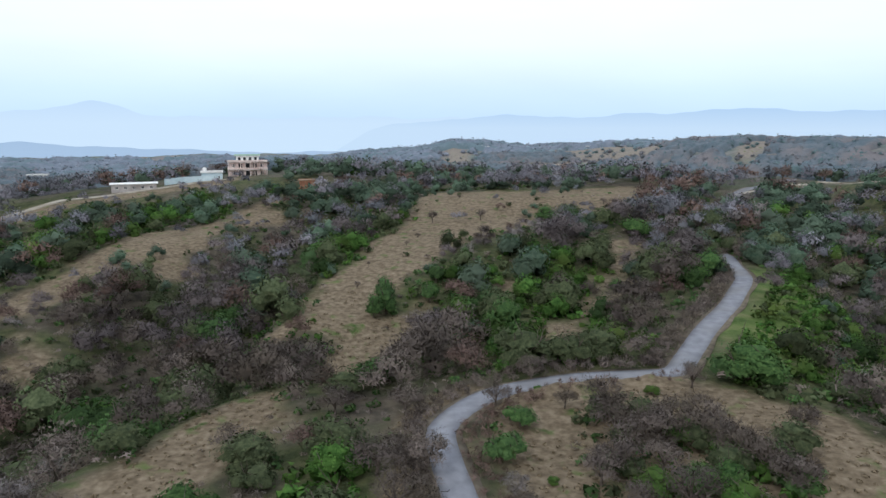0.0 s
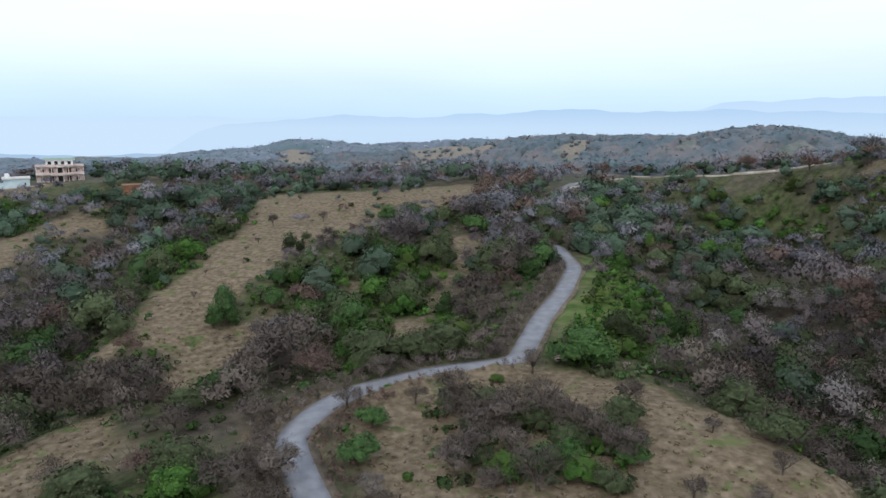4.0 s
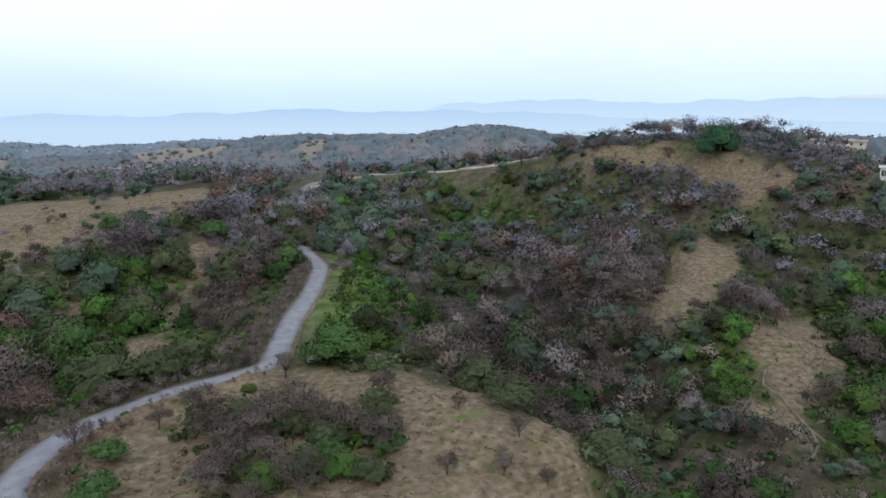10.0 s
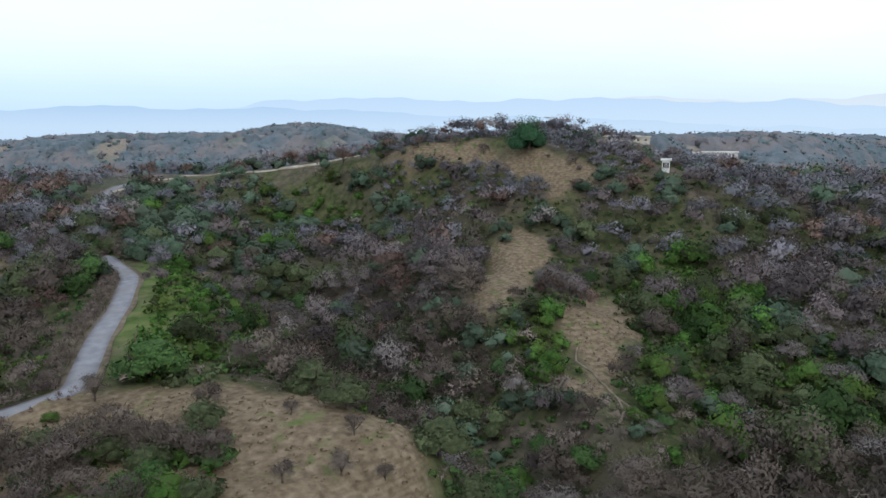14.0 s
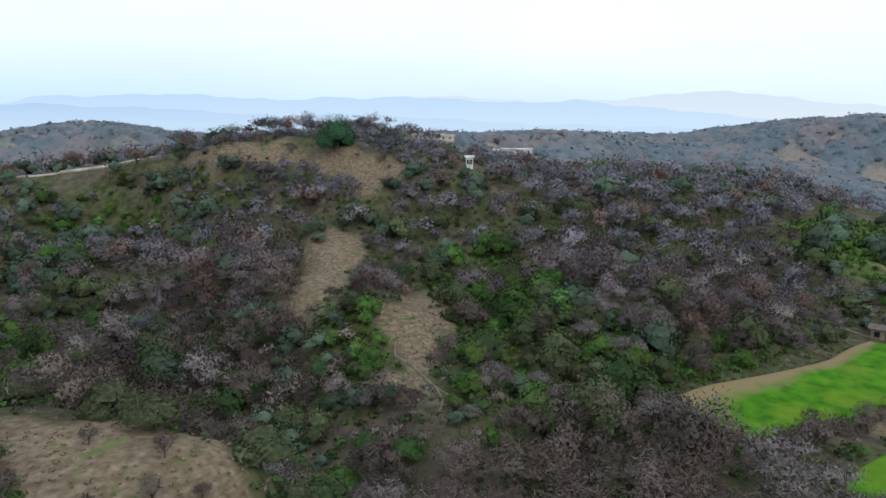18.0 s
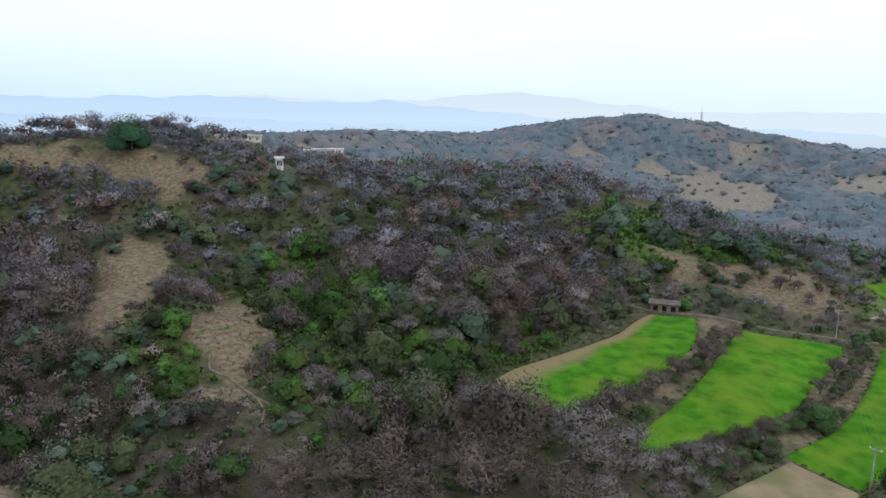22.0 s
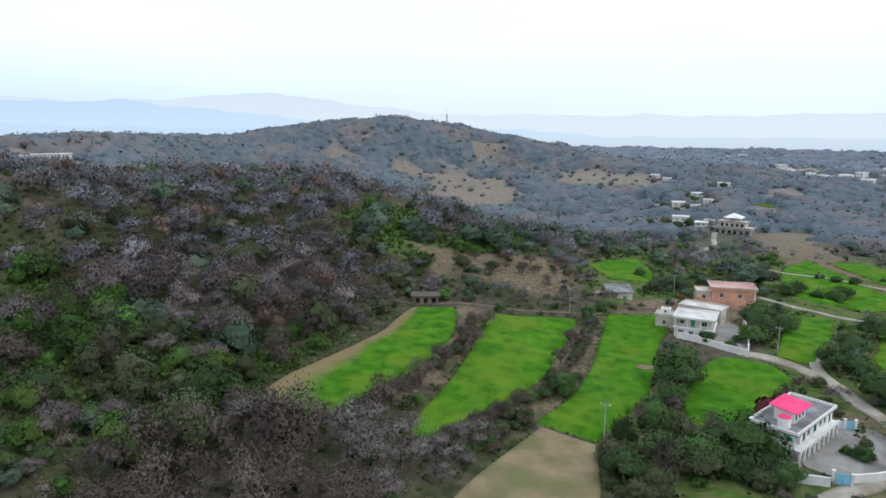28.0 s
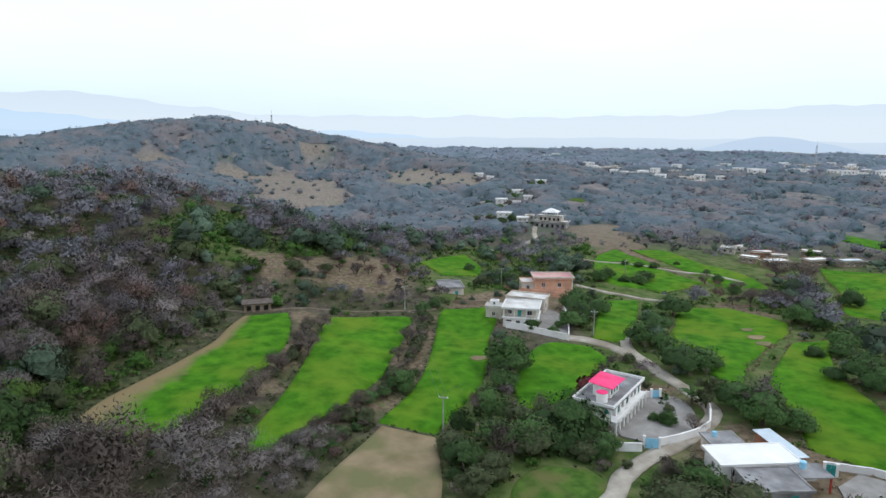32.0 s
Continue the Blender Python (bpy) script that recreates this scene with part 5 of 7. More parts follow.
wood("bank_scrub", lip[:, 0], lip[:, 1], r.uniform(0.5, 1.0, len(lip)), 1.5, [crown(40, 0.5, 5, "twig", 735 + j, 2, 1.4) for j in range(5)], M_TWIG_RUST, "dry brown scrub on the grassy bank beside the road", 64, "brush")
wood("roadside_brush", inner_edge[:, 0], inner_edge[:, 1], r.uniform(0.6, 1.3, len(inner_edge)), 0.9, [crown(50, 0.5, 5, "twig", 730 + j, 2, 1.5) for j in range(5)], M_TWIG_RUST, "dull rust-brown dry brush on the bank inside the bend", 63, "brush")
wood("roadside_brush", edge[:, 0], edge[:, 1], r.uniform(1.0, 1.7, len(edge)), 0.95, [crown(50, 0.5, 5, "twig", 720 + j, 2, 1.5) for j in range(5)], M_TWIG, "purple-brown dry brush along the road edge", 62, "brush")
x, y = scatter(1.5, 50, 150, 63)
ok = (cover(DRY, x, y, 1.0) > 0.5) & (line_distance(ROAD, x, y) > 2.6) & (patchy(x, y, 6) > -0.5)
for _, right, left, _ in FIELDS:
    ok &= inside(right + left[::-1], x, y) < 0
x, y = x[ok], y[ok]
M_TUFT = material("dry_grass_tufts", (0.145, 0.107, 0.066), (0.255, 0.198, 0.132), 0.8, detail=8)
wood("dry_grass", x, y, r.uniform(0.25, 0.6, len(x)), 0.55, [crown(9, 0.7, 3, "leaf", 740 + j) for j in range(6)], M_TUFT, "tufts of dry straw-coloured grass", 64, "grass")
x, y = scatter(1.1, 95, 330, 65)
near = np.full(x.shape, 1e9)
for _, right, left, _ in FIELDS:
    d = inside(right + left[::-1], x, y)
    near = np.minimum(near, np.where(np.hypot(x, y) < 330, np.abs(d - 0.1 + 0.5 * np.sin(x * 1.3 + y)), 1e9))
ok = (near < 0.75) & (line_distance(ROAD, x, y) > 3)
for _, pts, w in TRACKS:
    ok &= line_distance(np.array(pts, float), x, y) > w / 2 + 0.4
x, y = x[ok], y[ok]
h = len(x) // 2
wood("field_margin", x[:h], y[:h], r.uniform(0.3, 0.8, h), 0.7, [crown(16, 0.5, 3, "leaf", 760 + j) for j in range(6)], M_TUFT, "dry grass margins round the fields", 66, "grass")
wood("green_margin", x[h:], y[h:], r.uniform(0.25, 0.7, len(x) - h), 0.7, [crown(16, 0.5, 3, "leaf", 770 + j) for j in range(6)], M_LEAF_OLIVE, "weedy green margins round the fields", 67, "weeds")


# ---- buildings ----
def boxes(name, items, mat, parent=None, label=""):
    """One mesh of boxes, each x0, x1, y0, y1, z0, z1."""
    v, f = [], []
    for x0, x1, y0, y1, z0, z1 in items:
        n = len(v)
        v += [(x0, y0, z0), (x1, y0, z0), (x1, y1, z0), (x0, y1, z0), (x0, y0, z1), (x1, y0, z1), (x1, y1, z1), (x0, y1, z1)]
        f += [(n, n + 3, n + 2, n + 1), (n + 4, n + 5, n + 6, n + 7), (n, n + 1, n + 5, n + 4), (n + 1, n + 2, n + 6, n + 5), (n + 2, n + 3, n + 7, n + 6), (n + 3, n, n + 4, n + 7)]
    return mesh_object(name, v, f, mat, parent, label)


def lathe(name, profile, mat, parent=None, at=(0, 0, 0), sides=18, label=""):
    """A turned shape from radius and height pairs."""
    v, f = [], []
    for i, (r, z) in enumerate(profile):
        for k in range(sides):
            w = 2 * math.pi * k / sides
            v.append((at[0] + r * math.cos(w), at[1] + r * math.sin(w), at[2] + z))
        if i:
            for k in range(sides):
                f.append(((i - 1) * sides + k, (i - 1) * sides + (k + 1) % sides, i * sides + (k + 1) % sides, i * sides + k))
    ob = mesh_object(name, v, f, mat, parent, label, smooth=False)
    return ob


def root_at(name, x, y, turn, label, category, group="", sink=0.0, z=None):
    root = new(name)
    root.matrix_basis = pose(x, y, (float(land(x, y)[0]) if z is None else z) - sink, 0, 0, turn)
    return tagged(root, label, category, group)


M_GLASS = material("dark_window_glass", (0.02, 0.024, 0.03), (0.05, 0.055, 0.065), 2.0, rough=0.12)
M_TEAL = material("teal_paint", (0.02, 0.24, 0.22), (0.04, 0.34, 0.30), 0.8, rough=0.5)
M_CREAM = material("cream_lime_wash", (0.50, 0.45, 0.39), (0.66, 0.60, 0.53), 0.5, third=(0.40, 0.35, 0.30), third_scale=0.3)
M_CONCRETE_ROOF = material("pale_roof_screed", (0.50, 0.485, 0.46), (0.68, 0.665, 0.64), 0.35, detail=8, third=(0.36, 0.345, 0.33), third_scale=0.2, at=(0.52, 0.75))
M_STAINED_ROOF = material("stained_grey_roof", (0.19, 0.185, 0.19), (0.33, 0.325, 0.325), 0.45, detail=8, third=(0.12, 0.12, 0.125), third_scale=0.22)
M_WHITE_ROOF = material("white_roof_coating", (0.72, 0.71, 0.69), (0.84, 0.83, 0.82), 0.3, detail=8, third=(0.58, 0.56, 0.53), third_scale=0.2, at=(0.58, 0.8))
M_SHEET = material("pale_blue_metal_sheet", (0.52, 0.60, 0.66), (0.64, 0.71, 0.76), 0.6, rough=0.45, metal=0.2)
M_MUD = material("mud_plaster", (0.24, 0.185, 0.135), (0.34, 0.27, 0.205), 0.6, bump=0.02, third=(0.20, 0.15, 0.11), third_scale=0.3)
M_PAVING = material("worn_yard_paving", (0.235, 0.22, 0.205), (0.335, 0.315, 0.295), 0.5, detail=8, third=(0.19, 0.175, 0.16), third_scale=0.15)
M_RED = material("red_post_paint", (0.36, 0.04, 0.03), (0.5, 0.07, 0.05), 1.0, rough=0.5)
M_STEEL = material("galvanised_steel", (0.30, 0.31, 0.32), (0.42, 0.43, 0.44), 2.0, rough=0.45, metal=0.6)
M_FRAME = material("window_frame_paint", (0.55, 0.53, 0.5), (0.68, 0.66, 0.63), 1.0, rough=0.5)
M_MAROON = material("dark_maroon_foliage", (0.08, 0.025, 0.028), (0.16, 0.05, 0.05), 1.2, detail=8)


def side_wall(root, side, lo, hi, at, z0, z1, mat, openings, thick=0.25, frame=M_FRAME):
    """A wall along one side with real openings; each opening: centre, width, sill, head, kind."""
    cuts = sorted(openings)
    cells, run = [], lo
    for c, w, s, h, _ in cuts:
        cells += [(run, c - w / 2, z0, z1), (c - w / 2, c + w / 2, z0, z0 + s), (c - w / 2, c + w / 2, z0 + h, z1)]
        run = c + w / 2
    cells.append((run, hi, z0, z1))
    sign = -1 if side in "-y-x" and side[0] == "-" else 1

    def turn(a0, a1, d0, d1, c0, c1):
        e0, e1 = sorted((at - sign * d0, at - sign * d1))
        return (a0, a1, e0, e1, c0, c1) if side[1] == "y" else (e0, e1, a0, a1, c0, c1)

    xs = sorted({round(q, 4) for cell in cells for q in cell[:2]})
    zs = sorted({round(q, 4) for cell in cells for q in cell[2:]})

    def filled(i, k):
        if not (0 <= i < len(xs) - 1 and 0 <= k < len(zs) - 1):
            return False
        mx, mz = (xs[i] + xs[i + 1]) / 2, (zs[k] + zs[k + 1]) / 2
        return any(p < mx < q and g < mz < e for p, q, g, e in cells)

    v, f, seen = [], [], {}

    def corner(i, k, back):
        if (i, k, back) not in seen:
            seen[i, k, back] = len(v)
            u = at - sign * (thick if back else 0)
            v.append((xs[i], u, zs[k]) if side[1] == "y" else (u, xs[i], zs[k]))
        return seen[i, k, back]

    for i in range(len(xs) - 1):
        for k in range(len(zs) - 1):
            if filled(i, k):
                ring = ((i, k), (i + 1, k), (i + 1, k + 1), (i, k + 1))
                f += [tuple(corner(*q, 0) for q in ring), tuple(corner(*q, 1) for q in ring[::-1])]
                for (p, q), (di, dk) in zip(zip(ring, ring[1:] + ring[:1]), ((0, -1), (1, 0), (0, 1), (-1, 0))):
                    if not filled(i + di, k + dk):
                        f.append((corner(*p, 0), corner(*p, 1), corner(*q, 1), corner(*q, 0)))
    if side in ("+y", "-x"):
        f = [q[::-1] for q in f]
    mesh_object("wall", v, f, mat, root)
    for c, w, s, h, kind in cuts:
        a, b, p, q = c - w / 2, c + w / 2, z0 + s, z0 + h
        if kind == "open":
            # a dark sheet stands in for the shade inside
            boxes("opening_back", [turn(a, b, 1.2, 1.25, p, q)], M_DARK, root)
            continue
        t = 0.09
        rim = [turn(a, a + t, 0.03, 0.15, p, q), turn(b - t, b, 0.03, 0.15, p, q), turn(a + t, b - t, 0.03, 0.15, q - t, q)]
        if kind == "door":
            d = boxes("door", rim + [turn(a + t, b - t, 0.08, 0.13, p, q - t)], M_TEAL, root, "painted metal door")
        else:
            mid = (a + b) / 2
            rim += [turn(a + t, b - t, 0.03, 0.15, p, p + t), turn(mid - 0.04, mid + 0.04, 0.05, 0.13, p + t, q - t)]
            d = boxes("window", rim, M_TEAL if kind == "teal" else frame, root)
            boxes("pane", [turn(a + t, b - t, 0.1, 0.12, p + t, q - t)], M_GLASS, d)
            boxes("sill", [turn(a - 0.12, b + 0.12, -0.12, 0.03, p - 0.1, p)], frame, d)


def storey(root, x0, x1, y0, y1, z0, z1, wall_mat, openings, frame=M_FRAME):
    """Four walls with thickness; openings by side."""
    side_wall(root, "-y", x0, x1, y0, z0, z1, wall_mat, openings.get("front", ()), frame=frame)
    side_wall(root, "+y", x0, x1, y1, z0, z1, wall_mat, openings.get("back", ()), frame=frame)
    side_wall(root, "-x", y0 + 0.25, y1 - 0.25, x0, z0, z1, wall_mat, openings.get("left", ()), frame=frame)
    side_wall(root, "+x", y0 + 0.25, y1 - 0.25, x1, z0, z1, wall_mat, openings.get("right", ()), frame=frame)


def flat_roof(root, x0, x1, y0, y1, z, mat, rim_mat, over=0.4, rim=0.5, thick=0.22):
    """A roof slab with a parapet round it."""
    roof = boxes("roof", [(x0 - over, x1 + over, y0 - over, y1 + over, z, z + thick)], mat, root)
    if rim:
        a, b, c, d, p, q = x0 - over, x1 + over, y0 - over, y1 + over, z + thick, z + thick + rim
        for i in ((a, b, c, c + 0.2, p, q), (a, b, d - 0.2, d, p, q), (a, a + 0.2, c + 0.2, d - 0.2, p, q), (b - 0.2, b, c + 0.2, d - 0.2, p, q)):
            boxes("parapet", [i], rim_mat, roof)
    return roof


def row_of(n, lo, hi, w, s, h, kind):
    g = (hi - lo) / n
    return [(lo + g * (i + 0.5), w, s, h, kind) for i in range(n)]


def tank(x, y, z, radius, tall, mat, label, lid=None):
    t = new("water_tank")
    t.matrix_basis = pose(x, y, z)
    tagged(t, label, "water tank")
    lathe("body", ((0.01, 0), (radius, 0), (radius, tall * 0.42), (radius * 1.04, tall * 0.45), (radius, tall * 0.48), (radius, tall * 0.9), (0.01, tall * 0.9)), mat, t)
    lathe("lid", ((radius * 1.02, tall * 0.905), (radius * 1.02, tall * 0.95), (radius * 0.4, tall * 1.06), (0.01, tall * 1.08)), lid or mat, t)
    return t


def boundary(points, high, mat, label, thick=0.22, name="boundary_wall"):
    """A yard wall that follows the ground, panel by panel, with a coping."""
    root = root_at(name, *points[0], 0, label, "wall")
    ox, oy = points[0]
    oz = root.location.z
    for (ax, ay), (bx, by) in zip(points[:-1], points[1:]):
        n = max(1, round(math.hypot(bx - ax, by - ay) / 3.0))
        for i in range(n):
            px, py, qx, qy = (ax + (bx - ax) * i / n, ay + (by - ay) * i / n, ax + (bx - ax) * (i + 1) / n, ay + (by - ay) * (i + 1) / n)
            z = float(min(land(px, py)[0], land(qx, qy)[0])) - oz
            step = math.hypot(qx - px, qy - py)
            panel = boxes("panel", [(0, step, -thick / 2, thick / 2, -0.5, high), (0, step, -thick / 2 - 0.05, thick / 2 + 0.05, high, high + 0.08)], mat, root)
            panel.matrix_basis = pose(px - ox, py - oy, z, 0, 0, math.degrees(math.atan2(qy - py, qx - px)))
    return root


def gate(x, y, turn, wide, high, mat, label):
    g = root_at("yard_gate", x, y, turn, label, "gate")
    for s in (-1, 1):
        boxes("pillar", [(s * wide / 2 - 0.2, s * wide / 2 + 0.2, -0.2, 0.2, -0.4, high + 0.25), (s * wide / 2 - 0.26, s * wide / 2 + 0.26, -0.26, 0.26, high + 0.25, high + 0.35)], M_WHITE, g)
        lo, hi = sorted((s * 0.02, s * (wide / 2 - 0.22)))
        leaf = boxes("gate_leaf", [(lo, hi, -0.03, 0.03, 0.08, high)], mat, g)
        boxes("rail", [(lo, hi, -0.06, -0.03, z, z + 0.08) for z in (0.25, high * 0.55, high - 0.2)], mat, leaf)


# white two-storey house with a magenta shade over its roof stair
H = root_at("house", 92.6, -83.3, -61.5, "white two-storey house with arched veranda and magenta roof shade", "house", "village houses", z=5.0)
L, D, V = 8.0, 3.5, 2.1
boxes("plinth", [(-L - 0.3, L + 0.3, -D - 1.2, D + 0.3, -1.5, 0.15)], M_GREYCEMENT, H)
storey(H, -L + V, L, -D, D, 0.15, 2.6, M_WHITE, {"front": row_of(5, -L + V, L, 1.2, 0.5, 2.0, "window"), "left": [(-2, 1.1, 0.1, 2.0, "door"), (1.2, 1.4, 0.6, 1.9, "window")], "right": row_of(2, -D, D, 1.1, 0.7, 1.9, "window")})
boxes("floor_slab", [(-L - 0.4, L + 0.5, -D - 1.1, D + 0.3, 2.6, 2.78)], M_WHITE, H)
storey(H, -L + V, L, -D, D, 2.78, 5.0, M_WHITE, {"front": [(-4.4, 1.1, 0.2, 1.9, "teal"), (-2.4, 1.2, 0.5, 1.8, "open"), (0.2, 1.3, 0.4, 1.9, "teal"), (2.6, 1.1, 0.5, 1.8, "open"), (4.6, 1.1, 0.5, 1.8, "window"), (6.8, 0.9, 0.2, 1.9, "teal")], "left": [(-2, 1.1, 0.1, 1.9, "door"), (1.2, 1.4, 0.6, 1.8, "window")], "right": row_of(2, -D, D, 1.1, 0.5, 1.8, "teal")})


def arcade(root, axis, at, lo, hi, n, z0, z1, spring, rail):
    """Posts with round arches between, along one axis of the house."""
    def put(a0, a1, b0, b1, c0, c1):
        return (a0, a1, at + b0, at + b1, c0, c1) if axis == "x" else (at + b0, at + b1, a0, a1, c0, c1)
    g = (hi - lo) / n
    for i in range(n + 1):
        p = lo + g * i
        boxes("veranda_post", [put(p - 0.14, p + 0.14, -0.14, 0.14, z0, z1)], M_WHITE, root)
        if i < n:
            v, f = [], []
            for k in range(9):
                u, q = k / 4 - 1, p + 0.14 + (g - 0.28) * k / 8
                low = min(z1 - 0.06, spring + (z1 - 0.1 - spring) * math.sqrt(max(0, 1 - u * u)))
                for off, zz in ((-0.1, low), (0.1, low), (0.1, z1), (-0.1, z1)):
                    v.append((q, at + off, zz) if axis == "x" else (at + off, q, zz))
                if k:
                    f += [(4 * k - 4 + e, 4 * k - 4 + (e + 1) % 4, 4 * k + (e + 1) % 4, 4 * k + e) for e in range(4)]
            mesh_object("veranda_arch", v, f + [(0, 1, 2, 3), (35, 34, 33, 32)], M_WHITE, root)
            if rail:
                m = max(2, int(g / 0.45))
                for k in range(m):
                    q = p + 0.14 + (g - 0.28) * (k + 0.5) / m
                    boxes("baluster", [put(q - 0.05, q + 0.05, -0.05, 0.05, z0, z0 + 0.7)], M_WHITE, root)
                boxes("balcony_rail", [put(p + 0.14, p + g - 0.14, -0.08, 0.08, z0 + 0.7, z0 + 0.8)], M_WHITE, root)


arcade(H, "x", -D - 0.95, -L - 0.2, L + 0.3, 8, 0.15, 2.6, 1.7, False)
arcade(H, "y", -L - 0.2, -D + 0.1, D - 0.1, 3, 0.15, 2.6, 1.7, False)
arcade(H, "y", -L - 0.2, -D + 0.1, D - 0.1, 3, 2.78, 5.0, 4.0, True)
boxes("side_wall", [(-L - 0.3, -L + V, D - 0.25, D, 0.15, 2.6), (-L - 0.3, -L + V, D - 0.25, D, 2.78, 5.0)], M_WHITE, H)
boxes("balcony_coping", [(-L + 0.2, L + 0.5, -D - 1.1, -D - 0.95, 2.78, 3.1)], M_WHITE, H)
flat_roof(H, -L, L, -D, D, 5.0, M_STAINED_ROOF, M_WHITE, over=0.5, rim=0.5)
storey(H, -4.3, 0.3, -1.7, 1.6, 5.22, 7.3, M_WHITE, {"front": row_of(3, -4.1, 0.1, 0.8, 0.4, 1.8, "teal"), "right": row_of(2, -1.4, 1.4, 0.8, 0.6, 1.8, "window")})
P = [(-5.2, -2.5, 7.45), (1.3, -2.5, 7.45), (1.3, 2.3, 7.95), (-5.2, 2.3, 7.95)]
shade = mesh_object("roof_shade", P + [(x, y, z - 0.1) for x, y, z in P], [(0, 1, 2, 3), (7, 6, 5, 4), (0, 4, 5, 1), (1, 5, 6, 2), (2, 6, 7, 3), (3, 7, 4, 0)], M_PINK, H, "magenta metal sheet shade")
boxes("shade_rib", [(-5.2 + 0.59 * k, -5.14 + 0.59 * k, -2.52, -2.48, 7.36, 7.5) for k in range(12)], M_PINK, shade)


def on_roof(h, x, y, z):
    return tuple(h.matrix_basis @ Vector((x, y, z)))


tank(*on_roof(H, -6.3, -0.9, 5.23), 1.05, 1.9, M_WHITE, "round white roof tank with a magenta lid", M_PINK)
tank(*on_roof(H, 2.6, -0.9, 5.23), 0.55, 1.2, M_BLUE, "blue plastic water tank on the roof")

# yard of that house
yard = smooth_line([(88, -80), (95, -95), (93, -101), (86, -99), (80, -92), (79, -83), (84, -79)], 1.5)


def slab(name, outline, lift, mat, label, category):
    """A paved area laid over the ground."""
    p = np.asarray(outline)
    c = p.mean(0)
    rings = [c + (p - c) * s for s in (1.0, 0.75, 0.5, 0.25)]
    q = np.vstack([*rings, c[None]])
    z = land(q[:, 0], q[:, 1]) + lift
    n = len(p)
    v = np.c_[q, z]
    low = np.c_[p, land(p[:, 0], p[:, 1]) - 0.4]
    f = [(k * n + i, k * n + (i + 1) % n, (k + 1) * n + (i + 1) % n, (k + 1) * n + i) for k in range(3) for i in range(n)]
    f += [(3 * n + i, 3 * n + (i + 1) % n, 4 * n, 4 * n) for i in range(n)]
    f += [(4 * n + 1 + i, 4 * n + 1 + (i + 1) % n, (i + 1) % n, i) for i in range(n)]
    tri = []
    for a, b, c_, d in f:
        tri.append((a, b, c_))
        if d != c_:
            tri.append((a, c_, d))
    return tagged(mesh_object(name, np.vstack([v, low]), tri, mat), label, category, kind="structure")


slab("yard_paving", yard, 0.35, M_PAVING, "worn grey paving of the house yard", "yard")
boundary([(78.2, -82), (77.8, -86), (78.0, -91), (79.6, -96), (83, -100), (85.5, -102.5)], 1.7, M_WHITE, "whitewashed yard wall beside the lane")
boundary([(78.6, -78.6), (81, -74.5), (85, -69.5)], 1.5, M_WHITE, "weathered white wall below the house")
gate(78.4, -80.6, 47, 2.6, 2.0, M_BLUE, "sky-blue metal double gate between white pillars")
gate(94.2, -97.0, 63, 1.8, 2.0, M_BLUE, "pale blue metal gate between white pillars")
boundary([(94.8, -96), (96.5, -93)], 1.6, M_WHITE, "short white yard wall")

# farmhouse with white roof, lower grey block, sheet shed and red-post porch
H = root_at("farmhouse", 65.5, -89.0, -113, "low farmhouse with a bright white flat roof", "house", "village houses")
storey(H, -6.2, 6.2, -2.9, 2.9, -0.8, 2.8, M_WHITE, {"front": [(-4, 1.0, 1.6, 2.9, "window"), (-1.5, 1.0, 0.8, 3.0, "door"), (1.5, 1.1, 1.6, 2.9, "window"), (4.4, 1.1, 1.6, 2.9, "window")], "left": [(0, 1.1, 1.5, 2.8, "window")]})
flat_roof(H, -6.2, 6.2, -2.9, 2.9, 2.8, M_WHITE_ROOF, M_WHITE_ROOF, over=0.45, rim=0.12)
H = root_at("farm_block", 59.0, -85.6, -115, "low cement farm block with a stained grey roof", "house", "village houses")
storey(H, -4.1, 4.1, -3.4, 3.2, -1.2, 2.5, M_GREYCEMENT, {"front": [(-2, 1.1, 1.6, 2.8, "window"), (1.6, 1.1, 1.4, 3.2, "door")], "left": [(0, 1.2, 1.6, 2.8, "window")]})
flat_roof(H, -4.1, 4.1, -3.4, 3.2, 2.5, M_STAINED_ROOF, M_GREYCEMENT, over=0.3, rim=0.2)
H = root_at("sheet_shed", 66.7, -97.6, 161, "long shed under a pale blue metal sheet roof", "shed", "village houses")
storey(H, -4.9, 4.9, -1.3, 1.3, -0.6, 2.6, M_BRICK, {"back": row_of(3, -4.5, 4.5, 1.2, 0.9, 2.4, "open")})
shed_roof = boxes("roof", [(-5.2, 5.2, -1.6, 1.6, 2.6, 2.7)], M_SHEET, H)
boxes("corrugation", [(-5.2 + 0.4 * k, -5.12 + 0.4 * k, -1.6, 1.6, 2.7, 2.74) for k in range(26)], M_SHEET, shed_roof)
H = root_at("porch", 58.2, -93.2, -115, "open porch with red posts and a grey slab roof", "porch", "village houses")
flat_roof(H, -2.2, 2.2, -2.0, 2.0, 2.6, M_STAINED_ROOF, M_GREYCEMENT, over=0.2, rim=0.0)
for px in (-2.1, 2.1):
    for py in (-1.9, 1.9):
        boxes("post", [(px - 0.12, px + 0.12, py - 0.12, py + 0.12, -0.6, 2.6)], M_RED, H)
boxes("back_wall", [(-2.2, 2.2, 1.75, 2.0, -0.6, 2.6)], M_WHITE, H)
tank(*on_roof(H, -0.8, 0.8, 2.83), 0.5, 1.1, M_BLUE, "pale blue plastic water tank on the porch roof")
H = root_at("store_hut", 72.2, -90.2, -112, "small plastered store hut with a grey roof", "hut", "village houses")
storey(H, -2.6, 2.6, -2.0, 2.0, -0.6, 2.4, M_CREAM, {"front": [(0.6, 1.0, 0.7, 2.7, "door")], "right": [(0, 0.9, 1.5, 2.4, "window")]})
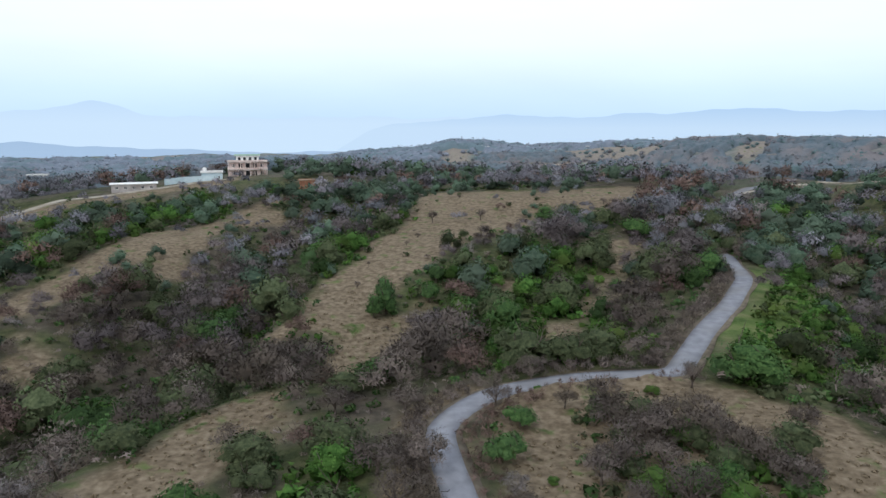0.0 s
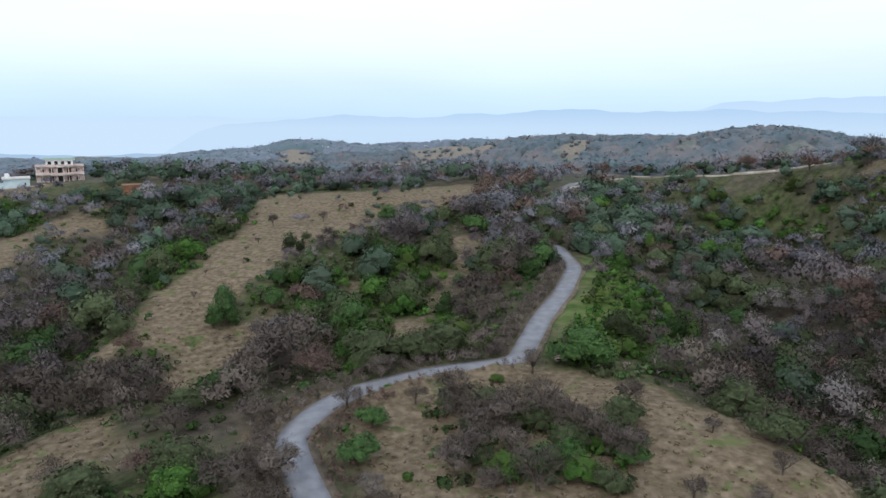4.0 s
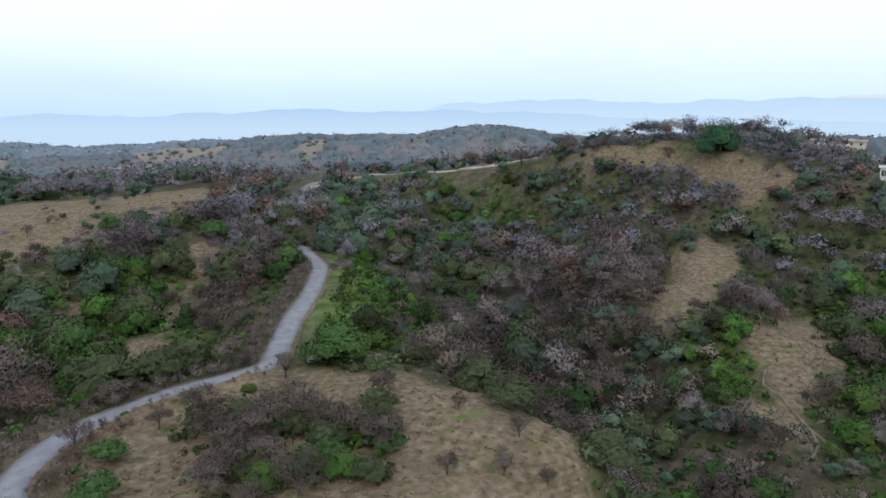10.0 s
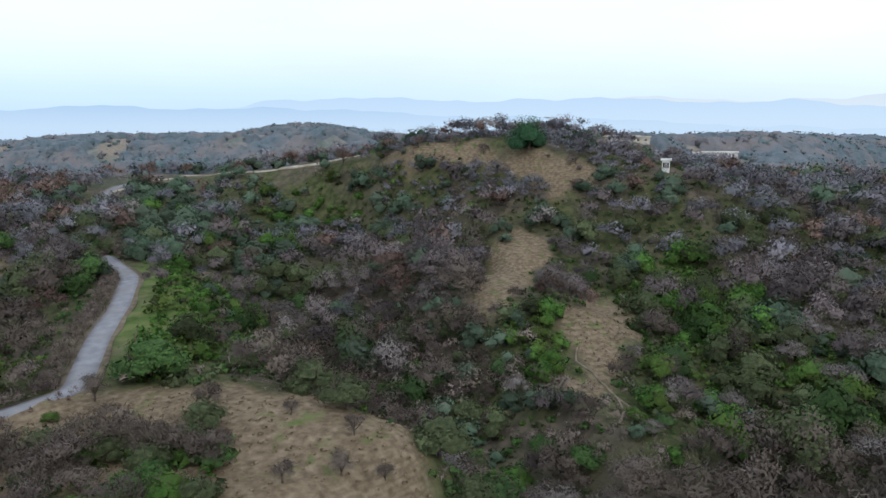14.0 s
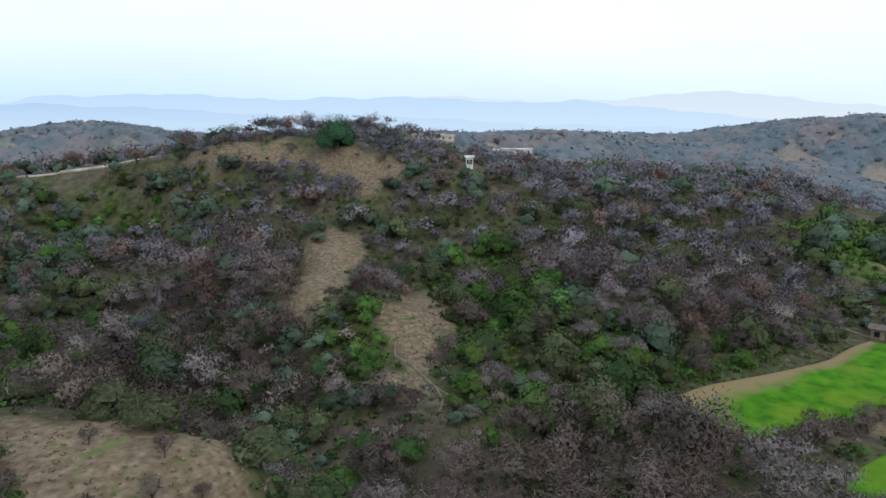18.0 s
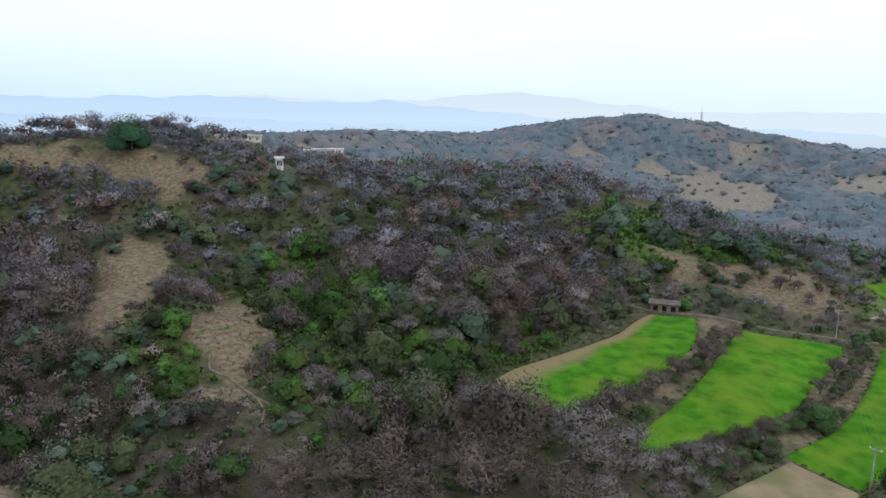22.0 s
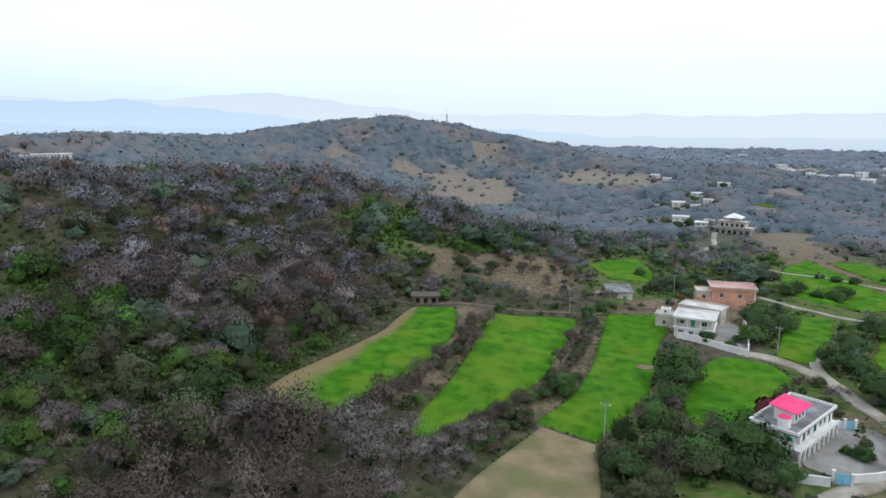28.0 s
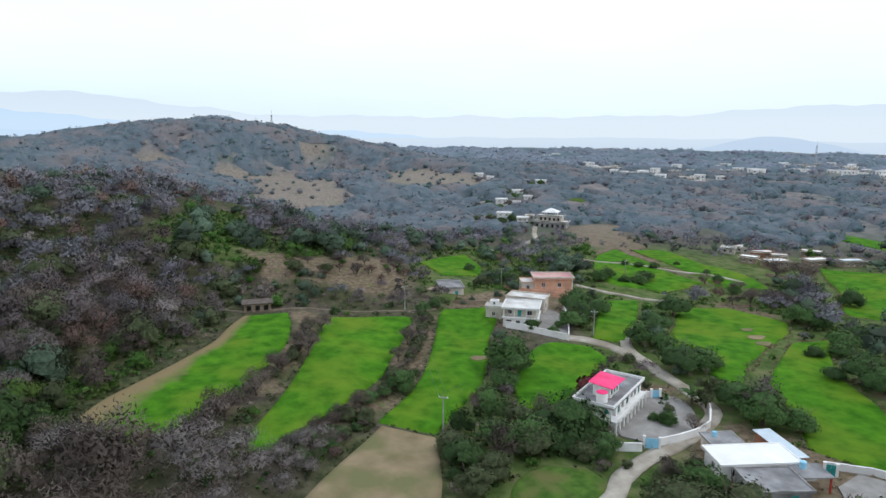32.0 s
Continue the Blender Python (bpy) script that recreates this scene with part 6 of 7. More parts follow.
flat_roof(H, -2.6, 2.6, -2.0, 2.0, 2.4, M_STAINED_ROOF, M_GREYCEMENT, over=0.35, rim=0.1)
tank(*on_roof(H, -1.0, 0.6, 2.63), 0.4, 0.9, M_BLUE, "small blue plastic water tank on the hut")
slab("farmyard", smooth_line([(56, -97), (52, -94), (47, -98), (50, -106), (57, -104)], 1.5), 0.3, M_PAVING, "pale concrete farmyard", "yard")
boundary([(61, -101), (56, -106), (50, -109), (45, -108)], 1.2, M_WHITE, "low white farmyard wall")
gate(59, -99.6, 40, 1.8, 1.9, M_TEAL, "teal metal farm gate between white pillars")

# white house in a walled yard
H = root_at("house", 147.6, -100.2, -129.5, "white two-level house with flat roofs in a walled yard", "house", "village houses", z=5.9)
storey(H, -4.6, 4.6, -4.2, 4.2, -0.6, 2.5, M_WHITE, {"front": [(-3.1, 1.5, 0.8, 2.6, "open"), (-0.6, 1.2, 1.2, 2.6, "window"), (2.2, 1.4, 0.7, 2.7, "open")], "left": row_of(2, -3.8, 3.8, 1.2, 1.4, 2.6, "window"), "right": row_of(2, -3.8, 3.8, 1.2, 1.4, 2.6, "window")})
boxes("floor_slab", [(-4.9, 4.9, -4.5, 4.5, 2.5, 2.7)], M_WHITE, H)
storey(H, -4.6, 4.6, -3.4, 4.2, 2.7, 5.0, M_CREAM, {"front": [(-2.9, 1.1, 0.7, 1.9, "window"), (-0.3, 1.0, 0.2, 2.0, "door"), (2.4, 1.3, 0.6, 1.9, "window")], "left": row_of(2, -3.0, 3.8, 1.1, 0.7, 1.9, "window"), "right": row_of(2, -3.0, 3.8, 1.1, 0.7, 1.9, "window")})
flat_roof(H, -4.6, 4.6, -4.0, 4.2, 5.0, M_CONCRETE_ROOF, M_WHITE, over=0.5, rim=0.35)
for px in (-4.4, -1.6, 1.6, 4.4):
    boxes("veranda_post", [(px - 0.13, px + 0.13, -4.4, -4.14, 2.7, 5.0)], M_WHITE, H)
H = root_at("house", 157.0, -108.6, -140, "long white rear house with a stained flat roof", "house", "village houses")
storey(H, -5.4, 5.4, -2.8, 2.8, -0.6, 3.9, M_CREAM, {"front": row_of(4, -5, 5, 1.1, 1.6, 3.0, "window"), "right": [(0, 1.2, 1.5, 3.0, "window")]})
flat_roof(H, -5.4, 5.4, -2.8, 2.8, 3.9, M_CONCRETE_ROOF, M_CREAM, over=0.4, rim=0.4)
H = root_at("outhouse", 155.6, -96.4, -130, "small white outhouse with a roof room", "hut", "village houses")
storey(H, -2.2, 2.2, -2.0, 2.0, -0.6, 3.2, M_CREAM, {"front": [(0, 1.0, 1.4, 2.6, "window")]})
flat_roof(H, -2.2, 2.2, -2.0, 2.0, 3.2, M_CONCRETE_ROOF, M_CREAM, over=0.3, rim=0.3)
storey(H, -1.2, 1.2, -1.0, 1.0, 3.42, 4.9, M_WHITE, {"front": [(0, 0.7, 0.3, 1.2, "window")]})
slab("yard_paving", smooth_line([(146, -98), (136, -102), (134, -105), (142, -111), (152, -115), (156, -112), (147, -106)], 1.5), 0.3, M_PAVING, "worn paving of the walled yard", "yard")
boundary([(146.0, -94.0), (139, -99.2), (131.9, -104.2)], 1.7, M_WHITE, "long white yard wall beside the wheat")
boundary([(131.9, -104.2), (139, -109.6), (147, -115), (154, -119.2)], 1.5, M_WHITE, "white side wall of the yard")

# peach house behind
H = root_at("house", 177.4, -132.2, -117, "peach-painted house with a pale stained flat roof", "house", "village houses")
storey(H, -6.2, 6.2, -3.8, 3.8, -1.0, 5.4, M_PEACH, {"front": [(-3.4, 1.2, 3.6, 5.0, "window"), (1.9, 1.2, 3.6, 5.0, "window"), (-4.4, 1.1, 1.0, 2.2, "window"), (4.6, 1.1, 1.0, 2.2, "window")], "right": row_of(2, -3, 3, 1.1, 3.6, 5.0, "window")})
M_ROSE_ROOF = material("faded_rose_roof", (0.48, 0.28, 0.26), (0.60, 0.42, 0.37), 0.3, detail=8, third=(0.40, 0.16, 0.19), third_scale=0.12)
flat_roof(H, -6.2, 6.2, -3.8, 3.8, 5.4, M_ROSE_ROOF, M_CREAM, over=0.5, rim=0.35)
boxes("cornice", [(-6.7, 6.7, -4.32, -4.1, 4.95, 5.15)], M_PEACH, H)
boxes("balcony_post", [(5.9, 6.2, -4.2, -3.9, -1.0, 5.4)], M_WHITE, H)
storey(H, -10.4, -6.2, -2.6, 3.8, -1.0, 3.6, M_CREAM, {"front": [(-8.3, 1.1, 2.4, 3.9, "window")]})
flat_roof(H, -10.4, -6.45, -2.6, 3.8, 3.6, M_CONCRETE_ROOF, M_PEACH, over=0.2, rim=0.3)
boundary([(184, -118), (178, -122.5), (171, -129), (166, -136)], 1.7, M_PEACH, "peach-painted compound wall")

# small grey house at the top of the fields
H = root_at("cottage", 182.6, -96.4, -110, "small weathered cement cottage with a grey roof", "house", "village houses", z=6.6)
storey(H, -3.6, 3.6, -5.0, 5.0, -0.8, 2.9, M_CREAM, {"front": [(-1.8, 1.0, 1.6, 2.8, "window"), (1.4, 1.0, 0.9, 2.9, "door")], "right": row_of(2, -4, 4, 1.0, 1.6, 2.8, "window")})
flat_roof(H, -3.6, 3.6, -5.0, 5.0, 2.9, M_STAINED_ROOF, M_GREYCEMENT, over=0.3, rim=0.35)
storey(H, -8.2, -3.6, -4.0, 0.5, -0.8, 2.2, M_MUD, {"front": [(-6, 1.0, 0.9, 2.8, "open")]})
flat_roof(H, -8.2, -3.9, -4.0, 0.5, 2.2, M_MUD, M_MUD, over=0.2, rim=0.1)
boundary([(172, -92), (168, -97.5), (164, -104)], 1.1, M_MUD, "low mud wall at the field edge")

# stone shed beside the first terrace
M_OLD_THATCH = material("weathered_brown_roof", (0.085, 0.07, 0.06), (0.155, 0.13, 0.112), 0.8, detail=8, bump=0.03)
H = root_at("field_shed", 183.5, -36.5, -102, "old brown stone shed with a flat slab roof", "shed")
storey(H, -3.6, 3.6, -2.2, 2.2, -0.8, 2.3, M_MUD, {"front": row_of(3, -3.4, 3.4, 1.2, 0.8, 2.6, "open")})
flat_roof(H, -3.6, 3.6, -2.2, 2.2, 2.3, M_OLD_THATCH, M_MUD, over=0.6, rim=0.0)

M_SHEDWALL = material("faded_pinkish_plaster", (0.40, 0.36, 0.35), (0.54, 0.50, 0.48), 0.5, third=(0.34, 0.30, 0.28), third_scale=0.3)
# mansion on the ridge: round-fronted storeys with columns
def round_front(wide, deep, bulge, n=14):
    p = [(-wide, deep), (-wide, 0)]
    p += [(wide * 0.62 * math.sin(a), -bulge * math.cos(a) + 0.0) for a in np.linspace(-math.pi / 2, math.pi / 2, n)]
    return p + [(wide, 0), (wide, deep)]


def prism(name, outline, z0, z1, mat, parent, label=""):
    n = len(outline)
    v = [(x, y, z0) for x, y in outline] + [(x, y, z1) for x, y in outline]
    v += [(sum(x for x, _ in outline) / n, sum(y for _, y in outline) / n, z) for z in (z0, z1)]
    f = [(i, (i + 1) % n, n + (i + 1) % n) for i in range(n)] + [(i, n + (i + 1) % n, n + i) for i in range(n)]
    f += [(2 * n + 1, n + i, n + (i + 1) % n) for i in range(n)] + [(2 * n, (i + 1) % n, i) for i in range(n)]
    return mesh_object(name, v, f, mat, parent, label)


H = root_at("mansion", -89.5, 309, 16.3, "pink-beige three-storey mansion with round balconies and columns", "house", "ridge houses", sink=0.5)
M_BEIGE = material("pink_beige_plaster", (0.68, 0.52, 0.48), (0.82, 0.69, 0.65), 0.4, third=(0.60, 0.47, 0.43), third_scale=0.3)
M_GREENTRIM = material("pale_green_trim", (0.30, 0.44, 0.36), (0.40, 0.54, 0.45), 0.8)
for z, w in ((0, 8.2), (3.4, 8.2)):
    storey(H, -w, w, 1.5, 9, z, z + 3.2, M_BEIGE, {"front": [(-6.4, 1.3, 0.8, 2.3, "window"), (-3.2, 1.5, 0.3, 2.5, "open"), (0, 1.8, 0.2, 2.6, "open"), (3.2, 1.5, 0.3, 2.5, "open"), (6.4, 1.3, 0.8, 2.3, "window")], "left": row_of(3, 2, 8.5, 1.2, 0.8, 2.2, "window"), "right": row_of(3, 2, 8.5, 1.2, 0.8, 2.2, "window")})
    prism("balcony_slab", round_front(w + 0.7, 9.4, 2.4), z + 3.2, z + 3.4, M_WHITE, H)
    for a in np.linspace(-math.pi / 2, math.pi / 2, 8):
        x, y = w * 0.6 * math.sin(a), -2.1 * math.cos(a) + 0.3
        lathe("column", ((0.3, 0), (0.22, 0.2), (0.2, 2.9), (0.32, 3.2)), M_BEIGE, H, (x, y, z), 10)
    for x in (-w - 0.3, -w * 0.8, w * 0.8, w + 0.3):
        lathe("column", ((0.28, 0), (0.2, 0.2), (0.19, 2.9), (0.3, 3.2)), M_BEIGE, H, (x, 0.4, z), 10)
    rim = round_front(w + 0.6, 9.3, 2.3)
    boxes("balcony_rail", [(min(a[0], b[0]) - 0.06, max(a[0], b[0]) + 0.06, min(a[1], b[1]) - 0.06, max(a[1], b[1]) + 0.06, z + 3.4, z + 4.2) for a, b in zip(rim[1:-2], rim[2:-1])], M_BEIGE, H)
storey(H, -5, 5, 2.5, 8, 6.8, 9.2, M_WHITE, {"front": row_of(4, -4.8, 4.8, 1.2, 0.5, 1.9, "open"), "left": row_of(2, 3, 7.5, 1.1, 0.7, 2.0, "window")})
flat_roof(H, -5, 5, 2.5, 8, 9.2, M_CONCRETE_ROOF, M_GREENTRIM, over=0.8, rim=0.5)
H = root_at("long_shed", -123, 267, 24.5, "long whitewashed building with a white roof on the ridge", "house", "ridge houses")
storey(H, -8.2, 8.2, -3, 3, -1.0, 2.7, M_SHEDWALL, {"front": row_of(5, -7.8, 7.8, 1.1, 1.9, 2.9, "window"), "right": row_of(2, -2.6, 2.6, 1.1, 1.9, 2.9, "window")})
flat_roof(H, -8.2, 8.2, -3, 3, 2.7, M_WHITE_ROOF, M_WHITE_ROOF, over=0.6, rim=0.12)
H = root_at("blue_house", -102, 297, 18.8, "small pale blue house beside the mansion", "house", "ridge houses")
M_PALEBLUE = material("pale_blue_wash", (0.46, 0.58, 0.63), (0.60, 0.70, 0.74), 0.5)
storey(H, -4.4, 4.4, -3, 3, -0.8, 3.6, M_PALEBLUE, {"front": row_of(3, -4, 4, 1.1, 1.6, 3.0, "window")})
flat_roof(H, -4.4, 4.4, -3, 3, 3.6, M_CONCRETE_ROOF, M_WHITE, over=0.4, rim=0.5)
tank(*on_roof(H, -3.0, 0.5, 3.83), 0.9, 1.9, M_WHITE, "white water tank on the blue house")
boundary([(-117, 282), (-111, 288), (-104.5, 291), (-98, 293)], 2.6, M_PALEBLUE, "pale blue compound wall on the ridge")
H = root_at("brick_hut", -56.5, 279, 11.5, "small red brick hut with a flat roof on the hill", "hut", "ridge houses")
storey(H, -3.1, 3.1, -2.4, 2.4, -0.8, 2.9, M_BRICK, {"front": [(0.8, 1.1, 0.8, 2.9, "open")]})
flat_roof(H, -3.1, 3.1, -2.4, 2.4, 2.9, M_MUD, M_BRICK, over=0.3, rim=0.15)

# house with a white pyramid-roofed pavilion
H = root_at("pavilion_house", 300, -222, -140, "grey two-storey house with a white pyramid roof pavilion", "house", "valley houses")
storey(H, -9, 9, -4, 4, -1.0, 3.0, M_GREYCEMENT, {"front": row_of(6, -8.6, 8.6, 1.5, 0.9, 2.9, "open")})
flat_roof(H, -9, 9, -4, 4, 3.0, M_CONCRETE_ROOF, M_GREYCEMENT, over=0.7, rim=0.5)
storey(H, -7, 6, -3, 3.5, 3.22, 6.0, M_CREAM, {"front": row_of(5, -6.6, 5.6, 1.3, 0.4, 2.2, "open")})
flat_roof(H, -7, 6, -3, 3.5, 6.0, M_CONCRETE_ROOF, M_GREYCEMENT, over=0.9, rim=0.4)
for px in (-3.6, 2.6):
    for py in (-2.2, 2.7):
        boxes("pavilion_post", [(px - 0.2, px + 0.2, py - 0.2, py + 0.2, 6.22, 8.4)], M_WHITE, H)
mesh_object("pavilion_roof", [(-5, -3.6, 8.4), (4, -3.6, 8.4), (4, 4.1, 8.4), (-5, 4.1, 8.4), (-0.5, 0.25, 10.6), (-5, -3.6, 8.2), (4, -3.6, 8.2), (4, 4.1, 8.2), (-5, 4.1, 8.2)], [(0, 1, 4), (1, 2, 4), (2, 3, 4), (3, 0, 4), (0, 5, 6), (0, 6, 1), (1, 6, 7), (1, 7, 2), (2, 7, 8), (2, 8, 3), (3, 8, 5), (3, 5, 0), (5, 8, 7), (5, 7, 6)], M_WHITE, H)


def small_house(x, y, turn, w, d, h, wall, roof, label, name="far_house", group="valley houses", floors=1):
    """A plain flat-roofed house with windows and a door on its front."""
    H = root_at(name, x, y, turn, label, "house", group)
    for k in range(floors):
        z = -1.0 if k == 0 else k * h
        storey(H, -w / 2, w / 2, -d / 2, d / 2, z, (k + 1) * h, wall, {"front": row_of(max(2, int(w / 3.2)), -w / 2 + 0.4, w / 2 - 0.4, 1.2, (1.8 if k == 0 else 0.8), (h + 0.4 if k == 0 else h - 0.6), "window")})
    flat_roof(H, -w / 2, w / 2, -d / 2, d / 2, floors * h, roof, wall, over=0.5, rim=0.4)
    return H


for (px, py), rad in (((127.5, -75.0), 1.5), ((112, -150), 1.8), ((107.5, -147), 1.6), ((118, -154), 1.2)):
    ring = [(px + rad * (1 + 0.25 * math.sin(3 * a)) * math.cos(a), py + 1.5 * rad * math.sin(a)) for a in np.linspace(0, 2 * math.pi, 14)[:-1]]
    slab("bare_patch", ring, 0.56, M_STUBBLE, "bare brown patch in the wheat", "bare soil")


# ---- further houses ----
small_house(411, 128, -72, 19, 8, 4.2, M_WHITE, M_CONCRETE_ROOF, "long cream house with pillars on the village terrace", group="village ridge houses")
small_house(399, 140, -70, 7, 6, 3.0, M_WHITE, M_CONCRETE_ROOF, "small white house on the village terrace", group="village ridge houses")
small_house(217, 84.5, -68, 2.4, 2.4, 3.2, M_WHITE, M_CONCRETE_ROOF, "small white water-tower room among trees", group="village ridge houses")
for x, y, w in ((275, 147, 6), (280, 143, 7), (280, 137, 6), (329, 152, 8), (333, 148, 7), (333, 143, 8)):
    small_house(x, y, -64, w, 4.5, 2.8, M_CREAM, M_CONCRETE_ROOF, "pale plastered house on the wooded ridge", group="village ridge houses")
small_house(100, 634, 9, 18, 8, 3.4, M_CREAM, M_BRICK, "pale farmhouse with a brick-red roof on the far slope", group="far ridge houses")
small_house(84, 626, 9, 7, 6, 3.2, M_WHITE, M_CONCRETE_ROOF, "white farmhouse on the far slope", group="far ridge houses")
for x, y, w in ((-345, 572, 16), (-330, 590, 9), (-112, 845, 20), (-92, 850, 12), (44, 868, 14), (56, 868, 10), (175, 800, 12)):
    small_house(x, y, -math.degrees(math.atan2(x, y)), w, 7, 4.0, M_WHITE, M_CONCRETE_ROOF, "white house on a far ridge", group="far ridge houses")
# hamlet below the mast hill
for x, y, w, fl in ((392, -247, 11, 2), (400, -238, 7, 1), (385, -255, 8, 1), (338, -215, 12, 2), (346, -207, 7, 1), (324, -219, 9, 1), (330, -228, 7, 1), (417, -277, 11, 1), (395, -271, 8, 1), (428, -268, 8, 1), (447, -319, 12, 1), (460, -312, 7, 1), (498, -291, 9, 1), (483, -293, 8, 1)):
    small_house(x, y, -math.degrees(math.atan2(x, y)) + 8 * math.sin(x), 0.68 * w, 5, 2.1, M_WHITE if w > 7 else M_CREAM, M_WHITE_ROOF if w > 8 else M_CONCRETE_ROOF, "pale flat-roofed house in the valley hamlet", floors=fl)
    for k, kname in enumerate(("evergreen", "bare", "evergreen")):
        a = x + 2.1 * k
        tree(kname, 0.972 * x + 6.5 * math.cos(a) + 3 * k, 0.972 * y + 6.5 * math.sin(a), 2.6 + 1.1 * math.sin(3 * a), 0.95, "tree beside the pale hamlet houses")
# low mud-walled farm compound
for x, y, w, d, mat, roof in ((176, -243, 12, 6, M_MUD, M_WHITE_ROOF), (187, -241, 8, 5, M_MUD, M_WHITE_ROOF), (194, -258, 10, 5, M_BRICK, M_WHITE_ROOF), (206, -262, 8, 5, M_CREAM, M_WHITE_ROOF), (184, -256, 7, 5, M_MUD, M_CONCRETE_ROOF), (185, -279, 9, 5, M_MUD, M_WHITE_ROOF), (172, -263, 12, 5, M_MUD, M_WHITE_ROOF), (163, -272, 12, 5, M_MUD, M_SHEET), (205, -250, 7, 5, M_CREAM, M_CONCRETE_ROOF)):
    small_house(x, y, -143 + 38 * math.sin(1.7 * y + x), 0.8 * w, d, 2.5, mat, roof, "low mud-walled farm building with a pale roof", "farm_building", "farm compound")
boundary([(166, -224), (158, -232), (160, -246), (176, -252)], 1.6, M_MUD, "mud wall round the farm compound")

# town on the plain
r = np.random.default_rng(17)
TOWN = ((133.5, 690, 26, 14), (130, 780, 20, 10), (138, 640, 16, 9), (141.5, 760, 20, 12), (148.5, 760, 26, 18), (146, 880, 24, 12), (127, 900, 30, 8), (152, 700, 20, 10))
town_walls = (M_WHITE, M_CREAM, M_WHITE, M_WHITE, M_GREYCEMENT, M_WHITE)
for b, d, spread, n in ((b, d, s, int(1.1 * n)) for b, d, s, n in TOWN):
    cx, cy = spot(b, d)
    for _ in range(n):
        x, y = cx + 1.3 * r.normal(0, spread), cy + r.normal(0, spread)
        wall = town_walls[int(r.integers(0, 6))]
        small_house(float(x), float(y), float(-math.degrees(math.atan2(x, y)) + r.uniform(-30, 30)), float(r.uniform(6, 11)), 7, 2.8, wall, M_WHITE_ROOF, "pale flat-roofed town house on the plain", "town_house", "town houses", floors=1 + int(r.integers(0, 3) == 2))


# ---- masts, poles and wires ----
def lattice_mast(x, y, high, wide, label):
    m = root_at("radio_mast", x, y, 20, label, "mast")
    legs = [(-1, -1), (1, -1), (1, 1), (-1, 1)]
    for sx, sy in legs:
        v, f = tube([(sx * wide, sy * wide, -1), (sx * wide * 0.25, sy * wide * 0.25, high)], (0.16, 0.1), 4)
        mesh_object("leg", v, f, M_STEEL, m)
    n = 8
    for k in range(n):
        z0, z1 = high * k / n, high * (k + 1) / n
        a, c = wide * (1 - 0.75 * k / n), wide * (1 - 0.75 * (k + 1) / n)
        for (px, py), (qx, qy) in zip(legs, legs[1:] + legs[:1]):
            v, f = tube([(px * a, py * a, z0), (qx * c, qy * c, z1)], (0.07, 0.07), 4)
            mesh_object("brace", v, f, M_STEEL, m)
    lathe("antenna", ((0.12, high), (0.1, high + 4), (0.02, high + 6)), M_STEEL, m, sides=6)


lattice_mast(*spot(103.1, 690), 14, 1.2, "steel lattice mast on the wooded hilltop")
lattice_mast(*spot(146.1, 870), 26, 1.6, "tall steel lattice mast above the town")


def pole(x, y, high, turn):
    p = root_at("utility_pole", x, y, turn, "grey utility pole with a cross arm", "pole", "utility poles")
    lathe("shaft", ((0.17, -0.6), (0.15, 0), (0.1, high), (0.01, high + 0.02)), M_GREYCEMENT, p, sides=8)
    boxes("cross_arm", [(-0.9, 0.9, -0.06, 0.06, high - 0.55, high - 0.42)], M_STEEL, p)
    for k in (-0.8, 0.0, 0.8):
        lathe("insulator", ((0.07, 0), (0.1, 0.08), (0.05, 0.2), (0.01, 0.22)), M_WHITE, p, (k, 0, high - 0.42), 8)
    return [tuple(p.matrix_basis @ Vector((k, 0, high - 0.2))) for k in (-0.8, 0.8)]


POLES = [(98, -50.5), (131, -111.5), (185, -117), (168.5, -74.5), (186, -172)]
tops = [pole(x, y, 7.4, 40 + 17 * i) for i, (x, y) in enumerate(POLES)]


def cable(a, b, sag=0.8):
    c = new("cable")
    tagged(c, "thin dark power cable between utility poles", "cable")
    pts = [tuple(np.array(a) * (1 - t) + np.array(b) * t - (0, 0, 4 * sag * t * (1 - t))) for t in np.linspace(0, 1, 13)]
    v, f = tube(pts, [0.022] * 13, 4)
    mesh_object("wire", v, f, M_DARK, c)


for i, j in ((0, 1), (1, 2), (0, 3), (2, 4)):
    for k in (0, 1):
        cable(tops[i][k], tops[j][k])

# ---- single trees by the fields, houses and on the grass: x, y, crown radius ----
BY_HOUSES = [(141.5, -99.5, 2.3), (137.5, -103.5, 1.6), (140.5, -107.5, 1.4), (118.6, -78.1, 6.6), (112, -72.2, 3.6), (118.4, -51.6, 3.5), (165.9, -78.9, 2.4), (169.2, -84.5, 2.3), (139.3, -111, 4.0), (143.6, -118.9, 3.7), (151, -121, 5), (146.5, -126, 4.3), (156, -125, 4.5), (121.4, -118.1, 4.4), (126.7, -129.1, 4.6), (139.2, -148.2, 5.2), (115.1, -120.4, 3.5), (103.1, -113, 5.6), (101, -118.5, 4.2), (84.2, -108.6, 4.5), (76.7, -106.5, 5.4), (71.3, -109.6, 3.6)]
for k, (x, y) in enumerate(smooth_line([(76, 179), (74, 196), (79, 218), (94, 240), (108, 262)], 4.2)):
    for s in (-1, 1):
        tree("bare" if (k + s) % 3 else "evergreen", float(x + 5.2 * s), float(y + 1.2 * s), 2.9 + 0.5 * math.sin(k * 2.1), 1.0, "roadside tree overhanging the narrow road")
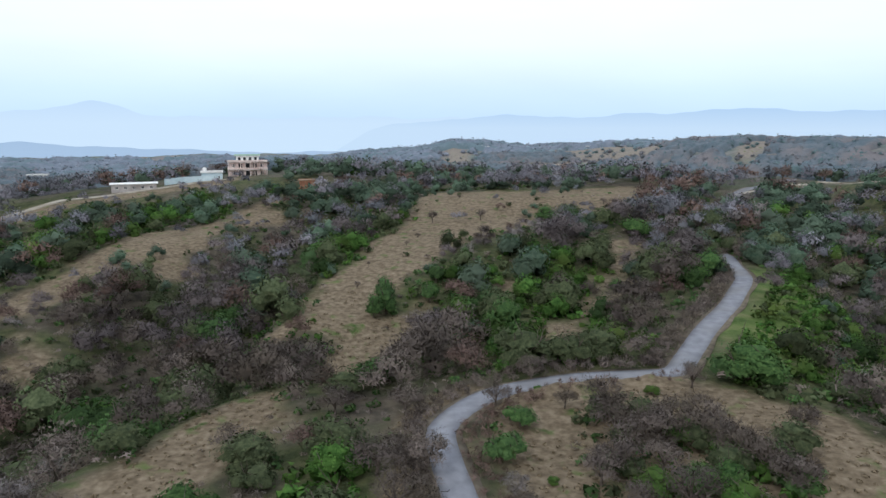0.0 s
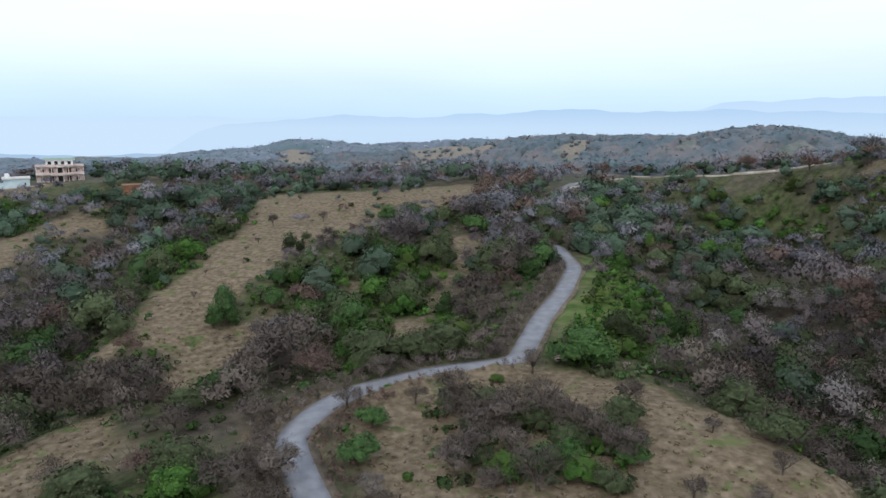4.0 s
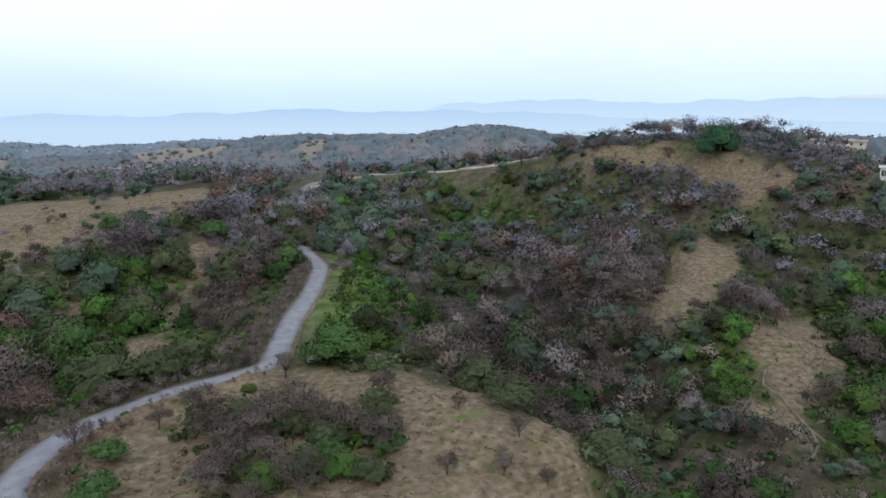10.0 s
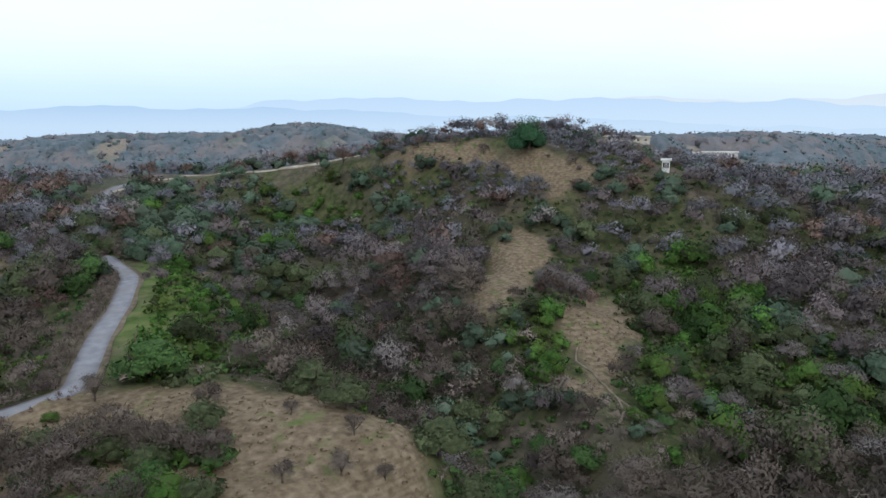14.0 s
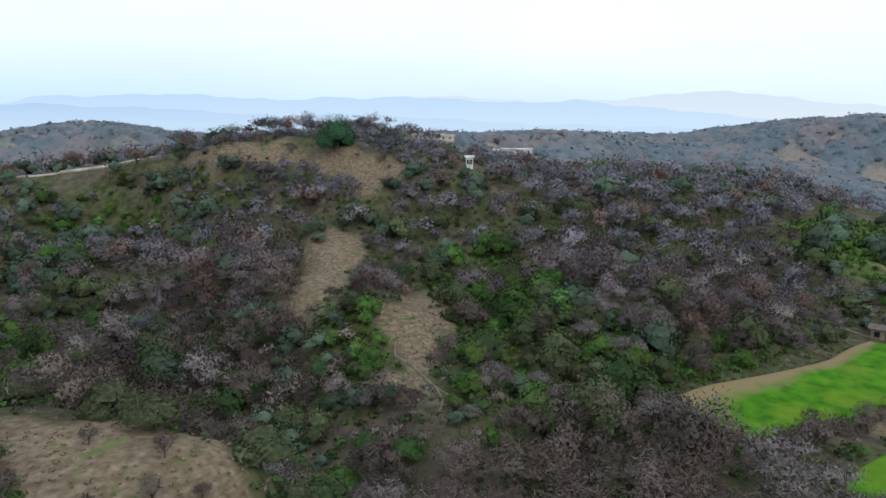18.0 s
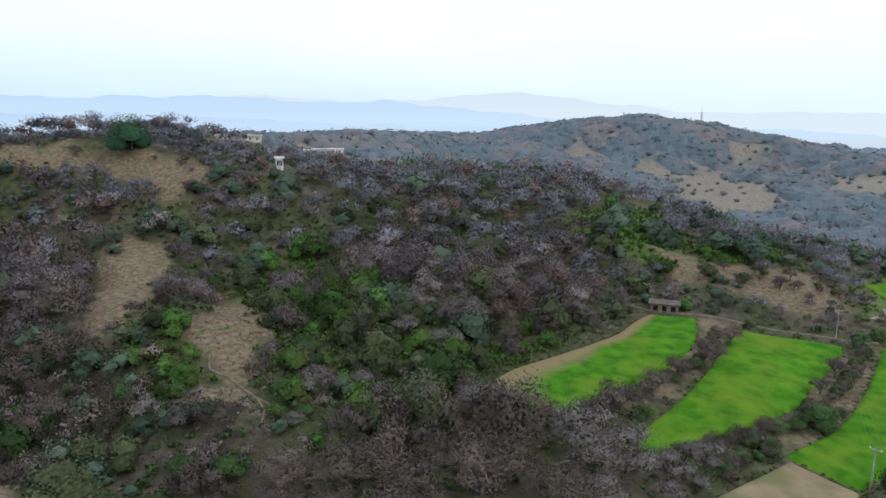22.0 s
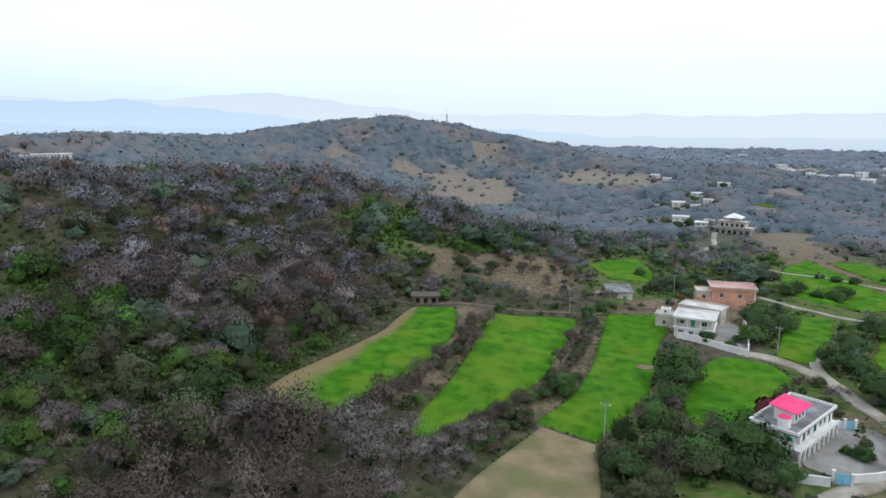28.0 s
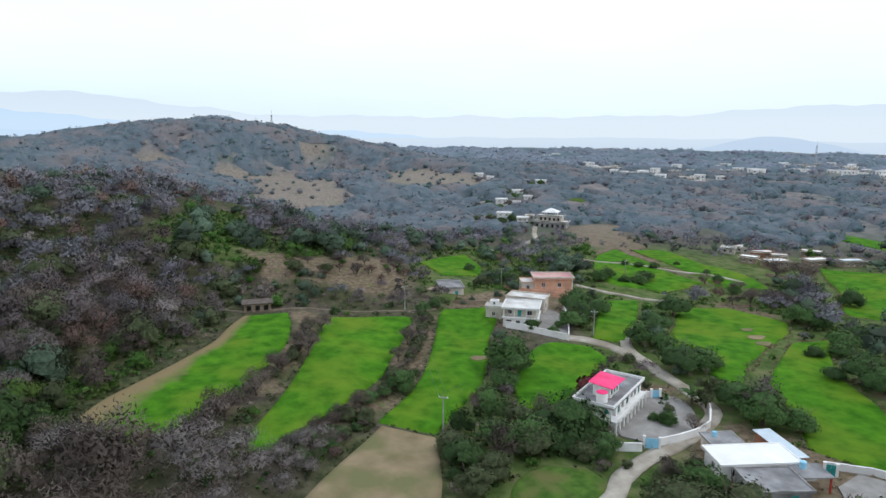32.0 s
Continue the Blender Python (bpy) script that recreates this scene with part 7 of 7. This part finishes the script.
# placed to hide the road past the bend from the camera
for x, y, q in [(71.6, 170.5, 2.5), (77.6, 172.0, 2.7), (72.4, 177, 3.0), (79.0, 181, 3.2), (70.6, 186, 3.4), (77.2, 191, 3.2)]:
    tree("bare" if q < 3 else "olive", x, y, q, 1.1, "tree beside the bend of the narrow road")
BELOW_FIELDS = [(81.5, -73.5, 2.6), (88.5, -71.0, 3.0), (85, -72.5, 2.4), (86.1, -48, 3.8), (89.3, -56.3, 4.2), (87.3, -61.8, 4.4), (92.4, -68, 3.3), (80, -71, 2.6), (84.9, -65.4, 2.5), (96, -160.7, 4.1), (98.1, -169.7, 3.4), (79.9, -143, 5.1), (74.3, -141, 5), (112.4, -172, 4.4), (122.5, -207, 4.2), (84, -90.1, 2.0), (86.5, -88.9, 1.3)]
VALLEY = [(177.9, -164.5, 2.5), (183.2, -157.4, 3.6), (184.7, -162.6, 3.6), (177.5, -171, 4), (181.6, -178.5, 3.7), (196.7, -127.6, 3.7), (199.5, -124.5, 3.1), (213.9, -121, 2.8), (205.6, -189.6, 2.2), (198.7, -190.8, 2.4), (194, -194.4, 2.4), (194.5, -207.3, 1.5), (177.8, -205.7, 1.6), (151.4, -189.5, 2.5), (165.6, -197.7, 2.7)]
for x, y, q in BY_HOUSES:
    tree("evergreen", x, y, q, 0.95, "dark evergreen shade tree near the houses")
for x, y, q in BELOW_FIELDS:
    tree("evergreen", x, y, q, 1.0, "dense dark green tree below the fields")
for x, y, q in VALLEY:
    tree("evergreen", x, y, q, 0.8, "round dark green tree in the valley fields")
for x, y, q in [(143.8, -64.3, 3.3), (102.3, -60.6, 3.1), (142.2, -38.9, 4.4), (116.9, -16.7, 4.5), (126, -24.1, 3.5), (135.9, -30.3, 3.5), (134.2, -57.5, 2.4), (146.9, -218.7, 6.4), (137.4, -179.7, 3.9), (133.8, -184.2, 3.1), (85.4, -76.3, 1.9), (79.8, -92.1, 2.2), (157.2, -46.8, 3.6), (114.1, -41.2, 2.2), (109.5, -35.2, 2.1), (105.2, -29.7, 2.4)]:
    tree("bare", x, y, q, 1.0, "round-crowned leafless tree beside a wheat field")
for x, y, q in [(82.1, -50.8, 3.3), (91.7, -48.9, 3), (80, -46.6, 3.2), (124.9, -57.5, 1.2), (113.5, -107.5, 1.8), (75.4, -72.4, 1.2), (70, -76.8, 2), (70.1, -81.9, 1.6), (67, -71, 1.8), (66, -74, 1.5), (62, -78, 1.9), (88, -94.5, 1.3), (92, -113, 1.6), (100, -100, 1.2)]:
    tree("olive", x, y, q, 0.9, "dull olive bush beside the lane")
for x, y, q in [(40.8, 56.6, 1.5), (52.4, 57.5, 1.5), (46.9, 53.9, 1.6), (50.3, 67.3, 1.2), (44.5, 77.3, 2.2), (50.8, 50.7, 1.2), (13.5, 97.1, 2.2), (17, 87.6, 1.6), (22.3, 80, 3.2), (26, 76.7, 3.2), (33.1, 79.3, 2.8), (36.2, 92, 2), (7.4, 88.5, 1.9), (-1.8, 71.5, 2.8), (33.8, 71.8, 2.8), (35.8, 69.8, 2.8)]:
    tree("bare", x, y, 1.25 * q, 1.0, "leafless thorn tree standing on the grassy knoll")
for x, y, q in [(12.5, 69.3, 0.7), (14.1, 92.6, 0.8), (31.5, 81.5, 1), (23.1, 66, 2.2), (28.4, 65.8, 2), (31, 62.6, 2.2), (29.9, 90.4, 1), (33.6, 74.8, 1.8), (10.3, 101.7, 1.4)]:
    tree("fresh", x, y, 1.2 * q, 0.8, "fresh green bush on the grassy knoll")
for x, y, q in [(12.1, 211, 2), (-3.2, 208, 2.2), (-7.1, 188.7, 1), (-18.6, 165, 0.7), (55.5, 230.2, 1.4), (59.2, 228.8, 1.6), (-19.7, 150.5, 0.9), (-9.9, 181.3, 0.9), (5.8, 236, 0.8), (18, 220.5, 0.8)]:
    tree("bare", x, y, q, 1.2, "small bare tree on the terraced dry hill")
for x, y, q in [(31.9, 206.7, 4.6), (39, 207, 4.8), (34.3, 200.9, 4), (56.6, 192.2, 5.2)]:
    tree("evergreen", x, y, q, 0.8, "dark shrub thicket on the dry hill")
for x, y, q in [(-1.5, 151.4, 2.2), (-2.8, 143, 2.3), (5.6, 162.8, 2), (-12.1, 137.9, 2.8), (-14.4, 135.9, 2.4), (-12.9, 144.5, 2.4)]:
    tree("evergreen", x, y, q, 1.5, "tall dark green tree on the slope")
for x, y, q in [(165, -190, 3), (151, -190, 3.2), (141, -184, 3), (135, -186, 3.4), (142, -177, 2.6), (130, -189, 3), (157, -218, 6)]:
    tree("bare", x, y, q, 0.95, "leafless tree in the hedgerow between fields")
for x, y, q in [(117, -173, 4), (93, -156, 3.2), (85, -153, 3.2), (79, -148, 3), (84, -139, 2.8), (96, -150, 2.5), (143, -207, 4), (110, -174, 3)]:
    tree("evergreen", x, y, q, 0.9, "dark green tree along the field edge")
for x, y, q in [(82, 279, 4.5), (111, 290, 5), (155, 306, 5), (181, 234, 4.5), (184, 204, 5), (109, 176, 4.4), (114, 169, 4.2), (165, 290, 4), (168, 253, 4), (95, 272, 4)]:
    tree("rust", x, y, q, 1.0, "tree with dull reddish-brown leaves near the hill track")
big = root_at("evergreen_tree", 203, 128.6, 0, "large round dense dark green tree on the hilltop", "tree", "tree on the hillside", sink=0.5)
t, tn = clumps(3600, 0.05, "leaf", 5400, 6, 3, 1.0, 7)
leafy("crown", t * np.array((8.6, 8.6, 10.4)) - np.array((0, 0, 3.6)), tn, M_LEAF_ROUND).parent = big
tv, tf = trunk_shape(5401, 5)
mesh_object("trunk", tv * 7.0, tf, M_BARK, big, smooth=True)
# small bare trees over the grassy hilltop
r = np.random.default_rng(97)
for k in range(170):
    x, y = r.uniform(165, 235), r.uniform(95, 250)
    if inside(DRY["hill top"], np.array([x]), np.array([y]))[0] > -1 and math.hypot(x - 203, y - 128.6) > 9:
        kind = ("bare", "bare", "rust", "olive", "bare")[k % 5]
        tree(kind, float(x), float(y), float(r.uniform(1.0, 2.6)), 1.05, "small scrub tree on the grassy hilltop")
# low scrub that closes the foot of the trees along the crest
x, y = scatter(2.6, 150, 290, 47)
m = (np.hypot(x - 207, y - 138) < 48) & (inside(DRY["hill top"], x, y) < -0.5) & (inside(DRY["hill top"], x, y) > -20) & (np.hypot(x, y) > 222) & (np.hypot(x - 203, y - 128.6) > 8)
x, y = x[m], y[m]
wood("crest_scrub", x, y, np.random.default_rng(48).uniform(1.3, 2.8, len(x)), 0.95, [crown(60, 0.34, 5, "twig", 760 + j, 2, 2.6) for j in range(6)], M_TWIG_FAR, "low grey-brown scrub along the hill crest", 49, "scrub")
# scattered small trees on the dry brow above the shed
r = np.random.default_rng(98)
for k in range(90):
    x, y = r.uniform(184, 224), r.uniform(-90, -36)
    if inside(DRY["ridge brow"], np.array([x]), np.array([y]))[0] > -1 and math.hypot(x - 183.5, y + 36.5) > 7:
        tree(("bare", "olive", "bare", "rust", "fresh")[k % 5], float(x), float(y), float(r.uniform(1.1, 2.7)), 1.0, "small scrub tree on the dry brow of the ridge")
# hedges on the bunds between the terraces
r = np.random.default_rng(91)
HEDGES = [
    ([(109, -3.5), (112, -9.5), (119, -15.5), (128, -23.5), (137, -31.5), (148, -38.5), (162, -45)], ("bare", "bare", "bare", "olive"), 1.35, 1.9, "bare shrub on the bund between two wheat terraces"),
    ([(99, -22), (106, -31), (114, -41), (122, -51.5), (133, -60), (147, -69.5), (162, -78)], ("olive", "bare", "evergreen", "bare", "olive"), 1.45, 1.8, "scrubby bush on the bank between two wheat terraces"),
    ([(96, -25), (102, -33), (109, -41)], ("evergreen", "olive", "bare"), 1.6, 1.8, "dark scrub on the bank above the stubble field"),
    ([(101, -66), (110, -71), (117, -77)], ("bare", "olive"), 1.3, 2.6, "scrubby bush at the edge of the wheat"),
]
for line, kinds, big, gap, words in HEDGES:
    for k, (x, y) in enumerate(smooth_line(line, 0.8 * gap)):
        tree(kinds[int(r.integers(0, len(kinds)))], float(x + r.normal(0, 0.5)), float(y + r.normal(0, 0.5)), float(big * r.uniform(0.6, 1.5)), 0.95, words)
# mixed thicket on the crown of the knoll
r = np.random.default_rng(83)
for k in range(34):
    x, y = r.uniform(17, 44), r.uniform(61, 90)
    if inside(THICKET["knoll"], np.array([x]), np.array([y]))[0] > 0.5:
        kind = ("bare", "bare", "olive", "bare", "evergreen", "bare", "fresh")[k % 7]
        tree(kind, float(x), float(y), float(r.uniform(2.4, 4.0)) * (0.6 if kind in ("fresh", "evergreen") else 1), 0.95, "thorny bush in the thicket on the knoll")
tree("evergreen", 416, 421, 5.0, 0.9, "dark green tree on the far crest")
for x, y, q in [(110.8, 135.4, 3.6), (139.5, 27.1, 3.6), (150.8, 24.2, 3.2), (146.8, 12.7, 4.6), (135.8, 17.9, 4.6), (117.7, 31.3, 3.2), (114.6, 27.8, 2.7)]:
    tree("pale", x, y, q, 0.95, "pale grey leafless tree among brown woods")
for x, y, q in [(96.8, 86.9, 3.2), (99.7, 41.2, 2), (105.3, 39.8, 3.8), (101.6, 108.1, 3.6)]:
    tree("fresh", x, y, q, 0.95, "bright green leafy tree among brown woods")


def gum_tree(x, y, radius, high):
    """A tall tree with a narrow, open, feathery crown in tiers."""
    g = root_at("gum_tree", x, y, 0, "tall slender feathery green tree beside the yard gate", "tree")
    v, f = tube([(0, 0, -0.3), (0.1, 0.05, high * 0.5), (0.3, 0.1, high)], (0.2, 0.13, 0.03), 7)
    mesh_object("trunk", v, f, M_BARK, g, smooth=True)
    for k in range(6):
        t, tn = crown(170, 0.3, 6, "leaf", 5200 + k)
        s, w = radius * (0.85 - 0.09 * k), k * 2.4
        leafy("crown", t * s + np.array((0.5 * radius * math.cos(w), 0.5 * radius * math.sin(w), high * (0.3 + 0.12 * k) - s)), tn, M_LEAF_OLIVE).parent = g


gum_tree(86.4, -102.6, 2.6, 8.5)


def palm_clump(x, y):
    """Broad arching fronds from a short stem."""
    g = root_at("frond_plant", x, y, 0, "broad-fronded green plant in the yard corner", "plant")
    r = np.random.default_rng(31)
    lathe("stem", ((0.22, -0.2), (0.18, 1.2), (0.1, 1.8)), M_BARK, g, sides=8)
    for k in range(14):
        a, up = k * 2.4 + r.uniform(-0.2, 0.2), r.uniform(0.9, 2.0)
        v = []
        for i in range(6):
            q = i / 5
            rad, z, w = 3.0 * q, 1.5 + up * math.sin(q * 2.4), 0.35 * math.sin(math.pi * min(0.95, q + 0.12))
            v += [(rad * math.cos(a) - w * math.sin(a), rad * math.sin(a) + w * math.cos(a), z), (rad * math.cos(a), rad * math.sin(a), z + 0.12), (rad * math.cos(a) + w * math.sin(a), rad * math.sin(a) - w * math.cos(a), z)]
        f = [(3 * i + j, 3 * i + j + 1, 3 * i + j + 4, 3 * i + j + 3) for i in range(5) for j in range(2)]
        mesh_object("frond", v, f, M_LEAF_DARK, g, smooth=True)


palm_clump(89.5, -102.2)
t, tn = crown(700, 0.2, 8, "leaf", 5300, 3)
hedge = leafy("maroon_bush", t * np.array((3.6, 3.6, 3.2)), tn, M_MAROON)
hedge.matrix_basis = pose(100.6, -85.6, float(land(100.6, -85.6)[0]) - 0.3)
tagged(hedge, "dark maroon flowering bush behind the white house", "bush")
